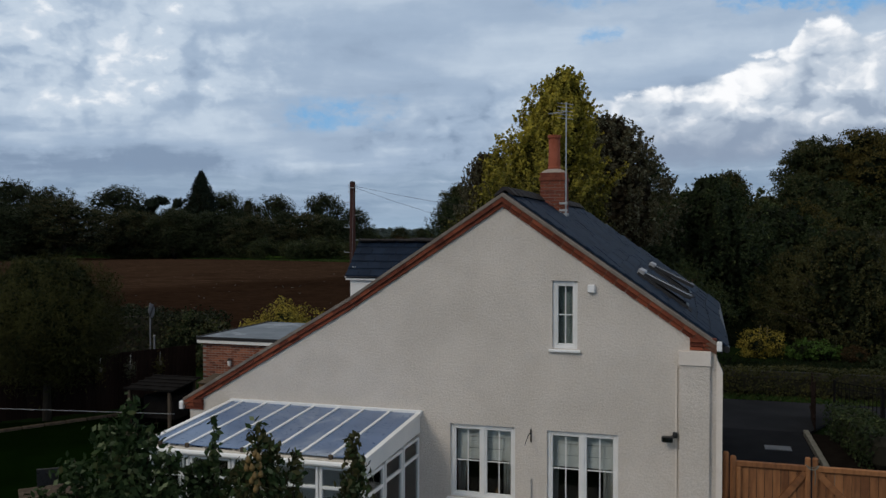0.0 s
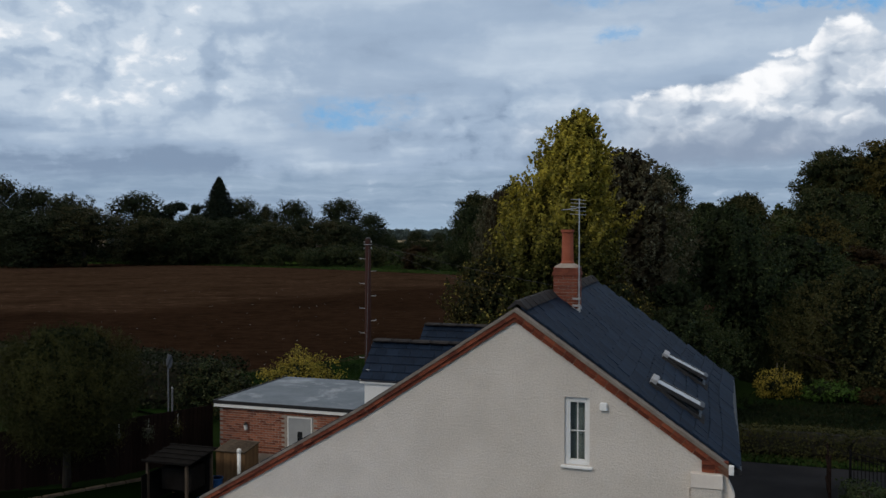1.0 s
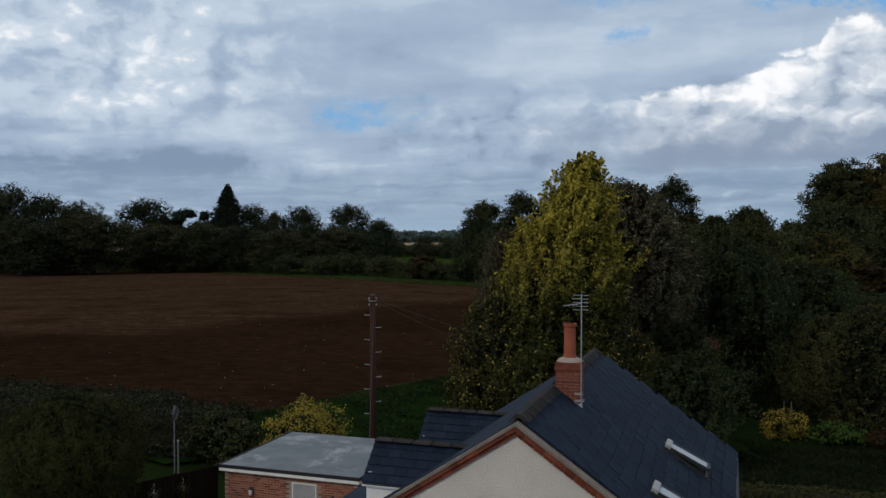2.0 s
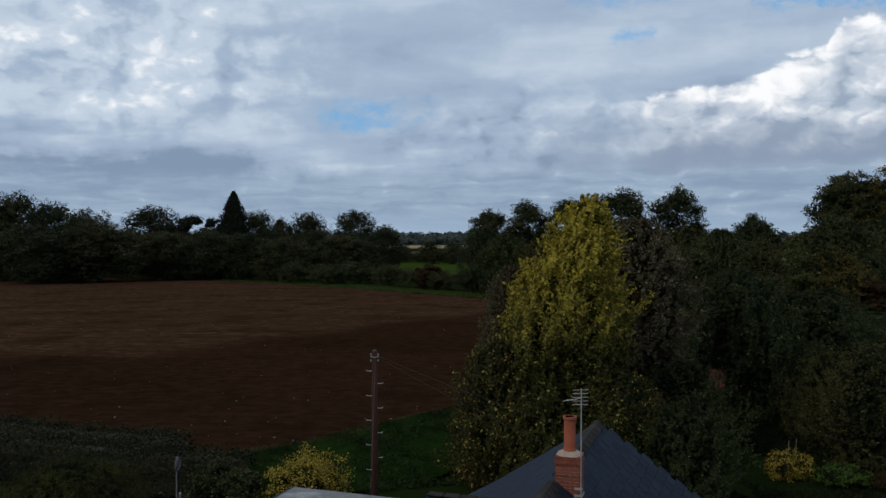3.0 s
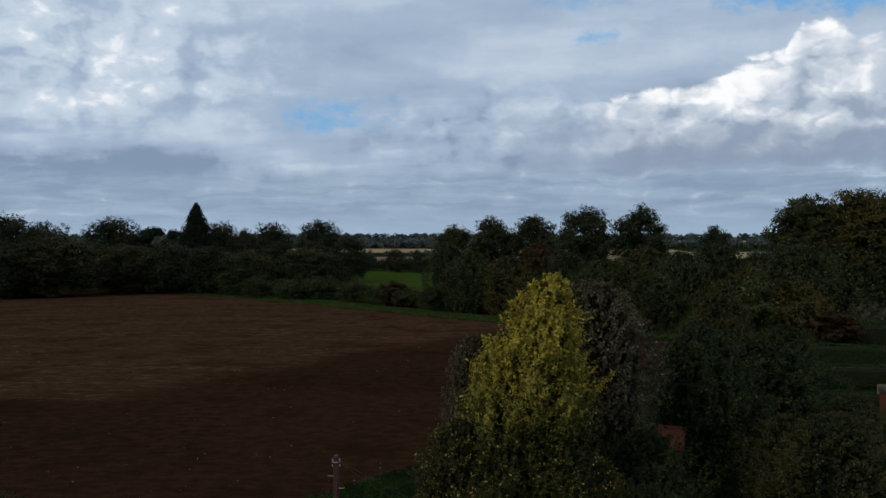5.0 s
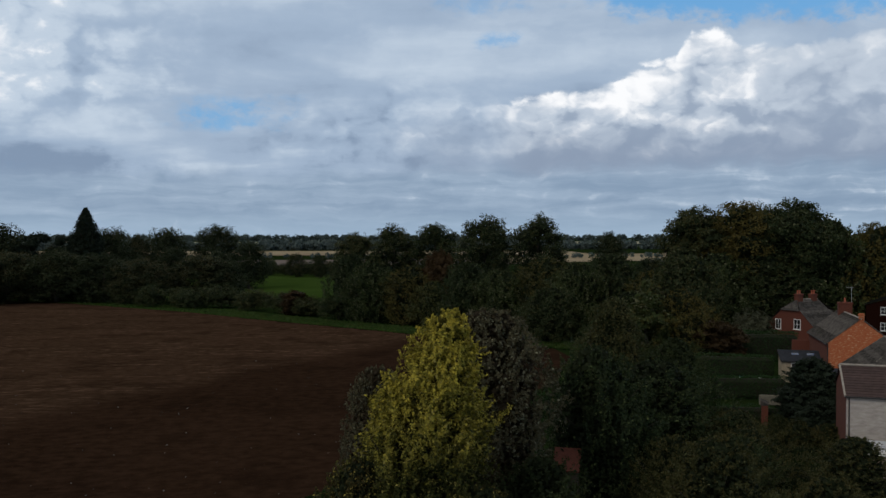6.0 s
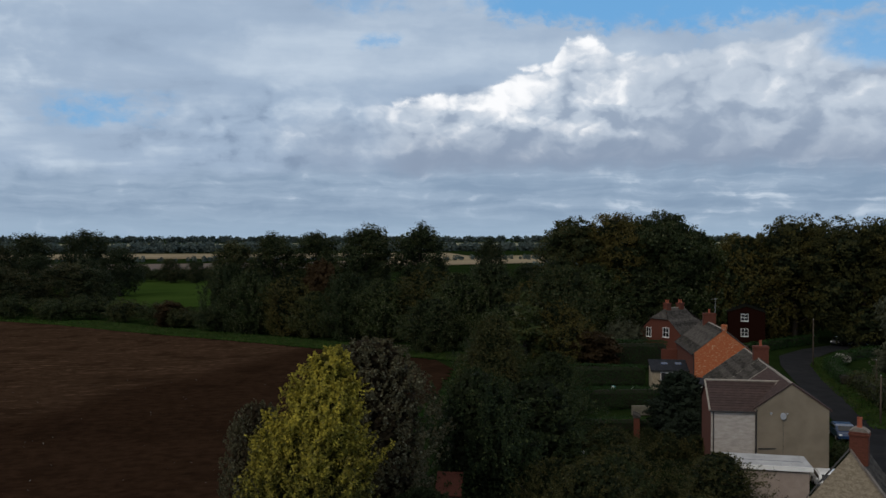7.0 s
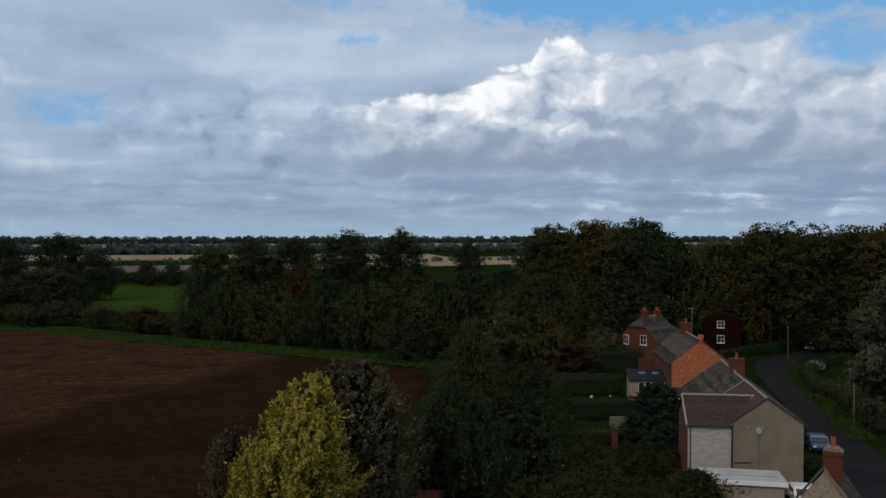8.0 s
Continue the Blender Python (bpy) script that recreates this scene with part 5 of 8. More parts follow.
for k in range(4):
    part("director", tube([(-0.10 - 0.075 * k, -0.14 - 0.01 * k, 8.19 - 0.01 * k), (-0.06 - 0.075 * k, -0.02, 8.20 - 0.01 * k)], [0.006, 0.006], 5), ALUMINIUM, aerial)


# ---- roof windows standing open ----
def roof_window(y, s):
    w = thing("roof_window", HOUSE @ right @ pose(s, y, 0.03), "grey centre-pivot roof window tilted open in the slates", "roof window", "roof windows")
    part("flashing", boxes((-0.06, 1.22, -0.36, 0.36, 0.0, 0.02)), BLACK_TRIM, w)
    part("apron", boxes((1.12, 1.22, -0.36, 0.36, 0.021, 0.032)), RIDGE_TILE, w)
    part("frame", boxes((0, 1.12, -0.32, -0.27, 0.0, 0.08), (0, 1.12, 0.27, 0.32, 0.0, 0.08), (0, 0.06, -0.27, 0.27, 0.0, 0.08), (1.06, 1.12, -0.27, 0.27, 0.0, 0.08)), BLACK_TRIM, w)
    # dark panel fills the opening, in place of the unlit room below
    part("opening", boxes((0.06, 1.06, -0.27, 0.27, 0.0, 0.03)), DARK_ROOM, w)
    sash = part("sash", boxes((-0.50, 0.50, -0.28, -0.22, 0.0, 0.07), (-0.50, 0.50, 0.22, 0.28, 0.0, 0.07), (0.44, 0.52, -0.22, 0.22, 0.0, 0.07)), BLACK_TRIM, w, "dark metal sash", at=pose(0.56, 0, 0.12, 0, -8, 0))
    part("pane", boxes((-0.44, 0.44, -0.22, 0.22, 0.03, 0.055)), WINDOW_SKY, sash)
    part("cover", boxes((-0.58, -0.44, -0.29, 0.29, 0.0, 0.10), bevel=0.015), LEAD, sash, "grey metal top cover")
    return w


# pane colour is pale to stand for sky reflected in the glass
WINDOW_SKY = material("roof_pane", (0.30, 0.33, 0.36), (0.42, 0.45, 0.48), 2, 0.2, 0.0, spec=0.6)
roof_window(1.75, 2.72)
roof_window(5.30, 2.72)


# ---- dormers on the long slope ----
def dormer(y, name):
    d = thing(name, HOUSE @ pose(0, y, -0.10), "slate-roofed dormer with white boarded cheeks on the cottage roof", "dormer", "dormers")
    x0, half = -3.36, 0.66
    part("cheek", prism([(x0 + 0.08, 3.9), (-1.0, 4.6), (-1.0, 4.82), (x0 + 0.08, 4.82)], -half, -half + 0.08), WHITE_PAINT, d)
    part("cheek", prism([(x0 + 0.08, 3.9), (-1.0, 4.6), (-1.0, 4.82), (x0 + 0.08, 4.82)], half - 0.08, half), WHITE_PAINT, d)
    part("front", boxes((x0 + 0.08, x0 + 0.16, -half + 0.08, half - 0.08, 3.9, 5.0)), WHITE_PAINT, d)
    part("fascia", boxes((x0, -1.2, -half - 0.06, -half - 0.03, 4.74, 4.84)), WHITE_PAINT, d)
    for s in (-1, 1):
        for r in range(5):
            a, b = r / 5, (r + 1) / 5
            k = x0 - (0.13 if r % 2 else 0)
            while k < -0.9:
                p, q = max(k, x0) + 0.004, min(k + 0.26, -0.85) - 0.004
                if q > p + 0.02:
                    bm = bmesh.new()
                    y_a, y_b = s * (half + 0.08) * (1 - a), s * (half + 0.08) * (1 - b)
                    z_a, z_b = 4.80 + 0.70 * a, 4.80 + 0.70 * b
                    lo = [bm.verts.new(v) for v in ((p, y_a, z_a + 0.02), (q, y_a, z_a + 0.02), (q, y_b, z_b), (p, y_b, z_b))]
                    up = [bm.verts.new(v) for v in ((p, y_a, z_a + 0.045), (q, y_a, z_a + 0.045), (q, y_b, z_b + 0.015), (p, y_b, z_b + 0.015))]
                    bm.faces.new(up)
                    for i in range(4):
                        bm.faces.new((lo[i], lo[(i + 1) % 4], up[(i + 1) % 4], up[i]))
                    bmesh.ops.recalc_face_normals(bm, faces=bm.faces)
                    part("slate", bm, SLATE, d)
                k += 0.26
        part("roof_board", prism([(x0 + 0.02, 0), (-0.85, 0), (-0.85, 0.03), (x0 + 0.02, 0.03)], 0, 0.97), SLATE_BED, d, at=pose(0, s * (half + 0.07), 4.78, 43.5 if s < 0 else 136.5, 0, 0))
    for k in range(6):
        part("ridge_tile", DORMER_RIDGE, None, d, at=pose(x0 + 0.22 + 0.42 * k, 0, 5.50, random.uniform(-1, 1), 0, 0))
    return d


DORMER_RIDGE = mesh_of("ridge_tile", boxes((-0.205, 0.205, -0.13, 0.13, 0.0, 0.055), bevel=0.025))
DORMER_RIDGE.materials.append(RIDGE_TILE)
dormer(1.32, "dormer")
dormer(4.55, "dormer")


# ---- conservatory against the gable ----
cons = thing("conservatory", HOUSE, "white lean-to conservatory with blue-tinted glazed roof", "conservatory")
CX0, CX1, CY, CZ0, CZ1 = -5.56, -1.59, -2.75, 2.20, 2.02


def cons_z(y):
    return CZ0 + (CZ1 - CZ0) * (y / CY)


def sloped(x0, x1, y0, y1, lo, hi):
    """A bar that follows the slope of the glazed roof."""
    bm = bmesh.new()
    vs = [bm.verts.new((x, y, cons_z(y) + d)) for x in (x0, x1) for y in (y0, y1) for d in (lo, hi)]
    for q in ((0, 1, 3, 2), (4, 6, 7, 5), (0, 4, 5, 1), (2, 3, 7, 6), (0, 2, 6, 4), (1, 5, 7, 3)):
        bm.faces.new([vs[i] for i in q])
    bmesh.ops.recalc_face_normals(bm, faces=bm.faces)
    return bm


BARS = [CX0, -5.30, -4.78, -4.26, -3.74, -3.22, -2.70, -2.16, CX1]
for a, b in zip(BARS, BARS[1:]):
    part("roof_pane", sloped(a + 0.02, b - 0.02, CY + 0.02, -0.06, 0.0, 0.012), POLYCARB, cons, "blue-tinted stained roof pane")
for x in BARS:
    w = 0.045 if x in (CX0, CX1) else 0.024
    part("roof_bar", sloped(x - w, x + w, CY - 0.02, -0.03, -0.03, 0.035), WHITE_PLASTIC, cons)
    part("bar_end", boxes((x - 0.03, x + 0.03, CY - 0.04, CY + 0.02, CZ1 - 0.03, CZ1 + 0.045), bevel=0.008), OLD_WOOD, cons)
part("wall_flashing", boxes((CX0 - 0.04, CX1 + 0.05, -0.07, -0.002, CZ0 - 0.02, CZ0 + 0.06), bevel=0.01), WHITE_PLASTIC, cons)
part("eaves_beam", boxes((CX0 - 0.03, CX1 + 0.03, CY - 0.03, CY + 0.06, CZ1 - 0.16, CZ1 - 0.03), bevel=0.01), material("aged_plastic", (0.42, 0.38, 0.33), (0.62, 0.58, 0.52), 3, 0.6, 0.1), cons, "weathered eaves beam")
part("gutter", tube([(CX0 - 0.05, CY - 0.07, CZ1 - 0.09), (CX1 + 0.05, CY - 0.07, CZ1 - 0.09)], [0.045, 0.045], 8), WHITE_PLASTIC, cons)
part("base_wall", boxes((CX0, CX1, CY, CY + 0.12, 0, 0.5), (CX1 - 0.12, CX1, CY + 0.12, 0, 0, 0.5), (CX0, CX0 + 0.12, CY + 0.12, 0, 0, 0.5)), RED_BRICK, cons)
part("side_panel", prism([(CY, CZ1 - 0.28), (0, CZ0 - 0.36), (0, CZ0 - 0.02), (CY, CZ1 - 0.03)], 0, 0.05), WHITE_PLASTIC, cons, "white side panel under the roof", at=pose(CX1, 0, 0, 0, 0, 90))


def glazed(parent, x0, x1, z0, z1, at, top=True):
    """A framed light with a small top light."""
    f = 0.05
    mid = z1 - 0.32 if top else z1
    part("frame", boxes((x0, x0 + f, -0.03, 0.03, z0, z1), (x1 - f, x1, -0.03, 0.03, z0, z1), (x0 + f, x1 - f, -0.03, 0.03, z0, z0 + f), (x0 + f, x1 - f, -0.03, 0.03, z1 - f, z1), (x0 + f, x1 - f, -0.03, 0.03, mid - f, mid), bevel=0.006), WHITE_PLASTIC, parent, at=at)
    for a, b in ((z0 + f, mid - f), (mid, z1 - f)):
        if b - a > 0.05:
            p = part("pane", boxes((x0 + f, x1 - f, -0.004, 0.004, a, b)), GLASS, parent, at=at)
            p.visible_shadow = False


n = 5
for k in range(n):
    w = (CX1 - CX0) / n
    glazed(cons, CX0 + w * k + 0.01, CX0 + w * (k + 1) - 0.01, 0.5, CZ1 - 0.16, pose(0, CY + 0.05, 0))
for k in range(3):
    w = -CY / 3
    glazed(cons, CY + w * k + 0.05, CY + w * (k + 1) - 0.01, 0.5, CZ1 - 0.26 - 0.02 * (2 - k), pose(CX1 - 0.04, 0, 0, 0, 0, 90))
    glazed(cons, CY + w * k + 0.05, CY + w * (k + 1) - 0.01, 0.5, CZ1 - 0.16, pose(CX0 + 0.04, 0, 0, 0, 0, 90))
for k in range(n):
    w = (CX1 - CX0) / n
    x = CX0 + w * (k + 0.5)
    part("leaded_diamond", prism([(x - 0.04, 1.7), (x, 1.63), (x + 0.04, 1.7), (x, 1.77)], CY + 0.035, CY + 0.043), BLACK_TRIM, cons)
part("floor_slab", boxes((CX0 + 0.12, CX1 - 0.12, CY + 0.12, 0.0, 0.0, 0.05)), OLD_WOOD, cons)

# ---- small fittings on the gable ----
vent = thing("wall_vent", HOUSE @ pose(1.60, 0, 4.60), "square white extractor vent on the gable wall", "vent")
part("cover", boxes((-0.07, 0.07, -0.07, 0.0, -0.075, 0.075), bevel=0.02), WHITE_PLASTIC, vent)
part("flap", boxes((-0.055, 0.055, -0.078, -0.072, -0.06, 0.03)), WHITE_PLASTIC, vent)
flood = thing("security_light", HOUSE @ pose(2.94, 0, 2.07), "black security floodlight on the wall", "floodlight")
part("bracket", boxes((0.05, 0.13, -0.08, 0.0, 0.0, 0.10), bevel=0.01), BLACK_TRIM, flood)
part("arm", tube([(0.09, -0.07, 0.05), (-0.02, -0.15, 0.02)], [0.02, 0.02], 8), BLACK_TRIM, flood)
part("head", boxes((-0.13, 0.06, -0.22, -0.12, -0.05, 0.05), bevel=0.015), BLACK_TRIM, flood)
part("lens", boxes((-0.11, 0.04, -0.226, -0.221, -0.04, 0.03)), GLASS, flood)
hook = thing("hanging_bracket", HOUSE @ pose(0.52, 0, 1.83), "black wrought iron basket hook on the wall", "bracket")
part("plate", boxes((-0.012, 0.012, -0.015, 0.0, -0.02, 0.22)), BLACK_TRIM, hook)
part("arm", tube([(0, -0.01, 0.16), (-0.01, -0.22, 0.14), (-0.04, -0.30, 0.03), (-0.06, -0.25, -0.03)], [0.008, 0.008, 0.007, 0.006], 6), BLACK_TRIM, hook)
rod = thing("wall_rod", HOUSE @ pose(0.53, -0.02, 0.0), "thin grey rod fixed upright on the wall", "rod")
part("rod", tube([(0, 0, 0.4), (0, 0, 1.15)], [0.010, 0.010], 6), ALUMINIUM, rod)

# ---- yard, driveway and gate ----
LU = Vector((math.cos(radians(-17)), math.sin(radians(-17)), 0))
LN = Vector((-LU.y, LU.x, 0))
LA = Vector((1.09, 15.46, 0))


def at_house(x, y):
    p = LA + LU * x + LN * y
    return p.x, p.y


def yard_sheet(name, corners, mat, lift, label, category):
    bm = bmesh.new()
    top = [bm.verts.new((*at_house(*c), lift)) for c in corners]
    low = [bm.verts.new((v.co.x, v.co.y, -0.06)) for v in top]
    bm.faces.new(top)
    for i in range(len(top)):
        bm.faces.new((low[i], low[(i + 1) % len(top)], top[(i + 1) % len(top)], top[i]))
    bmesh.ops.recalc_face_normals(bm, faces=bm.faces)
    return tagged(part(name, bm, mat), label, category, kind="structure")


PAVING_PINK = material("pink_paving", (0.030, 0.020, 0.017), (0.070, 0.046, 0.038), 3, 0.95, 0.4, 30, 0.006, local=False, spec=0.03)
BED_SOIL = material("bed_soil", (0.0050, 0.0042, 0.0035), (0.0120, 0.0098, 0.0080), 3, 0.95, 0.5, 30, 0.01, local=False, spec=0.0)
yard_sheet("driveway", [(3.9, 0.6), (6.25, 0.4), (6.12, 10.4), (3.9, 10.4)], TARMAC, 0.015, "dark tarmac driveway behind the wooden gate", "driveway")
yard_sheet("lane", [(-9.0, 13.6), (3.0, 10.43), (6.3, 10.43), (7.4, 13.0), (40, 11.2), (40, 14.9), (3.0, 14.9), (-9.0, 18.0)], LANE, 0.010, "grey lane passing behind the cottage", "road")
yard_sheet("garden_path", [(7.95, 6.8), (10.6, 6.2), (10.6, 9.3), (8.0, 9.9)], PAVING_PINK, 0.014, "worn pinkish brick paving behind the small hedge", "paving")
yard_sheet("flower_bed", [(6.36, 3.0), (7.9, 3.0), (7.9, 10.3), (6.36, 10.3)], BED_SOIL, 0.018, "dark bare soil bed beside the driveway", "soil")
yard_sheet("patio", [(-6.5, -3.4), (9.0, -3.4), (9.0, 0.35), (3.9, 0.35), (3.9, -0.05), (-6.5, -0.05)], KERB, 0.012, "pale paved strip along the gable", "paving")
for k in range(12):
    a, b = Vector((*at_house(6.22, 10.35), 0)), Vector((*at_house(6.30, 4.6), 0))
    p = a.lerp(b, (k + 0.5) / 12)
    kb = part("kerb_stone", boxes((-0.24, 0.24, -0.07, 0.07, -0.05, 0.11), bevel=0.012), KERB, at=pose(p.x, p.y, 0, 0, 0, math.degrees(math.atan2(b.y - a.y, b.x - a.x)) + random.uniform(-1, 1)))
    tagged(kb, "grey kerb stone edging the driveway", "kerb", "driveway kerb")
COVER = material("cover_plate", (0.055, 0.060, 0.068), (0.10, 0.108, 0.12), 6, 0.6, 0.2)
drain = thing("manhole_cover", pose(8.65, 21.9, 0.016, 0, 0, -17), "pale rectangular inspection cover in the tarmac", "manhole cover")
part("frame", boxes((-0.32, 0.32, -0.24, 0.24, 0, 0.012)), COVER, drain)
part("plate", boxes((-0.28, 0.28, -0.20, 0.20, 0.012, 0.018)), COVER, drain)


def gate_leaf(x0, x1, lean, hung):
    g = thing("gate_leaf", HOUSE @ pose(x0, 0.15, 0), "wooden boarded driveway gate leaf with diagonal brace", "gate", "driveway gates")
    w = x1 - x0
    nb = int(w / 0.135)
    for k in range(nb):
        bw = (w - 0.16) / nb
        part("board", boxes((0.08 + bw * k + 0.004, 0.08 + bw * (k + 1) - 0.004, 0.03, 0.055, 0.08, 1.62)), GATE_WOOD, g)
    part("top_rail", boxes((0.0, w, -0.02, 0.06, 1.62, 1.71), bevel=0.01), GATE_WOOD, g)
    part("rail", boxes((0.08, w - 0.08, -0.02, 0.03, 0.12, 0.24), bevel=0.008), GATE_WOOD, g)
    for a in (0.0, w - 0.085):
        extra = 0.13 if (a > 0) == hung else 0.02
        bm = boxes((a, a + 0.085, -0.03, 0.06, 0.05, 1.62 if extra < 0.1 else 1.72 + extra), bevel=0.02)
        part("stile", bm, GATE_WOOD, g)
    p0, p1 = ((0.08, 0.25), (w - 0.08, 1.6)) if lean > 0 else ((w - 0.08, 0.25), (0.08, 1.6))
    d = math.hypot(p1[0] - p0[0], p1[1] - p0[1])
    part("brace", boxes((0, d, -0.02, 0.028, -0.05, 0.05)), GATE_WOOD, g, at=pose(p0[0], 0, p0[1], 0, -math.degrees(math.atan2(p1[1] - p0[1], p1[0] - p0[0])), 0))
    return g


gate_leaf(4.03, 5.20, 1, True)
gate_leaf(5.23, 6.70, -1, False)
for x, h in ((3.86, 1.86), (3.98, 1.80), (6.78, 1.86)):
    gp = thing("gate_post", HOUSE @ pose(x, 0.15, 0), "round-topped wooden gate post", "post", "gate posts")
    part("post", lathe([(0.055, -0.05), (0.055, h - 0.06), (0.045, h - 0.015), (0.02, h)], 10), GATE_WOOD, gp, smooth=True)
cord = thing("cord_loop", HOUSE @ pose(5.215, 0.10, 1.72), "loop of pale cord tying the gate leaves", "cord")
part("loop", tube([(0.10 * math.cos(a), -0.05 + 0.07 * math.sin(a), 0.03 * math.cos(2 * a)) for a in (k * 0.5236 for k in range(13))], [0.009] * 13, 6, cap=False), KERB, cord)
part("tail", tube([(0.03, -0.12, 0), (0.04, -0.13, -0.15), (0.03, -0.12, -0.28)], [0.008, 0.008, 0.006], 6), KERB, cord)

RAIL_BLACK = material("black_rail_paint", (0.0022, 0.0022, 0.0026), (0.006, 0.006, 0.007), 4, 0.8, 0.1, spec=0.1)
# railings and the fence panel by the lane
def railing(x0, y0, x1, y1, h, posts):
    length = math.hypot(x1 - x0, y1 - y0)
    r = thing("metal_railing", pose(x0, y0, 0, 0, 0, math.degrees(math.atan2(y1 - y0, x1 - x0))), "black metal railing panel beside the lane", "railing", "lane railings")
    for z in (0.12, h - 0.16, h):
        part("rail", tube([(0, 0, z), (length, 0, z)], [0.016, 0.016], 6), RAIL_BLACK, r)
    n = int(length / 0.12)
    for k in range(n + 1):
        part("bar", tube([(length * k / n, 0, 0.05), (length * k / n, 0, h + 0.02)], [0.012, 0.012], 5), RAIL_BLACK, r)
    for k in range(posts):
        x = length * k / (posts - 1)
        part("post", boxes((x - 0.03, x + 0.03, -0.03, 0.03, -0.05, h + 0.06), bevel=0.008), RAIL_BLACK, r)
    return r


railing(11.75, 25.5, 13.35, 22.95, 1.10, 3)
railing(13.4, 22.9, 15.2, 20.1, 1.10, 3)
wattle = thing("fence_panel", pose(10.46, 23.85, 0, 0, 0, 70), "dark weathered fence panel end-on to the lane", "fence")
for k in range(9):
    part("board", boxes((0.2 * k, 0.2 * k + 0.19, -0.012, 0.012, 0, 1.15 + 0.25 * abs(k - 4) / 4)), FENCE_WOOD, wattle)
part("rail", boxes((0, 1.8, 0.012, 0.05, 0.3, 0.38)), FENCE_WOOD, wattle)
part("rail", boxes((0, 1.8, 0.012, 0.05, 0.9, 0.98)), FENCE_WOOD, wattle)


# ---- hedges ----
def hedge(line, w, h, mat, density, leaf, seed, label, name="hedge", lift=0.0, group="", ragged=0.12):
    """A clipped or ragged hedge along a line of (x, y)."""
    rng = np.random.default_rng(seed)
    ps, ns = [], []
    core = bmesh.new()
    for (x0, y0), (x1, y1) in zip(line, line[1:]):
        length = math.hypot(x1 - x0, y1 - y0)
        d = np.array([(x1 - x0) / length, (y1 - y0) / length])
        s = np.array([-d[1], d[0]])
        n = int(length * (2 * h + w) * density)
        u = rng.random(n) * length
        v = rng.random(n) * (2 * h + w)
        off = np.where(v < h, -w / 2, np.where(v < 2 * h, w / 2, v - 2 * h - w / 2))
        z = np.where(v < h, v, np.where(v < 2 * h, v - h, h))
        lump = np.array([noise.noise((a * 0.8, b * 1.3, seed)) for a, b in zip(u, z)])
        jit = rng.normal(size=(n, 3)) * ragged * 0.5
        side = np.where(v < h, -1, np.where(v < 2 * h, 1, 0))
        off = off + side * lump * ragged + jit[:, 0]
        z = z + np.where(side == 0, lump * ragged * 1.6, 0) + jit[:, 1] * 0.6
        x = x0 + d[0] * u + s[0] * off
        y = y0 + d[1] * u + s[1] * off
        g = np.array([ground_z(a, b) for a, b in zip(x, y)])
        ps.append(np.stack([x, y, np.maximum(z, 0.03) + g + lift], 1))
        nn = np.stack([s[0] * side, s[1] * side, np.where(side == 0, 1.0, 0.3)], 1) + rng.normal(size=(n, 3)) * 0.55
        ns.append(nn / np.linalg.norm(nn, axis=1, keepdims=True))
    p, nn = np.concatenate(ps), np.concatenate(ns)
    root = thing(name, Matrix(), label, "hedge", group)
    part("foliage", quads_mesh("foliage", p, nn, leaf * (0.6 + 0.8 * rng.random(len(p))), rng), mat, root)
    for (x0, y0), (x1, y1) in zip(line, line[1:]):
        length = math.hypot(x1 - x0, y1 - y0)
        m = pose(x0, y0, (ground_z(x0, y0) + ground_z(x1, y1)) / 2 + lift, 0, 0, math.degrees(math.atan2(y1 - y0, x1 - x0)))
        # a dark solid box fills the hedge behind its leaves
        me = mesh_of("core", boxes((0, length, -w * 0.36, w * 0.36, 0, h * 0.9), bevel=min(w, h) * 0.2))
        part("core", me, HEDGE_CORE, root, "dark solid inside", at=m)
    return root


HEDGE_CORE = material("twigs", (0.008, 0.008, 0.005), (0.022, 0.020, 0.012), 4, 0.95, 0.6, 30, 0.03)
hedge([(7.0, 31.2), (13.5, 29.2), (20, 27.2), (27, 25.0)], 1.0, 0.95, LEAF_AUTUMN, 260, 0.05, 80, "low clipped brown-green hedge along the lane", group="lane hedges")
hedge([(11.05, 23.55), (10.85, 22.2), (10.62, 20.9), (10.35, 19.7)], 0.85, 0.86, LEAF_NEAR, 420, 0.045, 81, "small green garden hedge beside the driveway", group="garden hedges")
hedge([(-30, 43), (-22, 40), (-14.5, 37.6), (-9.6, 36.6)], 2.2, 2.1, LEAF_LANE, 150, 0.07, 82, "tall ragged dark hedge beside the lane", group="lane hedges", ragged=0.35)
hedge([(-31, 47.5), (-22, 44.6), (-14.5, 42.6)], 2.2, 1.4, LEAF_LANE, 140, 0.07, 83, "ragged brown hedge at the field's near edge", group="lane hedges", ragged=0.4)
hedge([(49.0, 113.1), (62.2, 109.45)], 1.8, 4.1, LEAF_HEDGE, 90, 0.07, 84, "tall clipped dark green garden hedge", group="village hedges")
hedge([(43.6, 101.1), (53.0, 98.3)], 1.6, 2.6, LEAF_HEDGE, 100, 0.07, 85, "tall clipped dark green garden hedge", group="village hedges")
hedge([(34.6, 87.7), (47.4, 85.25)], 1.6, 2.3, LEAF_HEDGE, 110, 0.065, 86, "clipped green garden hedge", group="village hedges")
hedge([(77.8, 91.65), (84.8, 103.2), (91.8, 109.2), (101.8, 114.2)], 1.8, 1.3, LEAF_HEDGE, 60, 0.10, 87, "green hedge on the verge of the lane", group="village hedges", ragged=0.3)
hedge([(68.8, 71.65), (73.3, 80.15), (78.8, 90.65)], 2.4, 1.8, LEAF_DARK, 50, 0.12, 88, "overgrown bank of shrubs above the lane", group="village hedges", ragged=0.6)
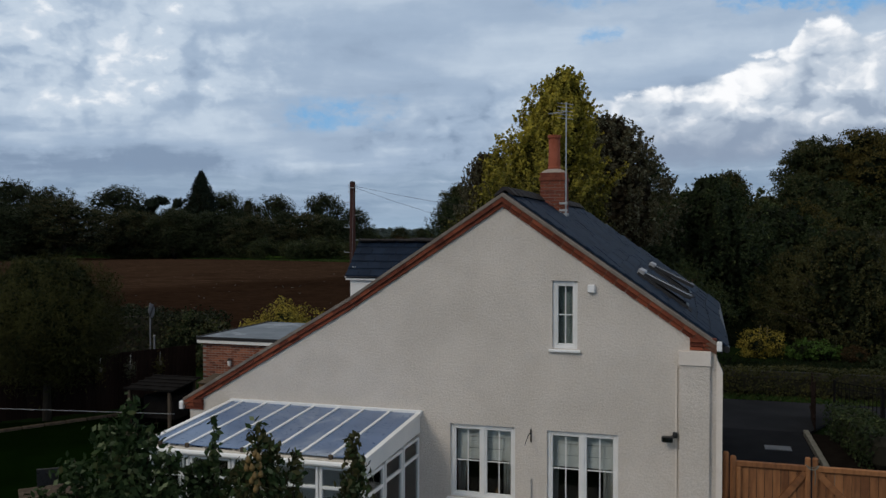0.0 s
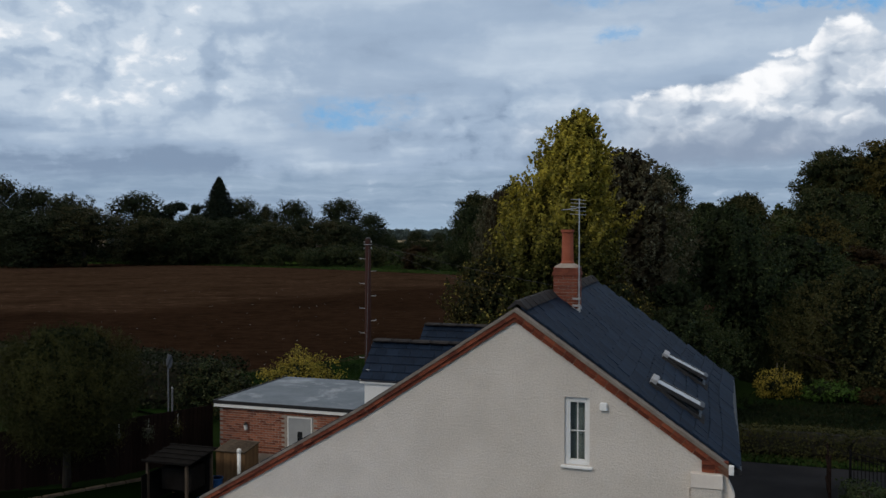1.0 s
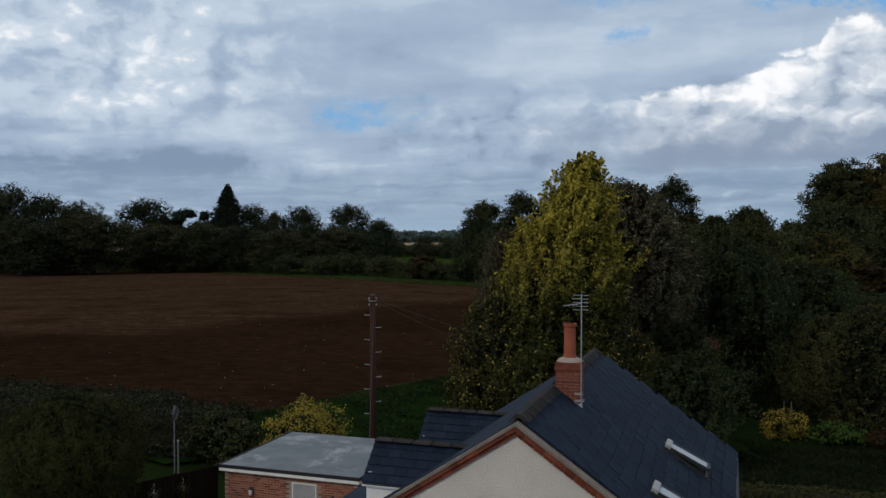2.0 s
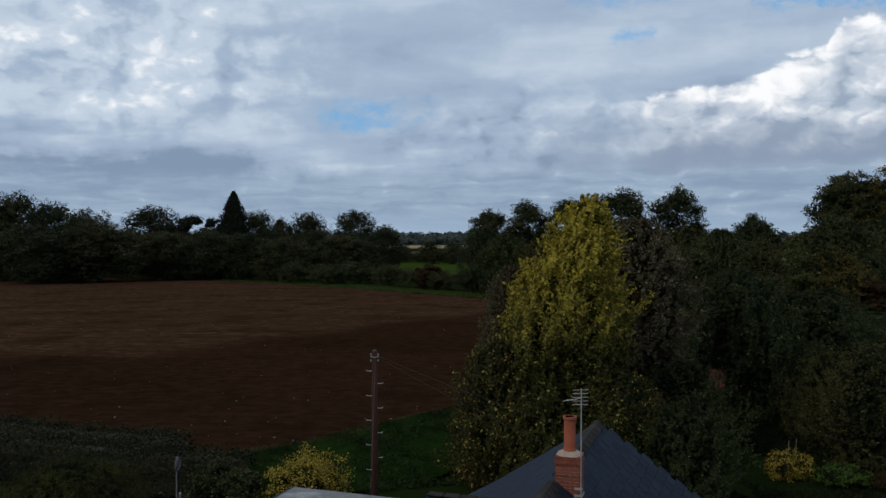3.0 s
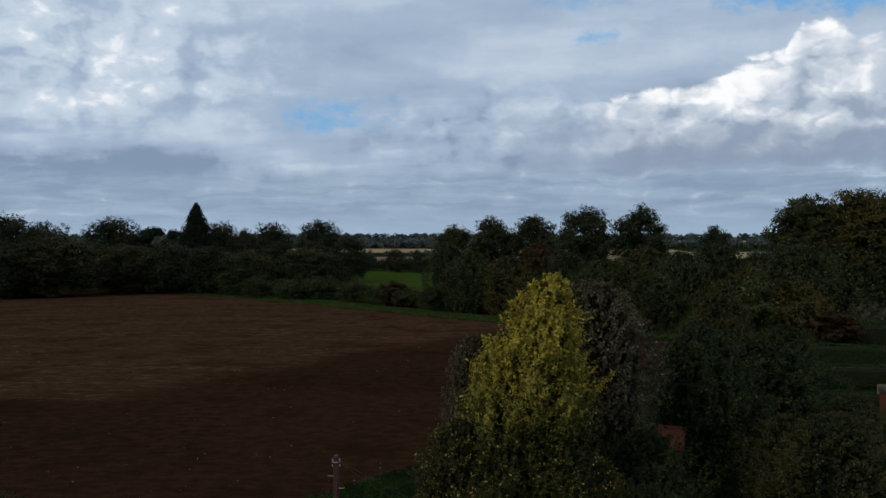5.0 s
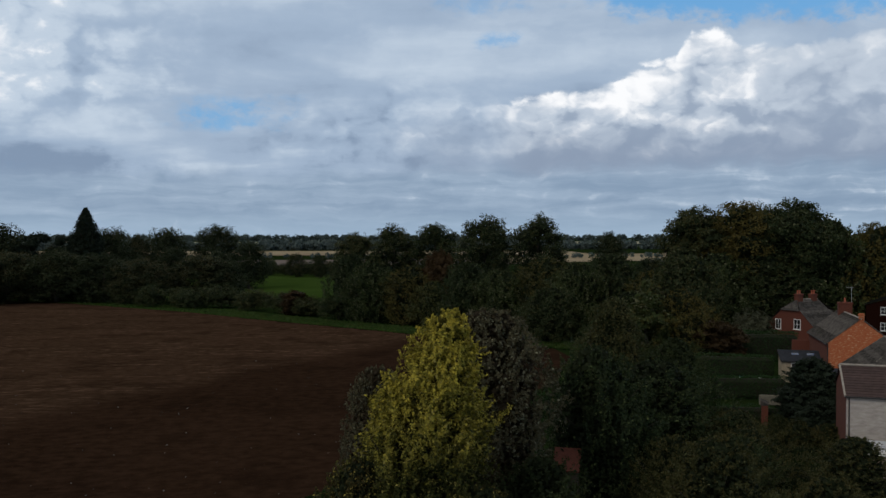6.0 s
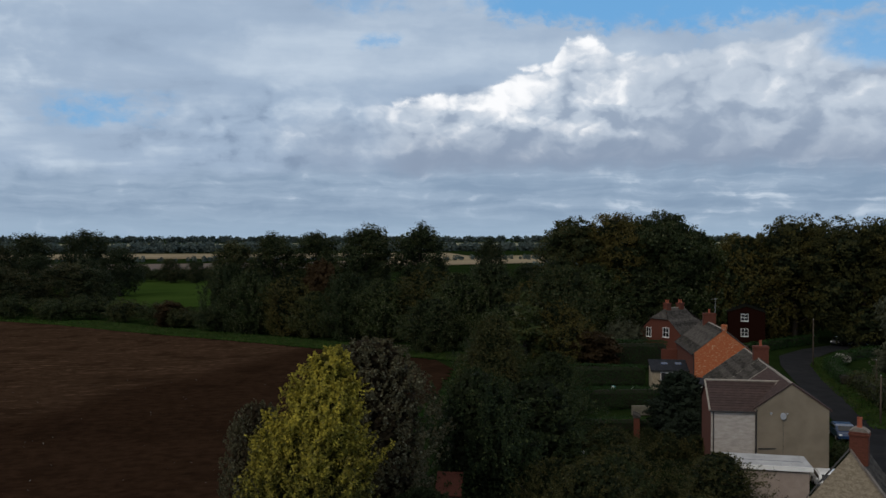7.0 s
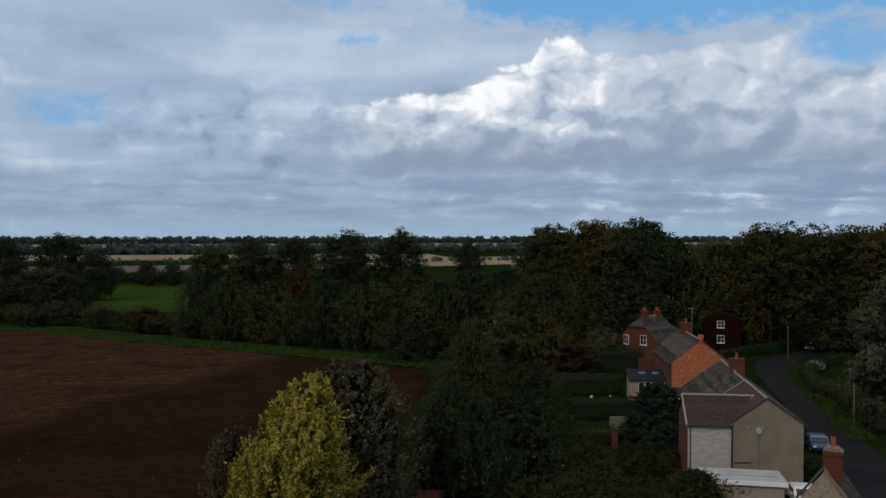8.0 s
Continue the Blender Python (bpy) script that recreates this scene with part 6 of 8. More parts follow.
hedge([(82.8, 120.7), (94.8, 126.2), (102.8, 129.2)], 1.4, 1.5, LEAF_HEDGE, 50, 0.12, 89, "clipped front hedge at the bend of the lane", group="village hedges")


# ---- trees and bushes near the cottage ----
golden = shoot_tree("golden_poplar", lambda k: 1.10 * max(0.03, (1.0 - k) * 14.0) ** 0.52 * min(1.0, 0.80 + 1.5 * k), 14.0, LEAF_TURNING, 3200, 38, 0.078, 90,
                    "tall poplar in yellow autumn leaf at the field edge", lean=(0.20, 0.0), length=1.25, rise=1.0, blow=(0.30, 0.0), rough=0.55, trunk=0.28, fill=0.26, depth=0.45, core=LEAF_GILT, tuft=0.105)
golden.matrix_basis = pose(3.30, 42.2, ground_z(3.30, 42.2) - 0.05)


def set_kind(key, root, h, r):
    proto[key] = (root, h, r, [False])


NEAR_LABEL = "dark green leafy tree in the gardens"
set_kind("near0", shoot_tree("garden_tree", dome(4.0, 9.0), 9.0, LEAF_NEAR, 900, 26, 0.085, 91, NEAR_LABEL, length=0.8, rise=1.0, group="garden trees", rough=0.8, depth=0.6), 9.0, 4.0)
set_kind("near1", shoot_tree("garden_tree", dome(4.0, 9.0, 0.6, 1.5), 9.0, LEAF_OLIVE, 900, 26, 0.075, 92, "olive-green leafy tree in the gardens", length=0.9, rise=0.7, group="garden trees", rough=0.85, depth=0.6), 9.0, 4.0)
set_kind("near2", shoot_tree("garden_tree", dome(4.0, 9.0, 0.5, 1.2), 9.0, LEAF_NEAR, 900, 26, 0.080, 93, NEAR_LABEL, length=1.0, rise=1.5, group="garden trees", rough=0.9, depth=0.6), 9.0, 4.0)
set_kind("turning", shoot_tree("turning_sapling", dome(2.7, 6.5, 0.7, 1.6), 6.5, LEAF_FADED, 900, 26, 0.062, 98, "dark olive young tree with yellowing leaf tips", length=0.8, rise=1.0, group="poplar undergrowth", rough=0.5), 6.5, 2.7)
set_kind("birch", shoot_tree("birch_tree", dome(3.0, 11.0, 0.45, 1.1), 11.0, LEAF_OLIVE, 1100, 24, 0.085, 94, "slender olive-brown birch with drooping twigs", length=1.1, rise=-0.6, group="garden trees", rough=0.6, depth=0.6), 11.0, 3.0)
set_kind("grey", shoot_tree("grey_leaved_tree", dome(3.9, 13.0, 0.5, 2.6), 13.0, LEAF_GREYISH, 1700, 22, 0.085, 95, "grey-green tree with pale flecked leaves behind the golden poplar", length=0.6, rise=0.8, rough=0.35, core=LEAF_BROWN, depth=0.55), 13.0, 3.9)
set_kind("low", shoot_tree("garden_shrub", dome(1.6, 2.2, 0.7, 2.0), 2.2, LEAF_OLIVE, 260, 20, 0.055, 97, "low leafy shrub in the cottage gardens", "bush", length=0.45, rise=0.8, group="garden shrubs", rough=0.5), 2.2, 1.6)
kind_of_tree("pine", "pine_tree", "teardrop", 8, 3.6, LEAF_CONIFER, 22000, 0.13, 96, "dense dark pine beside the cottages", clumps=900, spread=0.012)


def plant_top(key, x, y, top, r, turn=0.0):
    return plant(key, x, y, top - ground_z(x, y), r, turn)


plant_top("grey", 9.8, 52.75, 12.9, 4.4)
plant_top("grey", 2.6, 47.5, 10.2, 2.1, 2.0)
NEAR = [
    ("turning", 1.6, 41.2, 6.6, 2.7), ("turning", 7.3, 40.2, 5.4, 2.4), ("near0", 9.6, 38.0, 4.4, 2.4), ("birch", 26.8, 79.65, 11.2, 3.4), ("near2", 18.4, 58.65, 9.6, 4.4), ("near1", 22, 46.25, 5.9, 3.4), ("near0", 25.3, 64.65, 7.6, 4.6), ("near1", 21.5, 51.5, 4.8, 2.4),
    ("near1", 33.4, 51.15, 4.4, 3.2), ("near0", 36.1, 87.75, 6.4, 3.2), ("near1", 28.8, 56.65, 3.9, 3.0), ("near2", 25.8, 51.65, 4.6, 3.0), ("near0", 30.2, 72.65, 6.4, 3.2), ("near2", 22.3, 71.65, 7.6, 3.4), ("near0", 11.8, 46.65, 5.0, 2.8),
    ("near1", 27.8, 44.65, 3.9, 2.6), ("near0", 33.8, 103.7, 7, 4.0), ("near1", 30.6, 62.0, 4.0, 2.6),
]
for k, (key, x, y, top, r) in enumerate(NEAR):
    plant_top(key, x, y, top, r, k * 1.7)
plant_top("pine", 43.7, 73.65, 6.2, 3.9)
plant_top("pine", 41.8, 68.65, 3.4, 3.0, 1.0)


def bush(name, x, y, h, r, mat, leaves, leaf, seed, label, group=""):
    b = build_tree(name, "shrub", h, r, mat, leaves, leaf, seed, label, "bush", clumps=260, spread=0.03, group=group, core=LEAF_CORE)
    b.matrix_basis = pose(x, y, ground_z(x, y) - 0.03)
    return b


bush("yellow_shrub", -6.6, 35.6, 2.9, 1.7, LEAF_GOLD, 9000, 0.045, 100, "bright yellow autumn shrub by the field edge")
bush("yellow_shrub", 16.8, 44.9, 1.9, 1.35, LEAF_GOLD, 3600, 0.042, 101, "yellow-leaved shrub behind the lane hedge")
bush("green_shrub", 19.0, 44.0, 1.4, 1.5, LEAF_BRIGHT, 4000, 0.06, 102, "bright green low shrub beside the yellow one")
bush("holly_bush", -10.2, 35.6, 2.4, 1.7, LEAF_DARK, 6000, 0.06, 103, "dark glossy bush beside the road sign")
bush("green_shrub", 20.0, 38.0, 1.2, 1.2, LEAF_DARK, 2600, 0.05, 104, "dark green low garden shrub")

# the feathery tree on the lawn
feather = shoot_tree("feathery_tree", lambda k: 2.05 * max(0.0, 1.0 - ((k - 0.66) / 0.36) ** 2) ** 0.5 + 0.03, 4.75, LEAF_FEATHER, 1500, 40, 0.085, 106, "feathery olive-green garden tree on a bare stem",
                     length=0.85, rise=1.1, rough=0.35, foot=0.33, trunk=0.11, slim=0.10, depth=0.6, fill=0.3)
feather.matrix_basis = pose(-11.75, 25.2, 0)


# ---- the village along the lane ----
TAN_RENDER = material("tan_render", (0.140, 0.116, 0.0840), (0.215, 0.180, 0.136), 0.5, 0.95, 0.3, 20, 0.01, stain_or_glint=((0.132, 0.108, 0.0787), 0.7))
PALE_BRICKWORK = material("painted_brickwork", (0.27, 0.24, 0.22), (0.43, 0.395, 0.36), 1.5, 0.95, 0.7, 11, 0.01, stretch=(1, 1, 3), stain_or_glint=((0.282, 0.246, 0.22), 0.6))
ORANGE_BRICK = material("orange_brickwork", (0.27, 0.070, 0.027), (0.41, 0.125, 0.048), 9.0, 0.95, 0.5, 14, 0.01, stretch=(1, 1, 3), stain_or_glint=((0.60, 0.45, 0.30), 0.95), grainy=0.5)
HOUSE_BRICK = material("house_brickwork", (0.066, 0.0205, 0.0132), (0.118, 0.0385, 0.0240), 5.0, 0.95, 0.5, 14, 0.01, stretch=(1, 1, 3))
# brick darkened further to carry the tree shade over the house
SHADED_BRICK = material("shaded_brickwork", (0.0084, 0.0033, 0.0024), (0.0165, 0.006, 0.0042), 5.0, 0.95, 0.5, 14, 0.01, stretch=(1, 1, 3), spec=0.0)
BROWN_TILE = material("brown_tile", (0.03, 0.018, 0.0165), (0.0562, 0.0345, 0.0315), 3, 0.85, 0.3, 20, 0.005, island=0.5)
GREY_TILE = material("grey_tile", (0.020, 0.0185, 0.0175), (0.085, 0.078, 0.072), 2.2, 0.95, 0.6, 9, 0.02, island=0.6, stain_or_glint=((0.028, 0.028, 0.020), 0.6), spec=0.08)
DARK_SLATE = material("dark_slate", (0.011, 0.013, 0.018), (0.026, 0.029, 0.036), 2.0, 0.9, 0.4, 20, 0.01, spec=0.08)
STONE_WALL = material("stone_walling", (0.16, 0.13, 0.09), (0.36, 0.30, 0.22), 3.5, 0.95, 0.9, 9, 0.03, stretch=(1, 1, 1.8))
WHITE_ROOF = material("white_roof_sheet", (0.289, 0.297, 0.315), (0.425, 0.433, 0.451), 0.8, 0.6, 0.2, 20, stain_or_glint=((0.187, 0.196, 0.212), 0.6))
CAR_BLUE = material("blue_car_paint", (0.010, 0.030, 0.085), (0.013, 0.036, 0.10), 2, 0.3, 0.0, coat=0.5, spec=0.5)
CAR_WHITE = material("white_car_paint", (0.62, 0.63, 0.64), (0.70, 0.71, 0.72), 2, 0.3, 0.0, coat=0.5, spec=0.5)
CAR_BLACK = material("black_car_paint", (0.012, 0.013, 0.015), (0.016, 0.017, 0.02), 2, 0.3, 0.0, coat=0.5, spec=0.5)
CAR_GLASS = material("car_glass", (0.012, 0.014, 0.016), (0.02, 0.022, 0.025), 2, 0.15, 0.0, spec=0.6)
TYRE = material("tyre", (0.012, 0.012, 0.012), (0.022, 0.022, 0.022), 10, 0.9, 0.2)


POINTING = material("roof_pointing", (0.17, 0.150, 0.13), (0.30, 0.27, 0.235), 3, 0.95, 0.4, 30)


def quad_grid(parent, name, mat, p00, p10, p11, p01, rows, wave=0.0, pitch=0.34, thick=0.06, label=""):
    """A roof slope of lapped courses with rolls running down it; p00-p10 is the eave, p01-p11 the ridge."""
    a, b, c, d = (Vector(p) for p in (p00, p10, p11, p01))
    n = ((b - a).cross(d - a)).normalized()
    if n.z < 0:
        n = -n
    cols = max(2, int((b - a).length / pitch) * (4 if wave else 1))
    bm = bmesh.new()
    for r in range(rows):
        v0, v1 = r / rows, (r + 1) / rows
        line0, line1 = [], []
        for k in range(cols + 1):
            u = k / cols
            roll = wave * abs(math.sin(math.pi * k / 4)) if wave else 0.0
            lo = a.lerp(b, u).lerp(d.lerp(c, u), v0)
            hi = a.lerp(b, u).lerp(d.lerp(c, u), v1)
            line0.append(bm.verts.new(lo + n * (thick + roll)))
            line1.append(bm.verts.new(hi + n * (thick * 0.55 + roll)))
        low = [bm.verts.new(v.co - n * thick * 0.5) for v in line0]
        for k in range(cols):
            bm.faces.new((line0[k], line0[k + 1], line1[k + 1], line1[k]))
            bm.faces.new((low[k], low[k + 1], line0[k + 1], line0[k]))
    bmesh.ops.recalc_face_normals(bm, faces=bm.faces)
    return tagged(part(name, bm, mat, parent, label), kind="stuff")


def gable_end(parent, x0, xr, x1, y0, y1, eave0, ridge, eave1, mat, name="gable_wall"):
    return part(name, prism([(x0, 0), (x1, 0), (x1, eave1), (xr, ridge), (x0, eave0)], y0, y1), mat, parent)


def pane_window(parent, w, h, at, bars=(1, 1), name="window"):
    """A white framed window set on a wall; its front looks along -y."""
    root = new(name)
    root.parent = parent
    root.matrix_basis = at
    f = 0.06
    part("frame", boxes((-w / 2, -w / 2 + f, -0.05, 0.03, 0, h), (w / 2 - f, w / 2, -0.05, 0.03, 0, h), (-w / 2 + f, w / 2 - f, -0.05, 0.03, 0, f), (-w / 2 + f, w / 2 - f, -0.05, 0.03, h - f, h)), WHITE_PAINT, root)
    for k in range(1, bars[0] + 1):
        x = -w / 2 + w * k / (bars[0] + 1)
        part("mullion", boxes((x - 0.025, x + 0.025, -0.045, 0.02, f, h - f)), WHITE_PAINT, root)
    for k in range(1, bars[1] + 1):
        z = h * k / (bars[1] + 1)
        part("glazing_bar", boxes((-w / 2 + f, w / 2 - f, -0.04, 0.018, z - 0.02, z + 0.02)), WHITE_PAINT, root)
    part("pane", boxes((-w / 2 + f, w / 2 - f, -0.01, 0.01, f, h - f)), CAR_GLASS, root)
    part("sill", boxes((-w / 2 - 0.05, w / 2 + 0.05, -0.10, 0.02, -0.07, 0.0)), WHITE_PAINT, root)
    return root


def stack(parent, x, y, z0, z1, w, d, mat, pots=1):
    c = part("chimney", boxes((x - w / 2, x + w / 2, y - d / 2, y + d / 2, z0, z1 - 0.25), (x - w / 2 - 0.06, x + w / 2 + 0.06, y - d / 2 - 0.06, y + d / 2 + 0.06, z1 - 0.25, z1 - 0.1), (x - w / 2 - 0.02, x + w / 2 + 0.02, y - d / 2 - 0.02, y + d / 2 + 0.02, z1 - 0.1, z1), bevel=0.02), mat, parent, "brick chimney stack")
    for k in range(pots):
        px = x + (k - (pots - 1) / 2) * 0.4
        part("pot", lathe([(0.13, 0), (0.12, 0.45), (0.14, 0.47), (0.14, 0.52), (0.09, 0.52), (0.09, 0.2)], 10), CHIMNEY_POT, c, at=pose(px, y, z1 - 0.02))
    return c


ROOFLIGHT = material("rooflight_glass", (0.015, 0.035, 0.085), (0.025, 0.05, 0.11), 2, 0.2, 0.0, spec=0.5)
VILLAGE = pose(44, 57.45, 0, 0, 0, -24.5)
# end cottage with tan rendered gable and rear wing
end = thing("end_cottage", VILLAGE, "tan rendered end cottage with brown tiled rear wing", "house", "village cottages")
gable_end(end, -2.74, -0.1, 2.66, 0.0, 0.3, 5.62, 7.46, 5.62, TAN_RENDER)
part("side_wall", boxes((2.38, 2.66, 0.3, 8.6, 0, 5.55)), HOUSE_BRICK, end)
part("side_wall", boxes((-2.74, -2.46, 0.3, 8.6, 0, 5.55)), HOUSE_BRICK, end)
gable_end(end, -2.74, -0.1, 2.66, 8.3, 8.6, 5.62, 7.40, 5.62, HOUSE_BRICK, "party_wall")
quad_grid(end, "roof_slope", BROWN_TILE, (-2.9, -0.05, 5.50), (-2.9, 8.6, 5.50), (-0.1, 8.6, 7.48), (-0.1, -0.05, 7.48), 11, 0.05, 0.36)
quad_grid(end, "roof_slope", BROWN_TILE, (2.82, -0.05, 5.50), (2.82, 8.6, 5.50), (-0.1, 8.6, 7.48), (-0.1, -0.05, 7.48), 11, 0.05, 0.36)
part("ridge", tube([(-0.1, -0.05, 7.54), (-0.1, 8.6, 7.54)], [0.10, 0.10], 8), POINTING, end, "pale mortared ridge")
for y, mat in ((-0.02, BROWN_TILE), (8.6, POINTING)):
    part("verge", prism([(-0.1, 7.62), (2.86, 5.56), (2.86, 5.44), (-0.1, 7.50)], y - 0.08, y + 0.08), mat, end)
    part("verge", prism([(-0.1, 7.62), (-2.94, 5.56), (-2.94, 5.44), (-0.1, 7.50)], y - 0.08, y + 0.08), mat, end)
part("wing_wall", boxes((-6.16, -2.74, 0.02, 0.3, 0, 5.30)), PALE_BRICKWORK, end, "pale painted brick wall of the wing")
part("wing_wall", prism([(0.3, 0), (5.8, 0), (5.8, 5.3), (2.9, 7.1), (0.3, 5.4)], 0, 0.28), HOUSE_BRICK, end, "red brick gable of the wing", at=pose(-5.88, 0, 0, 0, 0, 90))
part("wing_wall", boxes((-6.16, -2.74, 5.5, 5.8, 0, 5.30)), HOUSE_BRICK, end)
quad_grid(end, "wing_roof", BROWN_TILE, (-6.3, -0.15, 5.24), (-2.75, -0.15, 5.24), (-0.45, 2.9, 7.13), (-6.3, 2.9, 7.13), 12, 0.0, 0.3)
quad_grid(end, "wing_roof", BROWN_TILE, (-6.3, 5.95, 5.24), (-2.75, 5.95, 5.24), (-0.45, 2.9, 7.13), (-6.3, 2.9, 7.13), 12, 0.0, 0.3)
part("wing_ridge", tube([(-6.3, 2.9, 7.20), (-0.45, 2.9, 7.20)], [0.10, 0.10], 8), POINTING, end, "pale mortared ridge")
part("valley", tube([(-0.5, 2.85, 7.22), (-2.85, -0.12, 5.36)], [0.09, 0.09], 6), POINTING, end, "pale mortared valley")
part("wing_verge", prism([(-0.15, 5.22), (2.9, 7.14), (2.9, 7.26), (-0.15, 5.34)], -0.07, 0.07), POINTING, end, at=pose(-6.3, 0, 0, 0, 0, 90))
part("gutter", tube([(-6.3, -0.22, 5.20), (-2.8, -0.22, 5.20)], [0.06, 0.06], 6), BLACK_TRIM, end)
part("downpipe", tube([(-2.78, -0.08, 5.5), (-2.78, -0.08, 0)], [0.065, 0.065], 6), BLACK_TRIM, end)
part("downpipe", tube([(-6.0, -0.06, 5.1), (-6.0, -0.06, 0)], [0.045, 0.045], 6), BLACK_TRIM, end)
part("waste_pipe", tube([(-2.6, -0.08, 2.35), (-1.3, -0.08, 2.42)], [0.04, 0.04], 6), BLACK_TRIM, end)
part("cable", tube([(-0.75, -0.01, 4.9), (-0.72, -0.01, 3.0), (-0.75, -0.01, 0.9)], [0.012, 0.012, 0.012], 5), BLACK_TRIM, end)
dish = thing("satellite_dish", VILLAGE @ pose(-0.8, -0.05, 5.0), "grey satellite dish on the tan gable", "satellite dish")
part("dish", lathe([(0.02, 0), (0.16, 0.02), (0.26, 0.07), (0.27, 0.09), (0.15, 0.05), (0.02, 0.03)], 14), LEAD, dish, at=pose(0, -0.10, 0, 80, 0, 20))
part("arm", tube([(0, 0, 0), (0, -0.12, 0)], [0.02, 0.02], 6), ALUMINIUM, dish)
part("horn", tube([(0, -0.12, -0.2), (0.1, -0.42, -0.05)], [0.012, 0.025], 6), ALUMINIUM, dish)
for x in (-1.65, -0.45):
    lamp = thing("wall_lamp", VILLAGE @ pose(x, -0.02, 5.2), "small grey floodlight under the gable", "floodlight", "gable floodlights")
    part("head", boxes((-0.09, 0.09, -0.12, 0.0, -0.04, 0.05), bevel=0.02), LEAD, lamp)
    part("arm", boxes((-0.03, 0.03, -0.02, 0.02, -0.12, -0.06)), WHITE_PLASTIC, lamp)

# the lower cottages of the row
mid = thing("row_cottage", VILLAGE @ pose(-0.1, 8.6, 0), "low brick row cottages with ribbed grey tile roofs", "house", "village cottages")
for y0, y1, rz, half, eave in ((0.09, 4.4, 7.42, 3.1, 5.2), (4.4, 12.0, 7.50, 3.9, 4.60)):
    part("side_wall", boxes((-half, -half + 0.28, y0, y1, 0, eave)), HOUSE_BRICK, mid)
    part("side_wall", boxes((half - 0.28, half, y0, y1, 0, eave)), HOUSE_BRICK, mid)
    gable_end(mid, -half, 0, half, y1 - 0.28, y1, eave, rz - 0.1, eave, HOUSE_BRICK)
    for s in (-1, 1):
        quad_grid(mid, "roof_slope", GREY_TILE, (s * (half + 0.15), y0, eave - 0.1), (s * (half + 0.15), y1 + 0.05, eave - 0.1), (0, y1 + 0.05, rz), (0, y0, rz), 9, 0.13, 0.44)
        part("verge", prism([(0, rz + 0.16), (s * (half + 0.2), eave + 0.02), (s * (half + 0.2), eave - 0.1), (0, rz + 0.04)], y1 - 0.06, y1 + 0.09), POINTING, mid, "pale mortared verge")
    part("ridge", tube([(0, y0, rz + 0.08), (0, y1, rz + 0.08)], [0.09, 0.09], 8), POINTING, mid)
stack(mid, 0.25, 5.2, 6.2, 8.75, 1.35, 0.7, HOUSE_BRICK, 1)
outhouse_low = thing("low_outhouse", VILLAGE @ pose(-5.3, 26.9, 0), "small pale rendered outhouse with dark slate roof", "outbuilding")
part("wall", boxes((0, 2.8, 0, 4.2, 0, 2.35)), PALE_BRICKWORK, outhouse_low)
part("roof", prism([(-0.15, 2.36), (4.35, 2.66), (4.35, 2.78), (-0.15, 2.48)], -2.95, 0.15), DARK_SLATE, outhouse_low, at=pose(0, 0, 0, 0, 0, 90))
part("fascia", boxes((-0.14, 2.94, -0.19, -0.152, 2.28, 2.47)), WHITE_PAINT, outhouse_low)

# orange brick house
orange = thing("brick_cottage", pose(58.7, 88.65, 0, 0, 0, -20.5), "orange brick cottage with flecked gable and dark tiled roof", "house", "village cottages")
gable_end(orange, -3.95, -0.53, 2.95, 0, 0.3, 5.17, 7.88, 5.17, ORANGE_BRICK)
part("side_wall", boxes((-3.95, -3.67, 0.3, 12, 0, 5.10)), HOUSE_BRICK, orange)
part("side_wall", boxes((2.67, 2.95, 0.3, 12, 0, 5.10)), HOUSE_BRICK, orange)
gable_end(orange, -3.95, -0.53, 2.95, 11.7, 12.0, 5.17, 7.84, 5.17, HOUSE_BRICK)
for s in (-4.12, 3.12):
    quad_grid(orange, "roof_slope", GREY_TILE, (s, -0.05, 5.02), (s, 12.05, 5.02), (-0.53, 12.05, 7.92), (-0.53, -0.05, 7.92), 10, 0.10, 0.42)
part("ridge", tube([(-0.53, 0, 7.99), (-0.53, 12, 7.99)], [0.10, 0.10], 8), POINTING, orange)
stack(orange, -0.45, 0.25, 7.4, 8.55, 0.5, 0.5, ORANGE_BRICK, 0)
stack(orange, -0.4, 8.9, 7.0, 9.15, 1.55, 0.7, HOUSE_BRICK, 1)
part("aerial_mast", tube([(0.4, 9.2, 8.6), (0.4, 9.2, 11.0)], [0.025, 0.025], 5), ALUMINIUM, orange)
part("aerial_boom", tube([(-0.2, 9.2, 10.9), (0.7, 9.2, 10.95)], [0.02, 0.02], 5), ALUMINIUM, orange)
part("downpipe", tube([(-3.98, -0.06, 5.1), (-3.98, -0.06, 0)], [0.06, 0.06], 6), BLACK_TRIM, orange)
part("gutter", tube([(-4.15, -0.05, 5.02), (-4.15, 12.0, 5.02)], [0.07, 0.07], 6), BLACK_TRIM, orange)
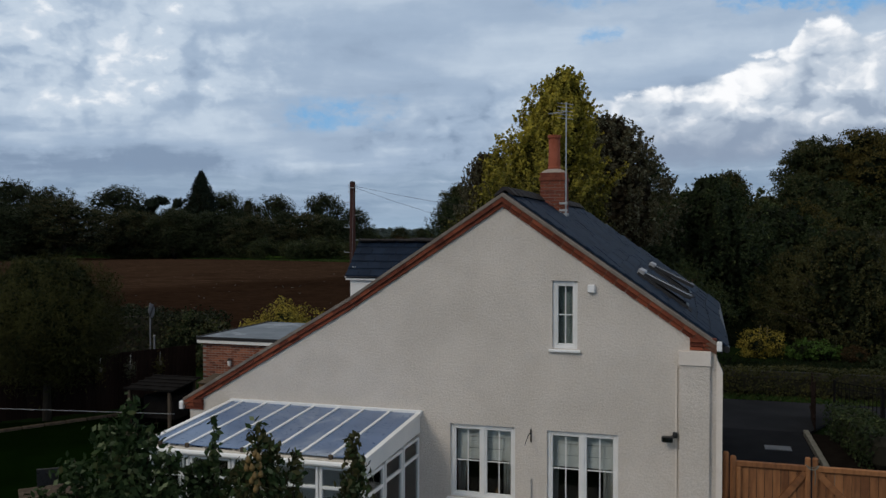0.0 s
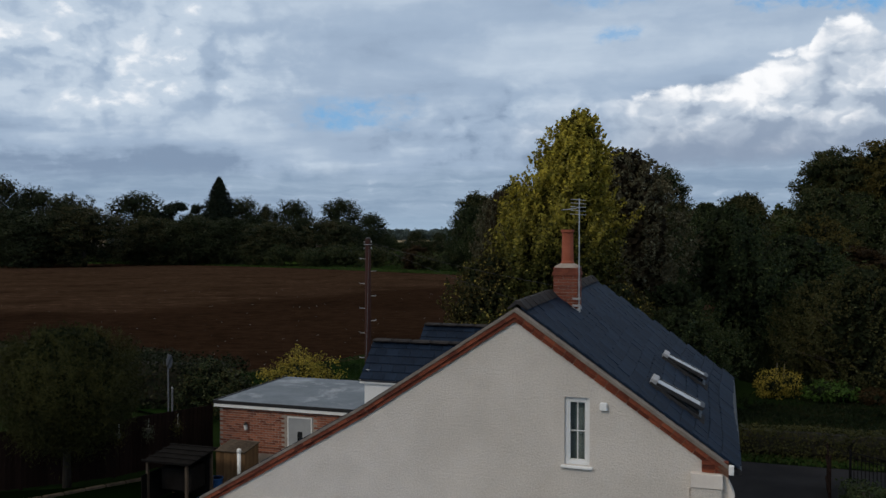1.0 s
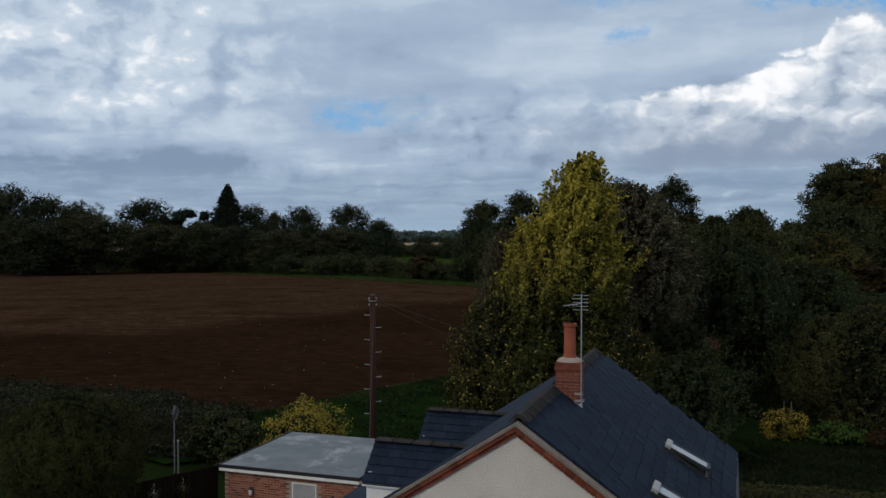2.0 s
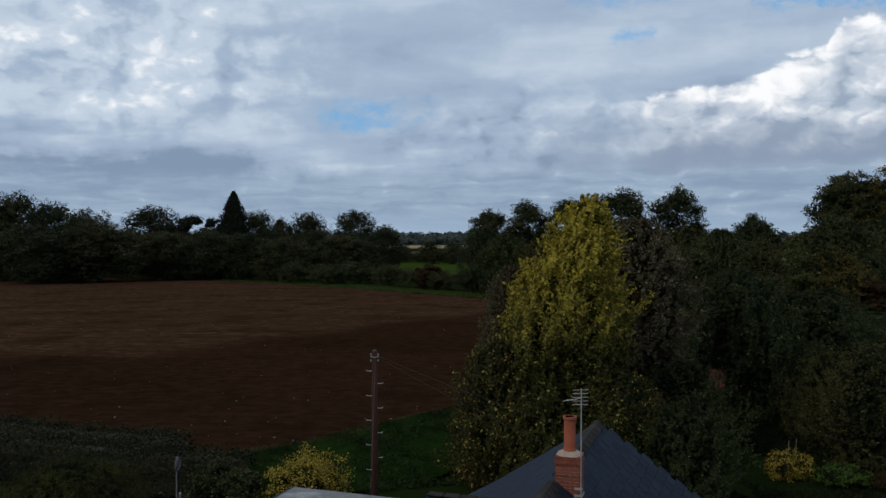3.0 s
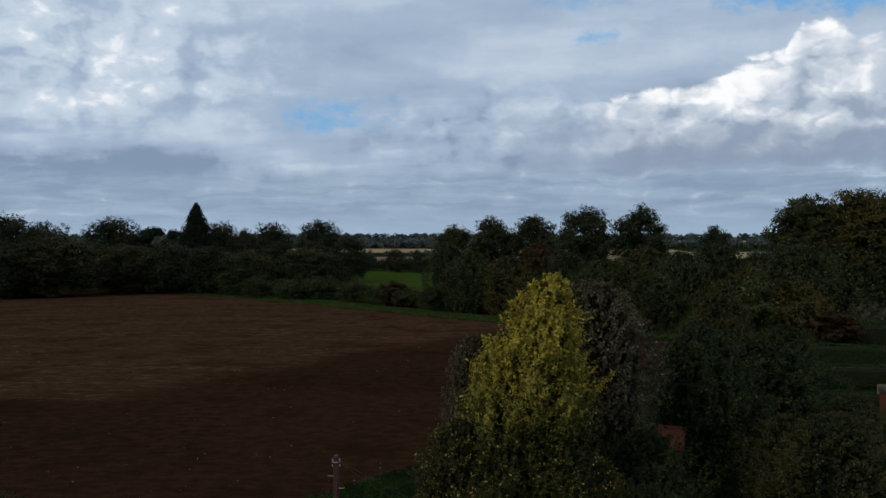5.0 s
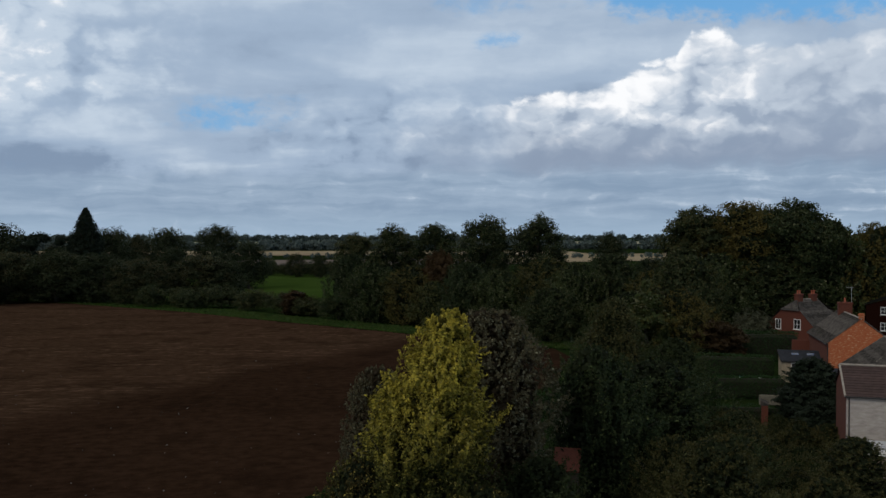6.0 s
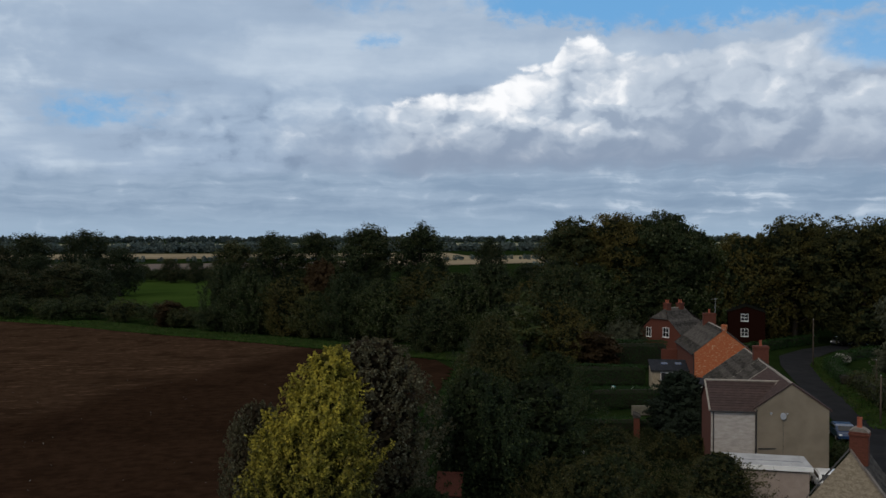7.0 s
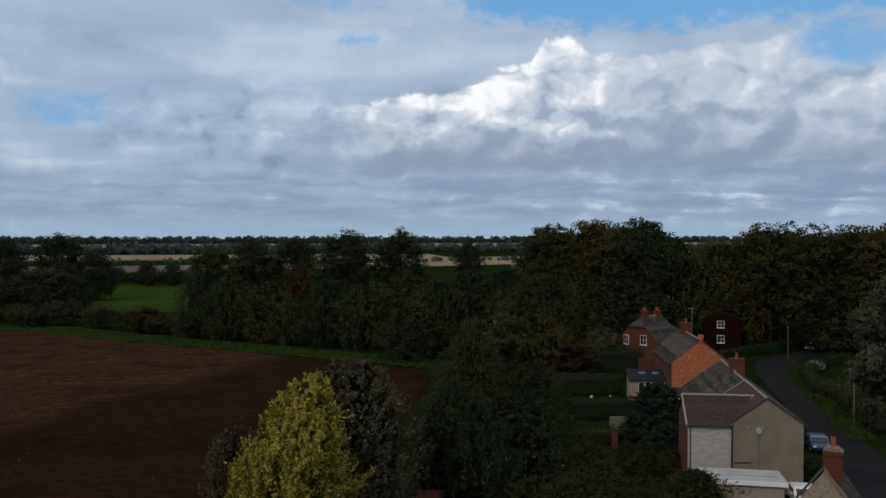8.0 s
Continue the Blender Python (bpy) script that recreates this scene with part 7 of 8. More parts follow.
# garden room: stone pier, white framed doors and a slate roof with two rooflights
room = new("garden_room")
room.parent = orange
room.matrix_basis = pose(-8.4, 3.2, 0)
tagged(room, "garden room with stone pier, white doors and slate roof")
part("pier", boxes((0, 1.05, 0, 0.35, 0, 2.55)), STONE_WALL, room)
part("back_wall", boxes((0, 4.4, 2.1, 2.4, 0, 3.2)), STONE_WALL, room)
part("side_wall", prism([(0.35, 0), (2.1, 0), (2.1, 3.2), (0.35, 2.55)], 0, 0.28), STONE_WALL, room, at=pose(0.28, 0, 0, 0, 0, 90))
part("door_frame", boxes((1.05, 1.13, 0.02, 0.12, 0, 2.4), (4.32, 4.4, 0.02, 0.12, 0, 2.4), (1.13, 4.32, 0.02, 0.12, 2.26, 2.4), (1.13, 4.32, 0.02, 0.12, 0, 0.12), *((1.05 + 0.82 * k - 0.06, 1.05 + 0.82 * k + 0.06, 0.0, 0.12, 0.12, 2.26) for k in (1, 2, 3))), WHITE_PAINT, room)
for k in range(4):
    part("door_pane", boxes((1.13 + 0.82 * k, 1.80 + 0.82 * k, 0.06, 0.08, 0.12, 2.26)), CAR_GLASS, room)
part("lintel", boxes((1.05, 4.4, 0, 0.35, 2.4, 2.55)), WHITE_PAINT, room)
part("roof", prism([(-0.2, 2.5), (2.45, 3.45), (2.45, 3.57), (-0.2, 2.62)], -4.45, 0.15), DARK_SLATE, room, at=pose(0, 0, 0, 0, 0, 90))
part("fascia", boxes((-0.12, 4.42, -0.24, -0.2, 2.44, 2.60)), BLACK_TRIM, room)
for x in (1.7, 3.4):
    part("rooflight", boxes((-0.4, 0.4, 0.0, 0.55, 0, 0.05)), ROOFLIGHT, room, "blue rooflight", at=pose(x, 1.15, 3.10, 19.7, 0, 0))
part("garden_wall", boxes((-6.0, -3.95, 11.4, 11.7, 0, 4.1)), HOUSE_BRICK, orange, "old brick yard wall")

# red house: clipped gable towards the gardens, hipped far end, two stacks on the ridge
red = thing("red_house", pose(66.78, 119.36, 0, 0, 0, -69), "red brick house with clipped gable, grey roof and two chimneys", "house", "village cottages")
RW, RE, RC, RT, RL = 4.0, 4.0, 6.15, 7.65, 8.4
RX = RW * (RT - RC) / (RT - RE)
part("gable_wall", prism([(-RW, 0), (RW, 0), (RW, RE), (RX, RC), (-RX, RC), (-RW, RE)], 0, 0.3), HOUSE_BRICK, red)
part("wall", boxes((-RW, -RW + 0.3, 0.3, RL, 0, RE)), HOUSE_BRICK, red)
part("wall", boxes((RW - 0.3, RW, 0.3, RL, 0, RE)), HOUSE_BRICK, red)
part("wall", boxes((-RW + 0.3, RW - 0.3, RL - 0.3, RL, 0, RE)), HOUSE_BRICK, red)
for s in (-1, 1):
    quad_grid(red, "roof_slope", GREY_TILE, (s * (RX + 0.1), -0.2, RC), (s * (RX + 0.1), RL - 2.4, RC), (0, RL - 2.6, RT), (0, 1.3, RT), 4)
    quad_grid(red, "roof_slope", GREY_TILE, (s * (RW + 0.3), -0.2, RE - 0.2), (s * (RW + 0.3), RL + 0.3, RE - 0.2), (s * (RX + 0.1), RL - 2.2, RC), (s * (RX + 0.1), -0.2, RC), 7)
quad_grid(red, "hip_slope", GREY_TILE, (-RX - 0.1, -0.3, RC - 0.05), (RX + 0.1, -0.3, RC - 0.05), (0.02, 1.3, RT), (-0.02, 1.3, RT), 5)
quad_grid(red, "hip_slope", GREY_TILE, (-RW - 0.3, RL + 0.3, RE - 0.2), (RW + 0.3, RL + 0.3, RE - 0.2), (0.02, RL - 2.6, RT), (-0.02, RL - 2.6, RT), 9)
part("ridge", tube([(0, 1.3, RT + 0.05), (0, RL - 2.6, RT + 0.05)], [0.1, 0.1], 8), POINTING, red)
stack(red, 0.0, 1.7, 6.8, 8.55, 0.8, 1.0, HOUSE_BRICK, 2)
stack(red, 0.0, 4.8, 6.8, 8.45, 0.8, 1.0, HOUSE_BRICK, 2)
pane_window(red, 1.2, 1.5, pose(1.2, -0.02, 3.4), (1, 1))
pane_window(red, 1.0, 1.5, pose(-2.2, -0.02, 3.2), (1, 1))
part("porch", boxes((RW, RW + 2.2, 1.6, 5.0, 0, 2.6)), HOUSE_BRICK, red)
quad_grid(red, "porch_roof", GREY_TILE, (RW + 2.4, 1.4, 2.5), (RW + 2.4, 5.2, 2.5), (RW, 5.2, 4.0), (RW, 1.4, 4.0), 5)

# roof colour darkened for the shade of the trees above
SHADED_SLATE = material("shaded_slate", (0.0060, 0.0068, 0.0058), (0.0130, 0.0140, 0.0115), 2, 0.95, 0.3, 20, spec=0.0)
# dark brick house under the trees at the bend, their shade put into brick and roof
shade = thing("dark_house", pose(87.4, 127.1, 0, 0, 0, -32), "dark brick house under the trees, their shade in its colour, white windows", "house", "village cottages")
gable_end(shade, -3.0, 0, 3.0, 0, 0.3, 6.0, 6.9, 6.0, SHADED_BRICK)
part("side_wall", boxes((-3.0, -2.7, 0.3, 9, 0, 6.0)), SHADED_BRICK, shade)
part("side_wall", boxes((2.7, 3.0, 0.3, 9, 0, 6.0)), SHADED_BRICK, shade)
for s in (-3.2, 3.2):
    quad_grid(shade, "roof_slope", SHADED_SLATE, (s, -0.1, 5.9), (s, 9, 5.9), (0, 9, 7.0), (0, -0.1, 7.0), 8)
pane_window(shade, 1.2, 1.2, pose(-0.3, -0.02, 4.5), (1, 1))
pane_window(shade, 1.2, 1.3, pose(-0.3, -0.02, 1.9), (1, 1))

# garage with pale sheet roof
garage = thing("garage", pose(36.4, 54.55, 0, 0, 0, -27), "low pinkish garage with pale sheet roof", "garage")
part("wall", boxes((0, 5.5, 0, 2.8, 0, 2.45)), material("pink_render", (0.27, 0.215, 0.185), (0.35, 0.285, 0.245), 1.5, 0.95, 0.3, 20), garage)
part("roof", prism([(-0.2, 2.5), (5.7, 2.5), (5.7, 2.62), (-0.2, 2.62)], -0.25, 3.1), WHITE_ROOF, garage)
part("fascia", boxes((-0.22, 5.72, -0.30, -0.252, 2.32, 2.64)), WHITE_PAINT, garage)
part("joint", boxes((-0.1, 5.3, 1.2, 1.28, 2.625, 2.66)), LEAD, garage)
for k in range(7):
    part("roof_seam", boxes((0.4 + 0.8 * k, 0.44 + 0.8 * k, -0.2, 3.05, 2.62, 2.645)), WHITE_ROOF, garage)

# stone cottage with a brick stack
stone = thing("stone_cottage", pose(36.17, 41.98, -0.25, 0, 0, -48), "stone-walled cottage with red brick chimney and grey tiled roof", "house", "village cottages")
gable_end(stone, -2.3, 0, 2.3, 0, 0.35, 3.6, 6.75, 3.6, STONE_WALL)
part("side_wall", boxes((-2.3, -1.95, 0.35, 3.4, 0, 3.6)), STONE_WALL, stone)
part("side_wall", boxes((1.95, 2.3, 0.35, 3.4, 0, 3.6)), STONE_WALL, stone)
quad_grid(stone, "roof_slope", GREY_TILE, (2.5, -0.1, 3.42), (2.5, 3.4, 3.42), (0, 3.4, 6.85), (0, -0.1, 6.85), 10)
quad_grid(stone, "roof_slope", GREY_TILE, (-2.5, -0.1, 3.42), (-2.5, 3.4, 3.42), (0, 3.4, 6.85), (0, -0.1, 6.85), 10)
part("coping", prism([(0, 6.98), (2.55, 3.5), (2.55, 3.32), (0, 6.80)], -0.08, 0.35), CEMENT, stone)
stack(stone, 0.42, 0.5, 6.0, 7.95, 1.0, 0.7, HOUSE_BRICK, 0)
part("flaunching", prism([(-0.13, 7.95), (0.97, 7.95), (0.67, 8.18), (0.17, 8.18)], 0.15, 0.85), CEMENT, stone)
part("pot", lathe([(0.15, 0), (0.13, 0.55), (0.15, 0.58), (0.15, 0.64), (0.10, 0.64), (0.10, 0.3)], 12), CHIMNEY_POT, stone, at=pose(0.42, 0.5, 8.13))


# ---- cars ----
def car(x, y, turn, paint, label):
    c = thing("car", pose(x, y, ground_z(x, y) + 0.02, 0, 0, turn), label, "car", "parked cars")
    side = [(-2.0, 0.35), (-2.05, 0.62), (-1.95, 0.86), (-1.45, 0.93), (-1.0, 1.36), (-0.55, 1.45), (0.55, 1.44), (1.05, 1.30), (1.55, 0.95), (1.95, 0.85), (2.05, 0.60), (2.0, 0.33), (0, 0.22)]
    bm = prism(side, -0.84, 0.84)
    bmesh.ops.bevel(bm, geom=[e for e in bm.edges if abs(e.verts[0].co.y - e.verts[1].co.y) < 1e-4], offset=0.09, segments=2, affect="EDGES")
    body = part("body", bm, paint, c, smooth=False)
    part("windscreen", prism([(-1.42, 0.97), (-1.0, 1.34), (-0.98, 1.35), (-1.40, 0.98)], -0.66, 0.66), CAR_GLASS, body, at=pose(-0.025, 0, 0.012))
    part("rear_window", prism([(1.08, 1.27), (1.48, 0.98), (1.50, 0.99), (1.10, 1.28)], -0.64, 0.64), CAR_GLASS, body, at=pose(0.03, 0, 0.012))
    for s in (-1, 1):
        part("side_window", prism([(-1.2, 0.98), (-0.9, 1.30), (0.6, 1.34), (1.2, 0.98)], s * 0.835, s * 0.848), CAR_GLASS, body)
        for wx in (-1.25, 1.25):
            wheel = part("wheel", tube([(wx, s * 0.66, 0.31), (wx, s * 0.86, 0.31)], [0.31, 0.31], 16), TYRE, c)
            part("rim", tube([(wx, s * 0.855, 0.31), (wx, s * 0.87, 0.31)], [0.19, 0.18], 12), ALUMINIUM, wheel)
        part("headlight", boxes((-2.06, -1.96, s * 0.62 - 0.14, s * 0.62 + 0.14, 0.64, 0.78), bevel=0.02), WHITE_PLASTIC, c)
        part("tail_light", boxes((1.98, 2.07, s * 0.68 - 0.1, s * 0.68 + 0.1, 0.66, 0.84), bevel=0.02), CHIMNEY_POT, c)
        part("mirror", boxes((-0.95, -0.80, s * 0.92 - 0.09, s * 0.92 + 0.09, 0.93, 1.04), bevel=0.02), paint, c)
    part("number_plate", boxes((2.045, 2.06, -0.26, 0.26, 0.50, 0.60)), WHITE_PLASTIC, c)
    return c


car(57.4, 68.05, 64, CAR_BLUE, "blue car parked on the lane beside the end cottage")
car(44.9, 54.6, 63, CAR_WHITE, "white car parked at the foot of the tan gable")
car(105.1, 125.7, 25, CAR_BLACK, "black car on the lane under the trees")


# ---- poles of the village lane ----
def plain_pole(x, y, h, label, r=0.10):
    p = thing("utility_pole", pose(x, y, ground_z(x, y)), label, "pole", "lane poles")
    part("shaft", tube([(0, 0, -0.1), (0, 0, h * 0.5), (0.02, 0, h)], [r, r * 0.9, r * 0.75], 8), OLD_WOOD, p, smooth=True)
    part("cap", lathe([(r * 0.8, h), (r * 0.5, h + 0.05), (0.01, h + 0.07)], 8), LEAD, p)
    return p


plain_pole(65.16, 71.87, 5.0, "grey timber pole on the grass verge")
plain_pole(84.2, 106.2, 6.9, "tall grey timber pole beside the lane")
plain_pole(74.8, 83.3, 4.6, "grey pole among the roadside shrubs", 0.11)

# garden odds and ends between the hedges
privy = thing("brick_privy", pose(38.2, 72.7, 0, 0, 0, -27), "small brick outbuilding in the cottage garden", "outbuilding")
part("wall", boxes((0, 0.55, 0, 1.5, 0, 2.0)), HOUSE_BRICK, privy)
part("roof", prism([(-0.08, 2.0), (0.63, 2.0), (0.63, 2.1), (-0.08, 2.4)], -0.1, 1.6), GREY_TILE, privy)
hut = thing("red_shed", pose(14.7, 55.25, ground_z(16, 56) - 0.5, 0, 0, -20), "small red-roofed garden shed among trees", "shed")
part("wall", boxes((0, 1.5, 0, 1.6, 0, 2.85)), OLD_WOOD, hut)
part("roof", prism([(-0.2, 2.95), (1.8, 4.0), (1.8, 4.1), (-0.2, 3.05)], -1.65, 0.15), HOUSE_BRICK, hut, "dull red tiled roof", at=pose(0, 0, 0, 0, 0, 90))
for x, y, c in ((48.2, 97.3, (0.05, 0.30, 0.32)), (47.9, 96.9, (0.60, 0.60, 0.58)), (31.2, 68.5, (0.60, 0.60, 0.57)), (32.1, 68.6, (0.45, 0.45, 0.42)), (33.2, 69.0, (0.55, 0.55, 0.52)), (50.4, 96.6, (0.30, 0.33, 0.28))):
    pot = thing("garden_tub", pose(x, y, ground_z(x, y)), "small coloured garden tub on the grass", "tub", "garden tubs")
    part("tub", lathe([(0.14, 0), (0.18, 0.2), (0.19, 0.32), (0.16, 0.32), (0.14, 0.25)], 12), material("tub_plastic", tuple(v * 0.8 for v in c), c, 3, 0.6, 0.1), pot)
    part("lid", lathe([(0.195, 0.32), (0.14, 0.37), (0.04, 0.39)], 12), material("tub_lid", tuple(v * 0.6 for v in c), c, 3, 0.6, 0.1), pot)
chair = thing("garden_bench", pose(35.1, 69.0, ground_z(35.1, 69.0), 0, 0, 25), "faded pink wooden garden bench among the shrubs", "bench")
PINK_PAINT = material("faded_pink_paint", (0.30, 0.15, 0.12), (0.42, 0.22, 0.18), 4, 0.8, 0.2)
part("seat", boxes((-0.55, 0.55, -0.25, 0.25, 0.42, 0.48), bevel=0.01), PINK_PAINT, chair)
for k in range(5):
    part("back_slat", boxes((-0.52 + 0.22 * k, -0.36 + 0.22 * k, 0.22, 0.26, 0.48, 1.0)), PINK_PAINT, chair)
for x in (-0.5, 0.5):
    for y in (-0.22, 0.22):
        part("leg", boxes((x - 0.04, x + 0.04, y - 0.04, y + 0.04, 0, 0.42)), PINK_PAINT, chair)
cane = thing("cane_frame", pose(42.9, 92.6, ground_z(42.9, 92.6), 0, 0, -12), "low pale cane frame with netting line in the garden", "plant frame")
for x in (0.0, 1.3, 2.6):
    part("cane", tube([(x, 0, -0.05), (x, 0, 0.75)], [0.03, 0.025], 6), KERB, cane)
part("rail", tube([(0, 0, 0.74), (1.3, 0, 0.68), (2.6, 0, 0.55)], [0.025, 0.025, 0.025], 6), KERB, cane)
wall_low = thing("dwarf_wall", pose(43.0, 82.4, 0, 0, 0, -14), "low grey rendered garden wall beside the lawn", "wall")
part("wall", boxes((0, 2.2, 0, 0.25, 0, 1.0), bevel=0.02), KERB, wall_low)
rng = random.Random(9)
for k in range(9):
    x, y = 33.5 + 1.5 * k * 0.8 + rng.uniform(-1, 1), 71.5 - 0.9 * k + rng.uniform(-3, 3)
    plant_top("low", x, y, rng.uniform(1.3, 2.4), rng.uniform(1.1, 1.7), k * 1.1)
hedge([(33.6, 77.4), (42.6, 74.6)], 1.3, 1.3, LEAF_HEDGE, 110, 0.06, 112, "low clipped green garden hedge", group="village hedges")
ribbon("garden_lawn", [(35.8, 79.65, 2.4), (45.8, 78.05, 2.6)], MARGIN, 0.03, "strip of green lawn between the garden hedges", "lawn")
bush("holly_bush", 49.6, 58.9, 2.6, 1.3, LEAF_DARK, 5000, 0.06, 111, "dark clipped bush beside the tan gable")
LEAF_PLUME = leaf_material("leaf_plume", (0.10, 0.10, 0.085), (0.42, 0.41, 0.36))
bush("pampas", 89.8, 107.3, 1.6, 1.6, LEAF_PLUME, 2200, 0.10, 110, "pale pampas tufts beside the lane")


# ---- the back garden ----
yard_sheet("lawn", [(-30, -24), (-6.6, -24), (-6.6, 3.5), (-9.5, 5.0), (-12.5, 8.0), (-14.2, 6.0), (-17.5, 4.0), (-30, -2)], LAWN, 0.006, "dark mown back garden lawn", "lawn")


def brick_wall(parent, m, length, height, skip=(), top=300):
    """Stretcher courses on a mortar wall; m puts its near face on y = 0."""
    n = 0
    me = mesh_of("brick", boxes((-0.103, 0.103, 0, 0.05, -0.0295, 0.0295)))
    me.materials.append(RED_BRICK)
    for r in range(int(height / 0.075)):
        z = height - 0.04 - 0.075 * r
        x = 0.11 + (0.11 if r % 2 else 0.0)
        while x < length - 0.05:
            if not any(a - 0.1 < x < b + 0.1 and z < h + 0.03 for a, b, h in skip) and n < top:
                part("brick", me, None, parent, at=m @ pose(x, random.uniform(-0.012, -0.006), z))
                n += 1
            x += 0.224


outhouse = thing("brick_outhouse", HOUSE, "flat-roofed red brick outhouse with grey felt roof", "outhouse")
OX0, OX1, OY0, OY1, OZ = -11.85, -7.15, 8.72, 13.3, 2.08
part("front_wall", boxes((OX0, -9.42, OY0, OY0 + 0.22, 0, OZ), (-8.52, OX1, OY0, OY0 + 0.22, 0, OZ), (-9.42, -8.52, OY0, OY0 + 0.22, 1.88, OZ)), MORTAR, outhouse)
part("side_wall", boxes((OX0, OX0 + 0.22, OY0 + 0.22, OY1, 0, OZ)), MORTAR, outhouse)
part("side_wall", boxes((OX1 - 0.22, OX1, OY0 + 0.22, OY1, 0, OZ)), MORTAR, outhouse)
part("back_wall", boxes((OX0 + 0.22, OX1 - 0.22, OY1 - 0.22, OY1, 0, OZ)), RED_BRICK, outhouse)
part("roof", boxes((OX0 - 0.12, OX1 + 0.12, OY0 - 0.12, OY1 + 0.12, OZ + 0.06, OZ + 0.16), bevel=0.015), FELT, outhouse, "grey felt roof, pale patches for sky mirrored in puddles")
part("roof_edge", boxes((OX0 - 0.15, OX1 + 0.15, OY0 - 0.16, OY0 - 0.121, OZ + 0.08, OZ + 0.19)), BLACK_TRIM, outhouse)
part("roof_edge", boxes((OX1 + 0.121, OX1 + 0.15, OY0 - 0.12, OY1 + 0.15, OZ + 0.08, OZ + 0.19)), BLACK_TRIM, outhouse)
part("roof_edge", boxes((OX0 - 0.15, OX0 - 0.121, OY0 - 0.12, OY1 + 0.15, OZ + 0.08, OZ + 0.19)), BLACK_TRIM, outhouse)
part("fascia", boxes((OX0 - 0.13, OX1 + 0.13, OY0 - 0.15, OY0 - 0.122, OZ - 0.02, OZ + 0.078)), WHITE_PAINT, outhouse)
part("fascia", boxes((OX1 + 0.10, OX1 + 0.13, OY0 - 0.12, OY1 + 0.1, OZ - 0.02, OZ + 0.078)), WHITE_PAINT, outhouse)
brick_wall(outhouse, pose(OX0, OY0, 0), OX1 - OX0, OZ - 0.02, [(-9.43 - OX0, -8.51 - OX0, 1.90)], 300)
brick_wall(outhouse, pose(OX1, OY0 + 0.2, 0, 0, 0, 90), OY1 - OY0 - 0.2, OZ - 0.02, (), 120)
door = part("door", boxes((-9.36, -8.58, OY0 - 0.005, OY0 + 0.04, 0.03, 1.84)), material("grey_door_paint", (0.26, 0.27, 0.28), (0.34, 0.35, 0.36), 2, 0.7, 0.1), outhouse, "grey painted door")
part("door_frame", boxes((-9.40, -9.36, OY0 - 0.02, OY0 + 0.06, 0, 1.88), (-8.58, -8.54, OY0 - 0.02, OY0 + 0.06, 0, 1.88), (-9.36, -8.58, OY0 - 0.02, OY0 + 0.06, 1.84, 1.88)), WHITE_PAINT, outhouse)
part("door_pane", boxes((-9.05, -8.88, OY0 - 0.012, OY0 - 0.006, 1.10, 1.42)), CAR_GLASS, door)
part("door_handle", boxes((-8.72, -8.66, OY0 - 0.04, OY0 - 0.006, 0.95, 1.0)), ALUMINIUM, door)
for x in (-10.85, -7.95):
    ob = thing("wall_lantern", HOUSE @ pose(x, OY0 - 0.01, 1.45), "small white-bodied wall lantern on brick", "lantern", "outhouse lanterns")
    part("backplate", boxes((-0.04, 0.04, -0.02, 0.0, -0.08, 0.08)), BLACK_TRIM, ob)
    part("lantern", lathe([(0.03, -0.10), (0.055, -0.06), (0.06, 0.06), (0.02, 0.11)], 8), WHITE_PLASTIC, ob, at=pose(0, -0.08, 0))
    part("cap", lathe([(0.075, 0.08), (0.07, 0.10), (0.01, 0.16)], 8), BLACK_TRIM, ob, at=pose(0, -0.08, 0))

store = thing("log_store", HOUSE @ pose(-10.9, 7.05, 0), "wooden log store with slatted grey lid", "log store")
for k in range(8):
    part("board", boxes((0.12 * k + 0.004, 0.12 * k + 0.116, 0, 0.02, 0.02, 1.05)), BOX_WOOD, store)
for k in range(6):
    part("side_board", boxes((0.96, 0.98, 0.13 * k + 0.004, 0.13 * k + 0.126, 0.02, 1.10 + 0.02 * k)), BOX_WOOD, store)
    part("side_board", boxes((-0.02, 0.0, 0.13 * k + 0.004, 0.13 * k + 0.126, 0.02, 1.10 + 0.02 * k)), BOX_WOOD, store)
for k in range(6):
    part("lid_slat", boxes((0.175 * k - 0.04, 0.175 * k + 0.125, -0.06, 0.84, 0, 0.025)), OLD_WOOD, store, at=pose(0, 0, 1.09, 8, 0, 0))
part("back_board", boxes((0, 0.96, 0.76, 0.78, 0.02, 1.18)), BOX_WOOD, store)
pipe = thing("soil_pipe", HOUSE @ pose(-9.85, 6.6, 0), "white plastic vent pipe with cap", "pipe")
part("pipe", tube([(0, 0, 0), (0, 0, 1.25)], [0.055, 0.055], 10), WHITE_PLASTIC, pipe, smooth=True)
part("cap", lathe([(0.07, 1.22), (0.07, 1.30), (0.02, 1.34)], 10), WHITE_PLASTIC, pipe)
bucket = thing("blue_tub", HOUSE @ pose(-10.68, 6.70, 0), "bright blue plastic tub by the log store", "tub")
part("tub", lathe([(0.14, 0), (0.19, 0.36), (0.21, 0.38), (0.18, 0.38), (0.13, 0.05)], 14), material("blue_plastic", (0.02, 0.09, 0.28), (0.03, 0.12, 0.36), 3, 0.5, 0.1), bucket)
part("handle", tube([(-0.2, 0, 0.36), (0, 0.05, 0.52), (0.2, 0, 0.36)], [0.008] * 3, 6), BLACK_TRIM, bucket)

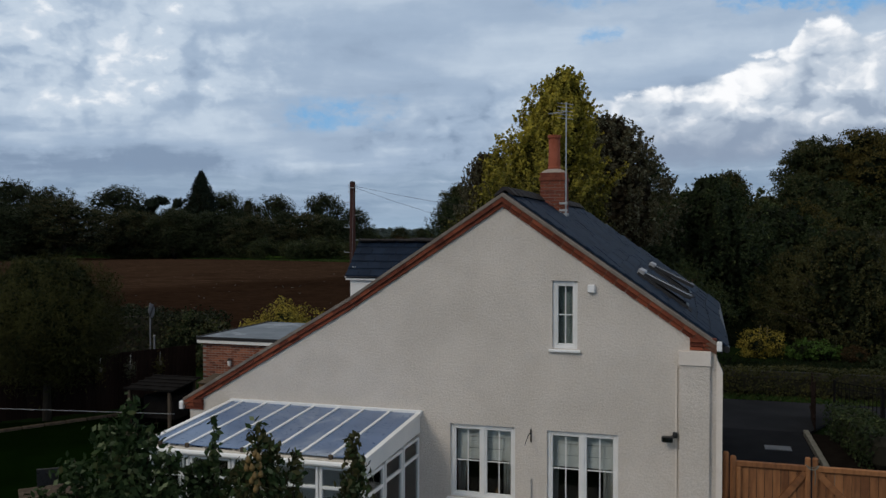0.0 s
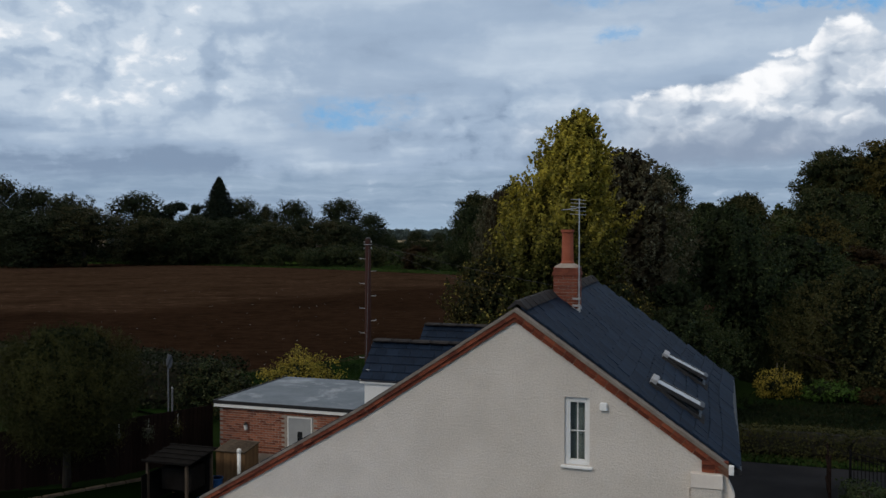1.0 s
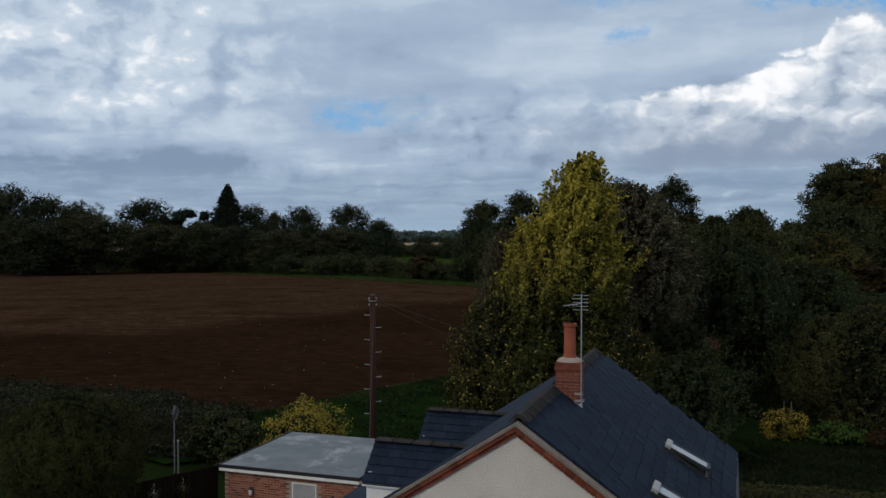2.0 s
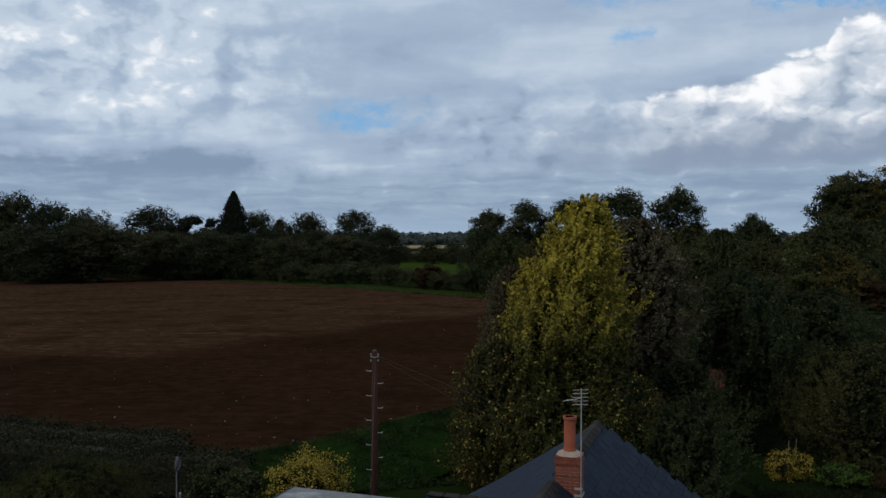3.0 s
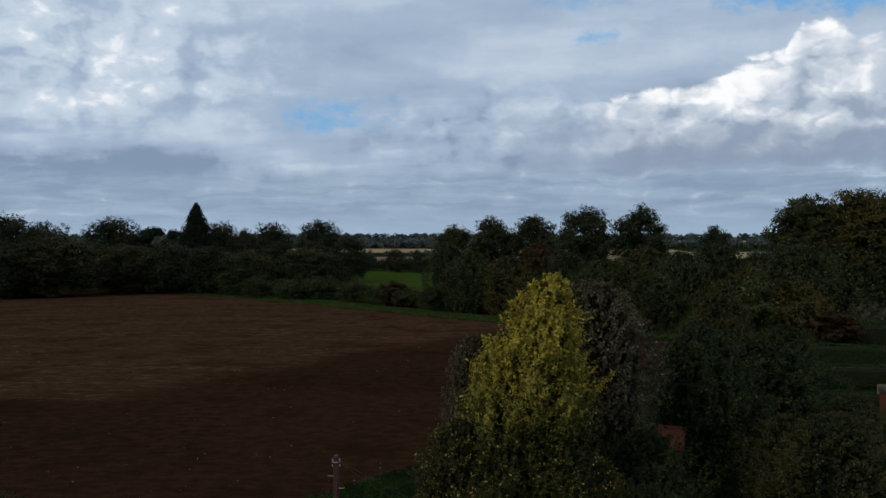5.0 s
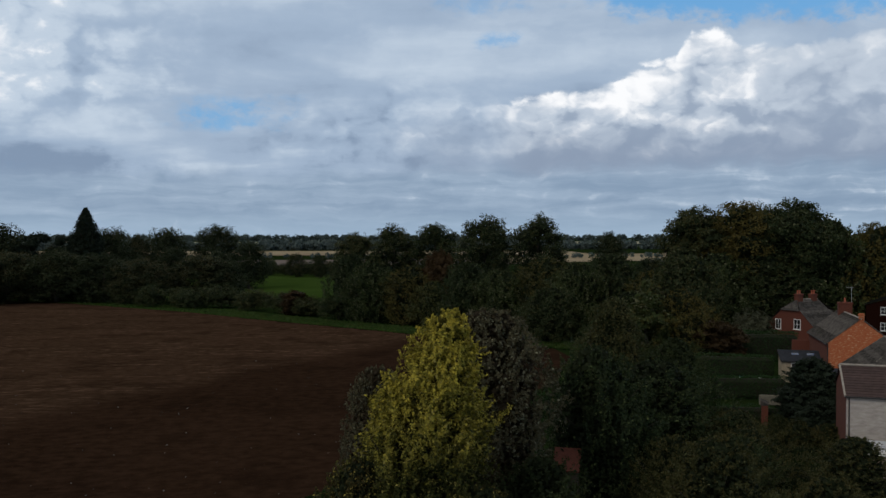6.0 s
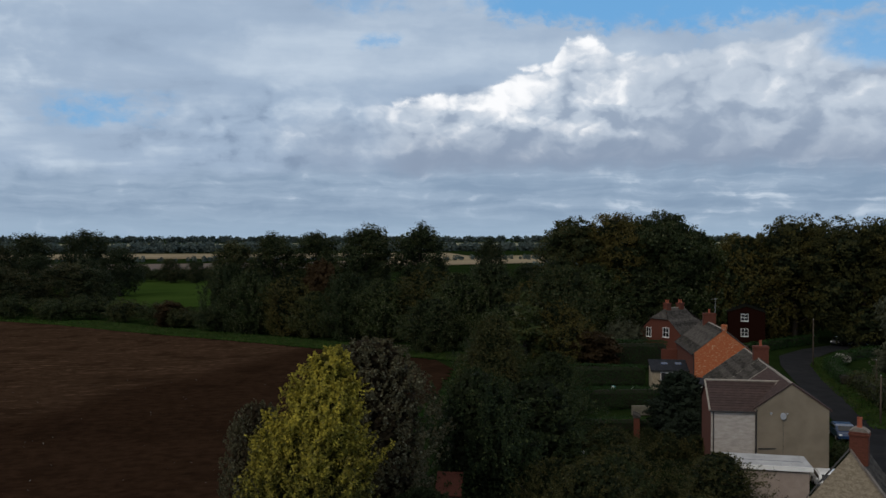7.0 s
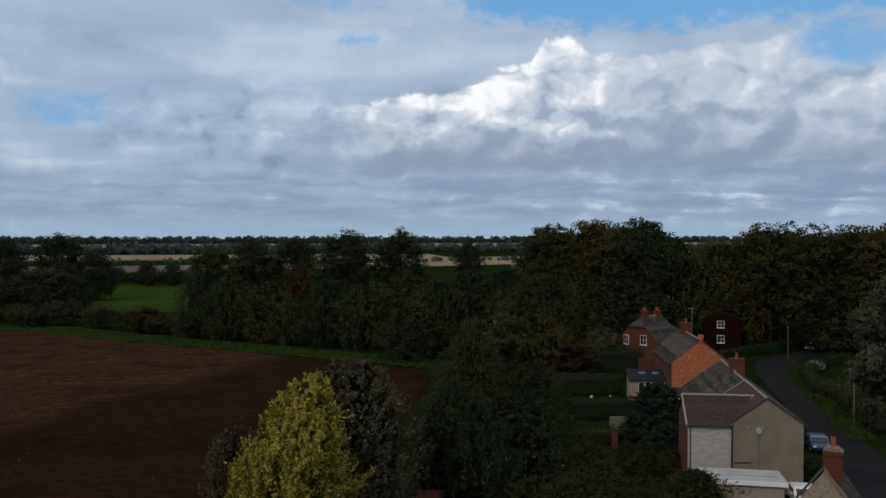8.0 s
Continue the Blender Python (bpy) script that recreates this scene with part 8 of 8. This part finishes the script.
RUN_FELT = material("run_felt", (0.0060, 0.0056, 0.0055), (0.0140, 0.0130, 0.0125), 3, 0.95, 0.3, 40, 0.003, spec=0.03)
run = thing("rabbit_run", HOUSE @ pose(-11.75, 4.62, 0), "dark timber hutch shelter with felted slat roof", "hutch")
for x, y, h in ((0, 0.3, 1.46), (1.28, 0.3, 1.46), (0, 1.5, 1.62), (1.28, 1.5, 1.62)):
    part("post", boxes((x - 0.035, x + 0.035, y - 0.035, y + 0.035, 0, h - 0.26)), OLD_WOOD, run)
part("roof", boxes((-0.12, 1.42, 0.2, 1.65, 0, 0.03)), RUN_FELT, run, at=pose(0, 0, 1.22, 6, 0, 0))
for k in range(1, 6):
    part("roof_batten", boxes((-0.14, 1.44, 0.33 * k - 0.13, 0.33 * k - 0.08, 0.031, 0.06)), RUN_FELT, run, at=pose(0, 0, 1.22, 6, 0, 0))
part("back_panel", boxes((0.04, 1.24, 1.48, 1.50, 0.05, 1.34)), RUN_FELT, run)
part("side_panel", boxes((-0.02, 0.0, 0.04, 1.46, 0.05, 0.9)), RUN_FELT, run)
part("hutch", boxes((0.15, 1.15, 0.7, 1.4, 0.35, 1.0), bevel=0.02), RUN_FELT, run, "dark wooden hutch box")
part("base_rail", boxes((-0.03, 1.31, -0.03, 0.03, 0.04, 0.12)), OLD_WOOD, run)

# the close-boarded fence, baskets and edging
fence = thing("board_fence", Matrix(), "dark stained close-boarded garden fence", "fence")
line = [(-19.5, 21.6), (-13.0, 24.9), (-10.7, 26.2), (-8.35, 28.7)]
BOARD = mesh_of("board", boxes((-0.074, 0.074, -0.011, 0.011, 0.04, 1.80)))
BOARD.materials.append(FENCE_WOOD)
for (x0, y0), (x1, y1) in zip(line, line[1:]):
    length = math.hypot(x1 - x0, y1 - y0)
    turn = math.degrees(math.atan2(y1 - y0, x1 - x0))
    n = int(length / 0.14)
    for k in range(n):
        u = (k + 0.5) / n
        part("board", BOARD, None, fence, at=pose(x0 + (x1 - x0) * u, y0 + (y1 - y0) * u, random.uniform(-0.01, 0.01), 0, 0, turn + 7))
    for z in (0.35, 1.45):
        part("rail", boxes((0, length, 0.02, 0.07, z, z + 0.09)), FENCE_WOOD, fence, at=pose(x0, y0, 0, 0, 0, turn))
    part("post", boxes((-0.05, 0.05, 0.0, 0.10, 0, 1.9)), FENCE_WOOD, fence, at=pose(x0, y0, 0, 0, 0, turn))
for k, (x, y) in enumerate(((-10.62, 26.2), (-9.95, 26.9), (-9.25, 27.6))):
    b = thing("hanging_basket", pose(x + 0.10, y - 0.14, 1.28), "white trailing hanging basket on the fence", "hanging basket", "fence baskets")
    part("pot", lathe([(0.04, 0), (0.07, 0.10), (0.08, 0.14), (0.06, 0.14)], 10), KERB, b)
    part("hanger", tube([(0, 0, 0.14), (0.01, 0.03, 0.45)], [0.006, 0.006], 5), WHITE_PLASTIC, b)
    rng = np.random.default_rng(200 + k)
    p = rng.normal(size=(260, 3)) * np.array([0.09, 0.09, 0.16]) + np.array([0, 0, 0.02])
    nn = rng.normal(size=p.shape)
    nn /= np.linalg.norm(nn, axis=1, keepdims=True)
    part("foliage", quads_mesh("foliage", p, nn, 0.022 + 0.012 * rng.random(260), rng), LEAF_SILVER if k % 2 else LEAF_AUTUMN, b, "trailing pale leaves")
for k in range(14):
    u = (k + 0.5) / 14
    x, y = (-16.0 + (-9.7 + 16.0) * u, 20.6 + (26.0 - 20.6) * u)
    e = part("edging_board", boxes((-0.28, 0.28, -0.07, 0.07, -0.03, 0.08), bevel=0.012), OLD_WOOD, at=pose(x, y, 0, 0, 0, 40.6 + random.uniform(-1, 1)))
    tagged(e, "dark weathered timber edging beside the lawn", "edging", "lawn edging")

SIGN_GREY = material("weathered_sign", (0.09, 0.095, 0.11), (0.15, 0.155, 0.17), 3, 0.6, 0.1)
# road sign and post on the lane behind
sign = thing("road_sign", pose(-11.7, 34.0, 0, 0, 0, 84), "round white road sign with black diagonal bar", "road sign")
part("post", tube([(0, 0, 0), (0, 0, 2.75)], [0.03, 0.03], 10), SIGN_GREY, sign)
disc = part("disc", tube([(0, -0.05, 2.45), (0, -0.065, 2.45)], [0.28, 0.28], 24), SIGN_GREY, sign)
part("bar", boxes((-0.30, 0.30, -0.072, -0.067, -0.05, 0.05)), BLACK_TRIM, disc, at=pose(0, 0, 2.45, 0, -45, 0))
marker = thing("marker_post", pose(-11.2, 33.0, 0), "short pale metal post beside the lane", "post")
part("post", tube([(0, 0, 0), (0, 0, 1.55)], [0.035, 0.035], 8), SIGN_GREY, marker)
part("cap", lathe([(0.045, 1.55), (0.03, 1.60)], 8), LEAD, marker)

# telegraph pole with its irons and wires
pole = thing("telegraph_pole", pose(-3.34, 31.5, 0), "brown timber telegraph pole with steps and insulators", "telegraph pole")
part("shaft", tube([(0, 0, -0.1), (0, 0, 3.5), (0, 0, 7.43)], [0.125, 0.115, 0.10], 12), POLE_WOOD, pole, smooth=True)
part("cap", lathe([(0.105, 7.42), (0.08, 7.46), (0.01, 7.48)], 12), BLACK_TRIM, pole)
for k in range(9):
    z = 3.0 + 0.46 * k
    s = 1 if k % 2 else -1
    part("step_iron", tube([(0, 0, z), (0.30 * s, -0.03, z + 0.01), (0.30 * s, -0.03, z + 0.06)], [0.012, 0.012, 0.012], 6), LEAD, pole)
for z in (7.28, 7.05):
    for s in (-1, 1):
        part("insulator", lathe([(0.012, 0), (0.022, 0.02), (0.02, 0.05), (0.008, 0.07)], 8), ALUMINIUM, pole, at=pose(0.135 * s, -0.05, z))
part("ring", tube([(0.15 * math.cos(a), 0.15 * math.sin(a), 7.22) for a in (k * 0.5236 for k in range(13))], [0.012] * 13, 6, cap=False), LEAD, pole)
for end_point, z0 in (((3.9, 24.6, 5.95), 7.3), ((3.95, 24.7, 5.0), 7.25), ((-2.2, 20.5, 4.6), 7.2)):
    a, b = Vector((-3.3, 31.45, z0)), Vector(end_point)
    pts = [a.lerp(b, u) - Vector((0, 0, 0.5 * u * (1 - u))) for u in (0, 0.2, 0.4, 0.6, 0.8, 1)]
    w = thing("overhead_wire", Matrix(), "thin black overhead wire from pole to cottage", "wire", "overhead wires")
    part("wire", tube(pts, [0.005] * 6, 5), BLACK_TRIM, w)

# washing line across the lawn
wash = thing("washing_line", Matrix(), "pale washing line strung across the lawn", "washing line")
part("line", tube([(-16.5, 19.0, 1.92), (-11, 18.2, 1.86), (-5.5, 17.4, 1.87)], [0.005] * 3, 5), LEAD, wash)
part("post", tube([(-16.5, 19.0, 0), (-16.5, 19.0, 2.1)], [0.03, 0.03], 8), LEAD, wash)

table = thing("garden_table", pose(-7.4, 16.0, 0, 0, 0, 28), "weathered slatted garden table on the lawn", "table")
for k in range(6):
    part("slat", boxes((-0.55, 0.55, -0.36 + 0.12 * k, -0.26 + 0.12 * k, 0.70, 0.73), bevel=0.004), OLD_WOOD, table)
for x in (-0.45, 0.45):
    for y in (-0.28, 0.28):
        part("leg", boxes((x - 0.03, x + 0.03, y - 0.03, y + 0.03, 0, 0.70)), OLD_WOOD, table)
    part("batten", boxes((x - 0.03, x + 0.03, -0.25, 0.25, 0.63, 0.70)), OLD_WOOD, table)
chair = thing("garden_chair", pose(-8.0, 17.2, 0, 0, 0, 200), "dark folding garden chair on the lawn", "chair")
part("seat", boxes((-0.2, 0.2, -0.2, 0.2, 0.42, 0.45), bevel=0.01), CAR_BLACK, chair)
part("backrest", boxes((-0.2, 0.2, 0.19, 0.22, 0.50, 0.86), bevel=0.01), CAR_BLACK, chair)
for x in (-0.18, 0.18):
    for y, h in ((-0.18, 0.42), (0.2, 0.52)):
        part("leg", boxes((x - 0.015, x + 0.015, y - 0.015, y + 0.015, 0, h)), BLACK_TRIM, chair)

# ---- the pear trees in the foreground ----
def shoots(name, x, y, rows, leaves, seed, label, fruit=()):
    """A pear tree of upright leafy shoots: rows of (dx, dy, top, spread)."""
    rng = np.random.default_rng(seed)
    root = thing(name, pose(x, y, 0), label, "pear tree", "pear trees")
    bm = tube([(0, 0, -0.05), (0.03, 0.0, 0.9), (0.0, 0.04, 1.6)], [0.07, 0.055, 0.04], 8)
    ps, ns = [], []
    for dx, dy, top, spread in rows:
        a, b = Vector((0, 0.03, 1.5)), Vector((dx, dy, top - 0.06))
        m = Vector((dx * 0.85, dy * 0.85, 1.5 + (top - 1.5) * 0.45))
        tube([a, m, b], [0.025, 0.016, 0.004], 6, bm)
        n = int(2.3 * leaves * spread * (top - 1.3))
        u = rng.random(n) ** 0.9
        base = np.array([[m.lerp(b, (v - 0.45) / 0.55) if v > 0.45 else a.lerp(m, v / 0.45)] for v in u]).reshape(-1, 3)
        off = rng.normal(size=(n, 3)) * spread * 1.15 * np.clip(1.25 - u, 0.22, 1.0)[:, None] * np.array([1, 1, 0.6])
        ps.append(base + off)
        nn = off / (np.linalg.norm(off, axis=1, keepdims=True) + 1e-6) + rng.normal(size=(n, 3)) * 0.7
        ns.append(nn / np.linalg.norm(nn, axis=1, keepdims=True))
    part("trunk", bm, BARK, root, "thin brown stems", smooth=True)
    p, nn = np.concatenate(ps), np.concatenate(ns)
    part("crown", quads_mesh("crown", p, nn, 0.030 + 0.018 * rng.random(len(p)), rng, 0.55), LEAF_PEAR, root)
    for fx, fy, fz in fruit:
        part("pear", lathe([(0.004, 0.0), (0.018, 0.008), (0.0245, 0.024), (0.022, 0.040), (0.013, 0.058), (0.007, 0.070), (0.003, 0.075)], 12), PEAR, root, "russet ripe pear", at=pose(fx, fy, fz, random.uniform(-12, 12), random.uniform(-12, 12), 0), smooth=True)
    return root


LEAF_PEAR = leaf_material("leaf_pear", (0.012, 0.026, 0.009), (0.048, 0.078, 0.028), (0.06, 0.040, 0.018), 0.6, 3.0, 0.5, None, ((0.14, 0.17, 0.09), 0.08))
fruits = [(0.0 + 0.046 * dx, -0.18 + 0.04 * dy, 3.36 + 0.060 * dz) for dx, dy, dz in ((-1, 0, 4.2), (0, 0.5, 5), (1.0, 0, 4.6), (-1.3, 0.3, 3.0), (-0.2, -0.4, 3.2), (0.9, 0.1, 3.3), (0.2, -0.3, 2.0), (1.1, 0.2, 2.1), (-0.6, 0.2, 1.2), (0.6, 0.5, 0.7), (0.3, 0, 0.0))]
shoots("pear_tree", -1.62, 7.45, [(0.0, -0.02, 3.98, 0.15), (0.12, 0.0, 3.80, 0.14), (-0.14, 0.05, 3.62, 0.18), (0.30, 0.10, 3.70, 0.10), (0.16, -0.05, 3.55, 0.16)], 1100, 300, "leafy pear tree shoot hung with russet pears", fruits)
shoots("pear_tree", -2.05, 7.6, [(0.0, 0, 4.02, 0.06), (-0.06, 0.02, 3.62, 0.16), (0.14, 0.05, 3.50, 0.17), (-0.2, 0.0, 3.55, 0.17)], 1100, 301, "slender pear tree shoot with browning leaves")
shoots("pear_tree", -0.86, 8.1, [(0.0, 0, 3.72, 0.10), (0.05, 0.03, 3.50, 0.13), (-0.06, 0.0, 3.30, 0.14)], 1100, 302, "slender green pear tree shoot")
shoots("pear_tree", -2.75, 7.3, [(0.05, 0, 4.22, 0.16), (-0.12, 0.02, 3.98, 0.22), (0.20, 0.05, 3.95, 0.22), (-0.42, 0.0, 3.70, 0.22), (0.38, 0.05, 3.74, 0.18), (-0.70, 0.0, 3.42, 0.18), (0.0, 0.0, 3.6, 0.26)], 900, 303, "bushy green pear tree beside the conservatory")

# stakes and small plants in the garden behind the lane hedge
for x, y, h in ((21.4, 52.0, 1.5), (20.7, 44.9, 1.2), (17.6, 47.5, 1.7), (18.6, 49.0, 1.4)):
    st = thing("garden_stake", pose(x, y, ground_z(x, y), 2, 3, 0), "pale thin wooden stake in the garden bed", "stake", "garden stakes")
    part("stake", tube([(0, 0, -0.1), (0, 0, h)], [0.03, 0.025], 6), KERB, st)
bush("russet_shrub", 20.9, 43.2, 1.0, 1.0, LEAF_RUSSET, 2600, 0.04, 113, "low red-brown shrub in the garden bed")
bush("green_shrub", 22.6, 46.5, 0.9, 1.3, LEAF_NEAR, 2600, 0.045, 114, "dark green low garden shrub")
column = build_tree("column_shrub", "flame", 2.3, 0.55, LEAF_BRIGHT, 7000, 0.035, 115, "bright green upright shrub behind the hedge", "bush", clumps=300, spread=0.02, core=LEAF_CORE)
column.matrix_basis = pose(13.3, 45.9, ground_z(13.3, 45.9) - 0.03)
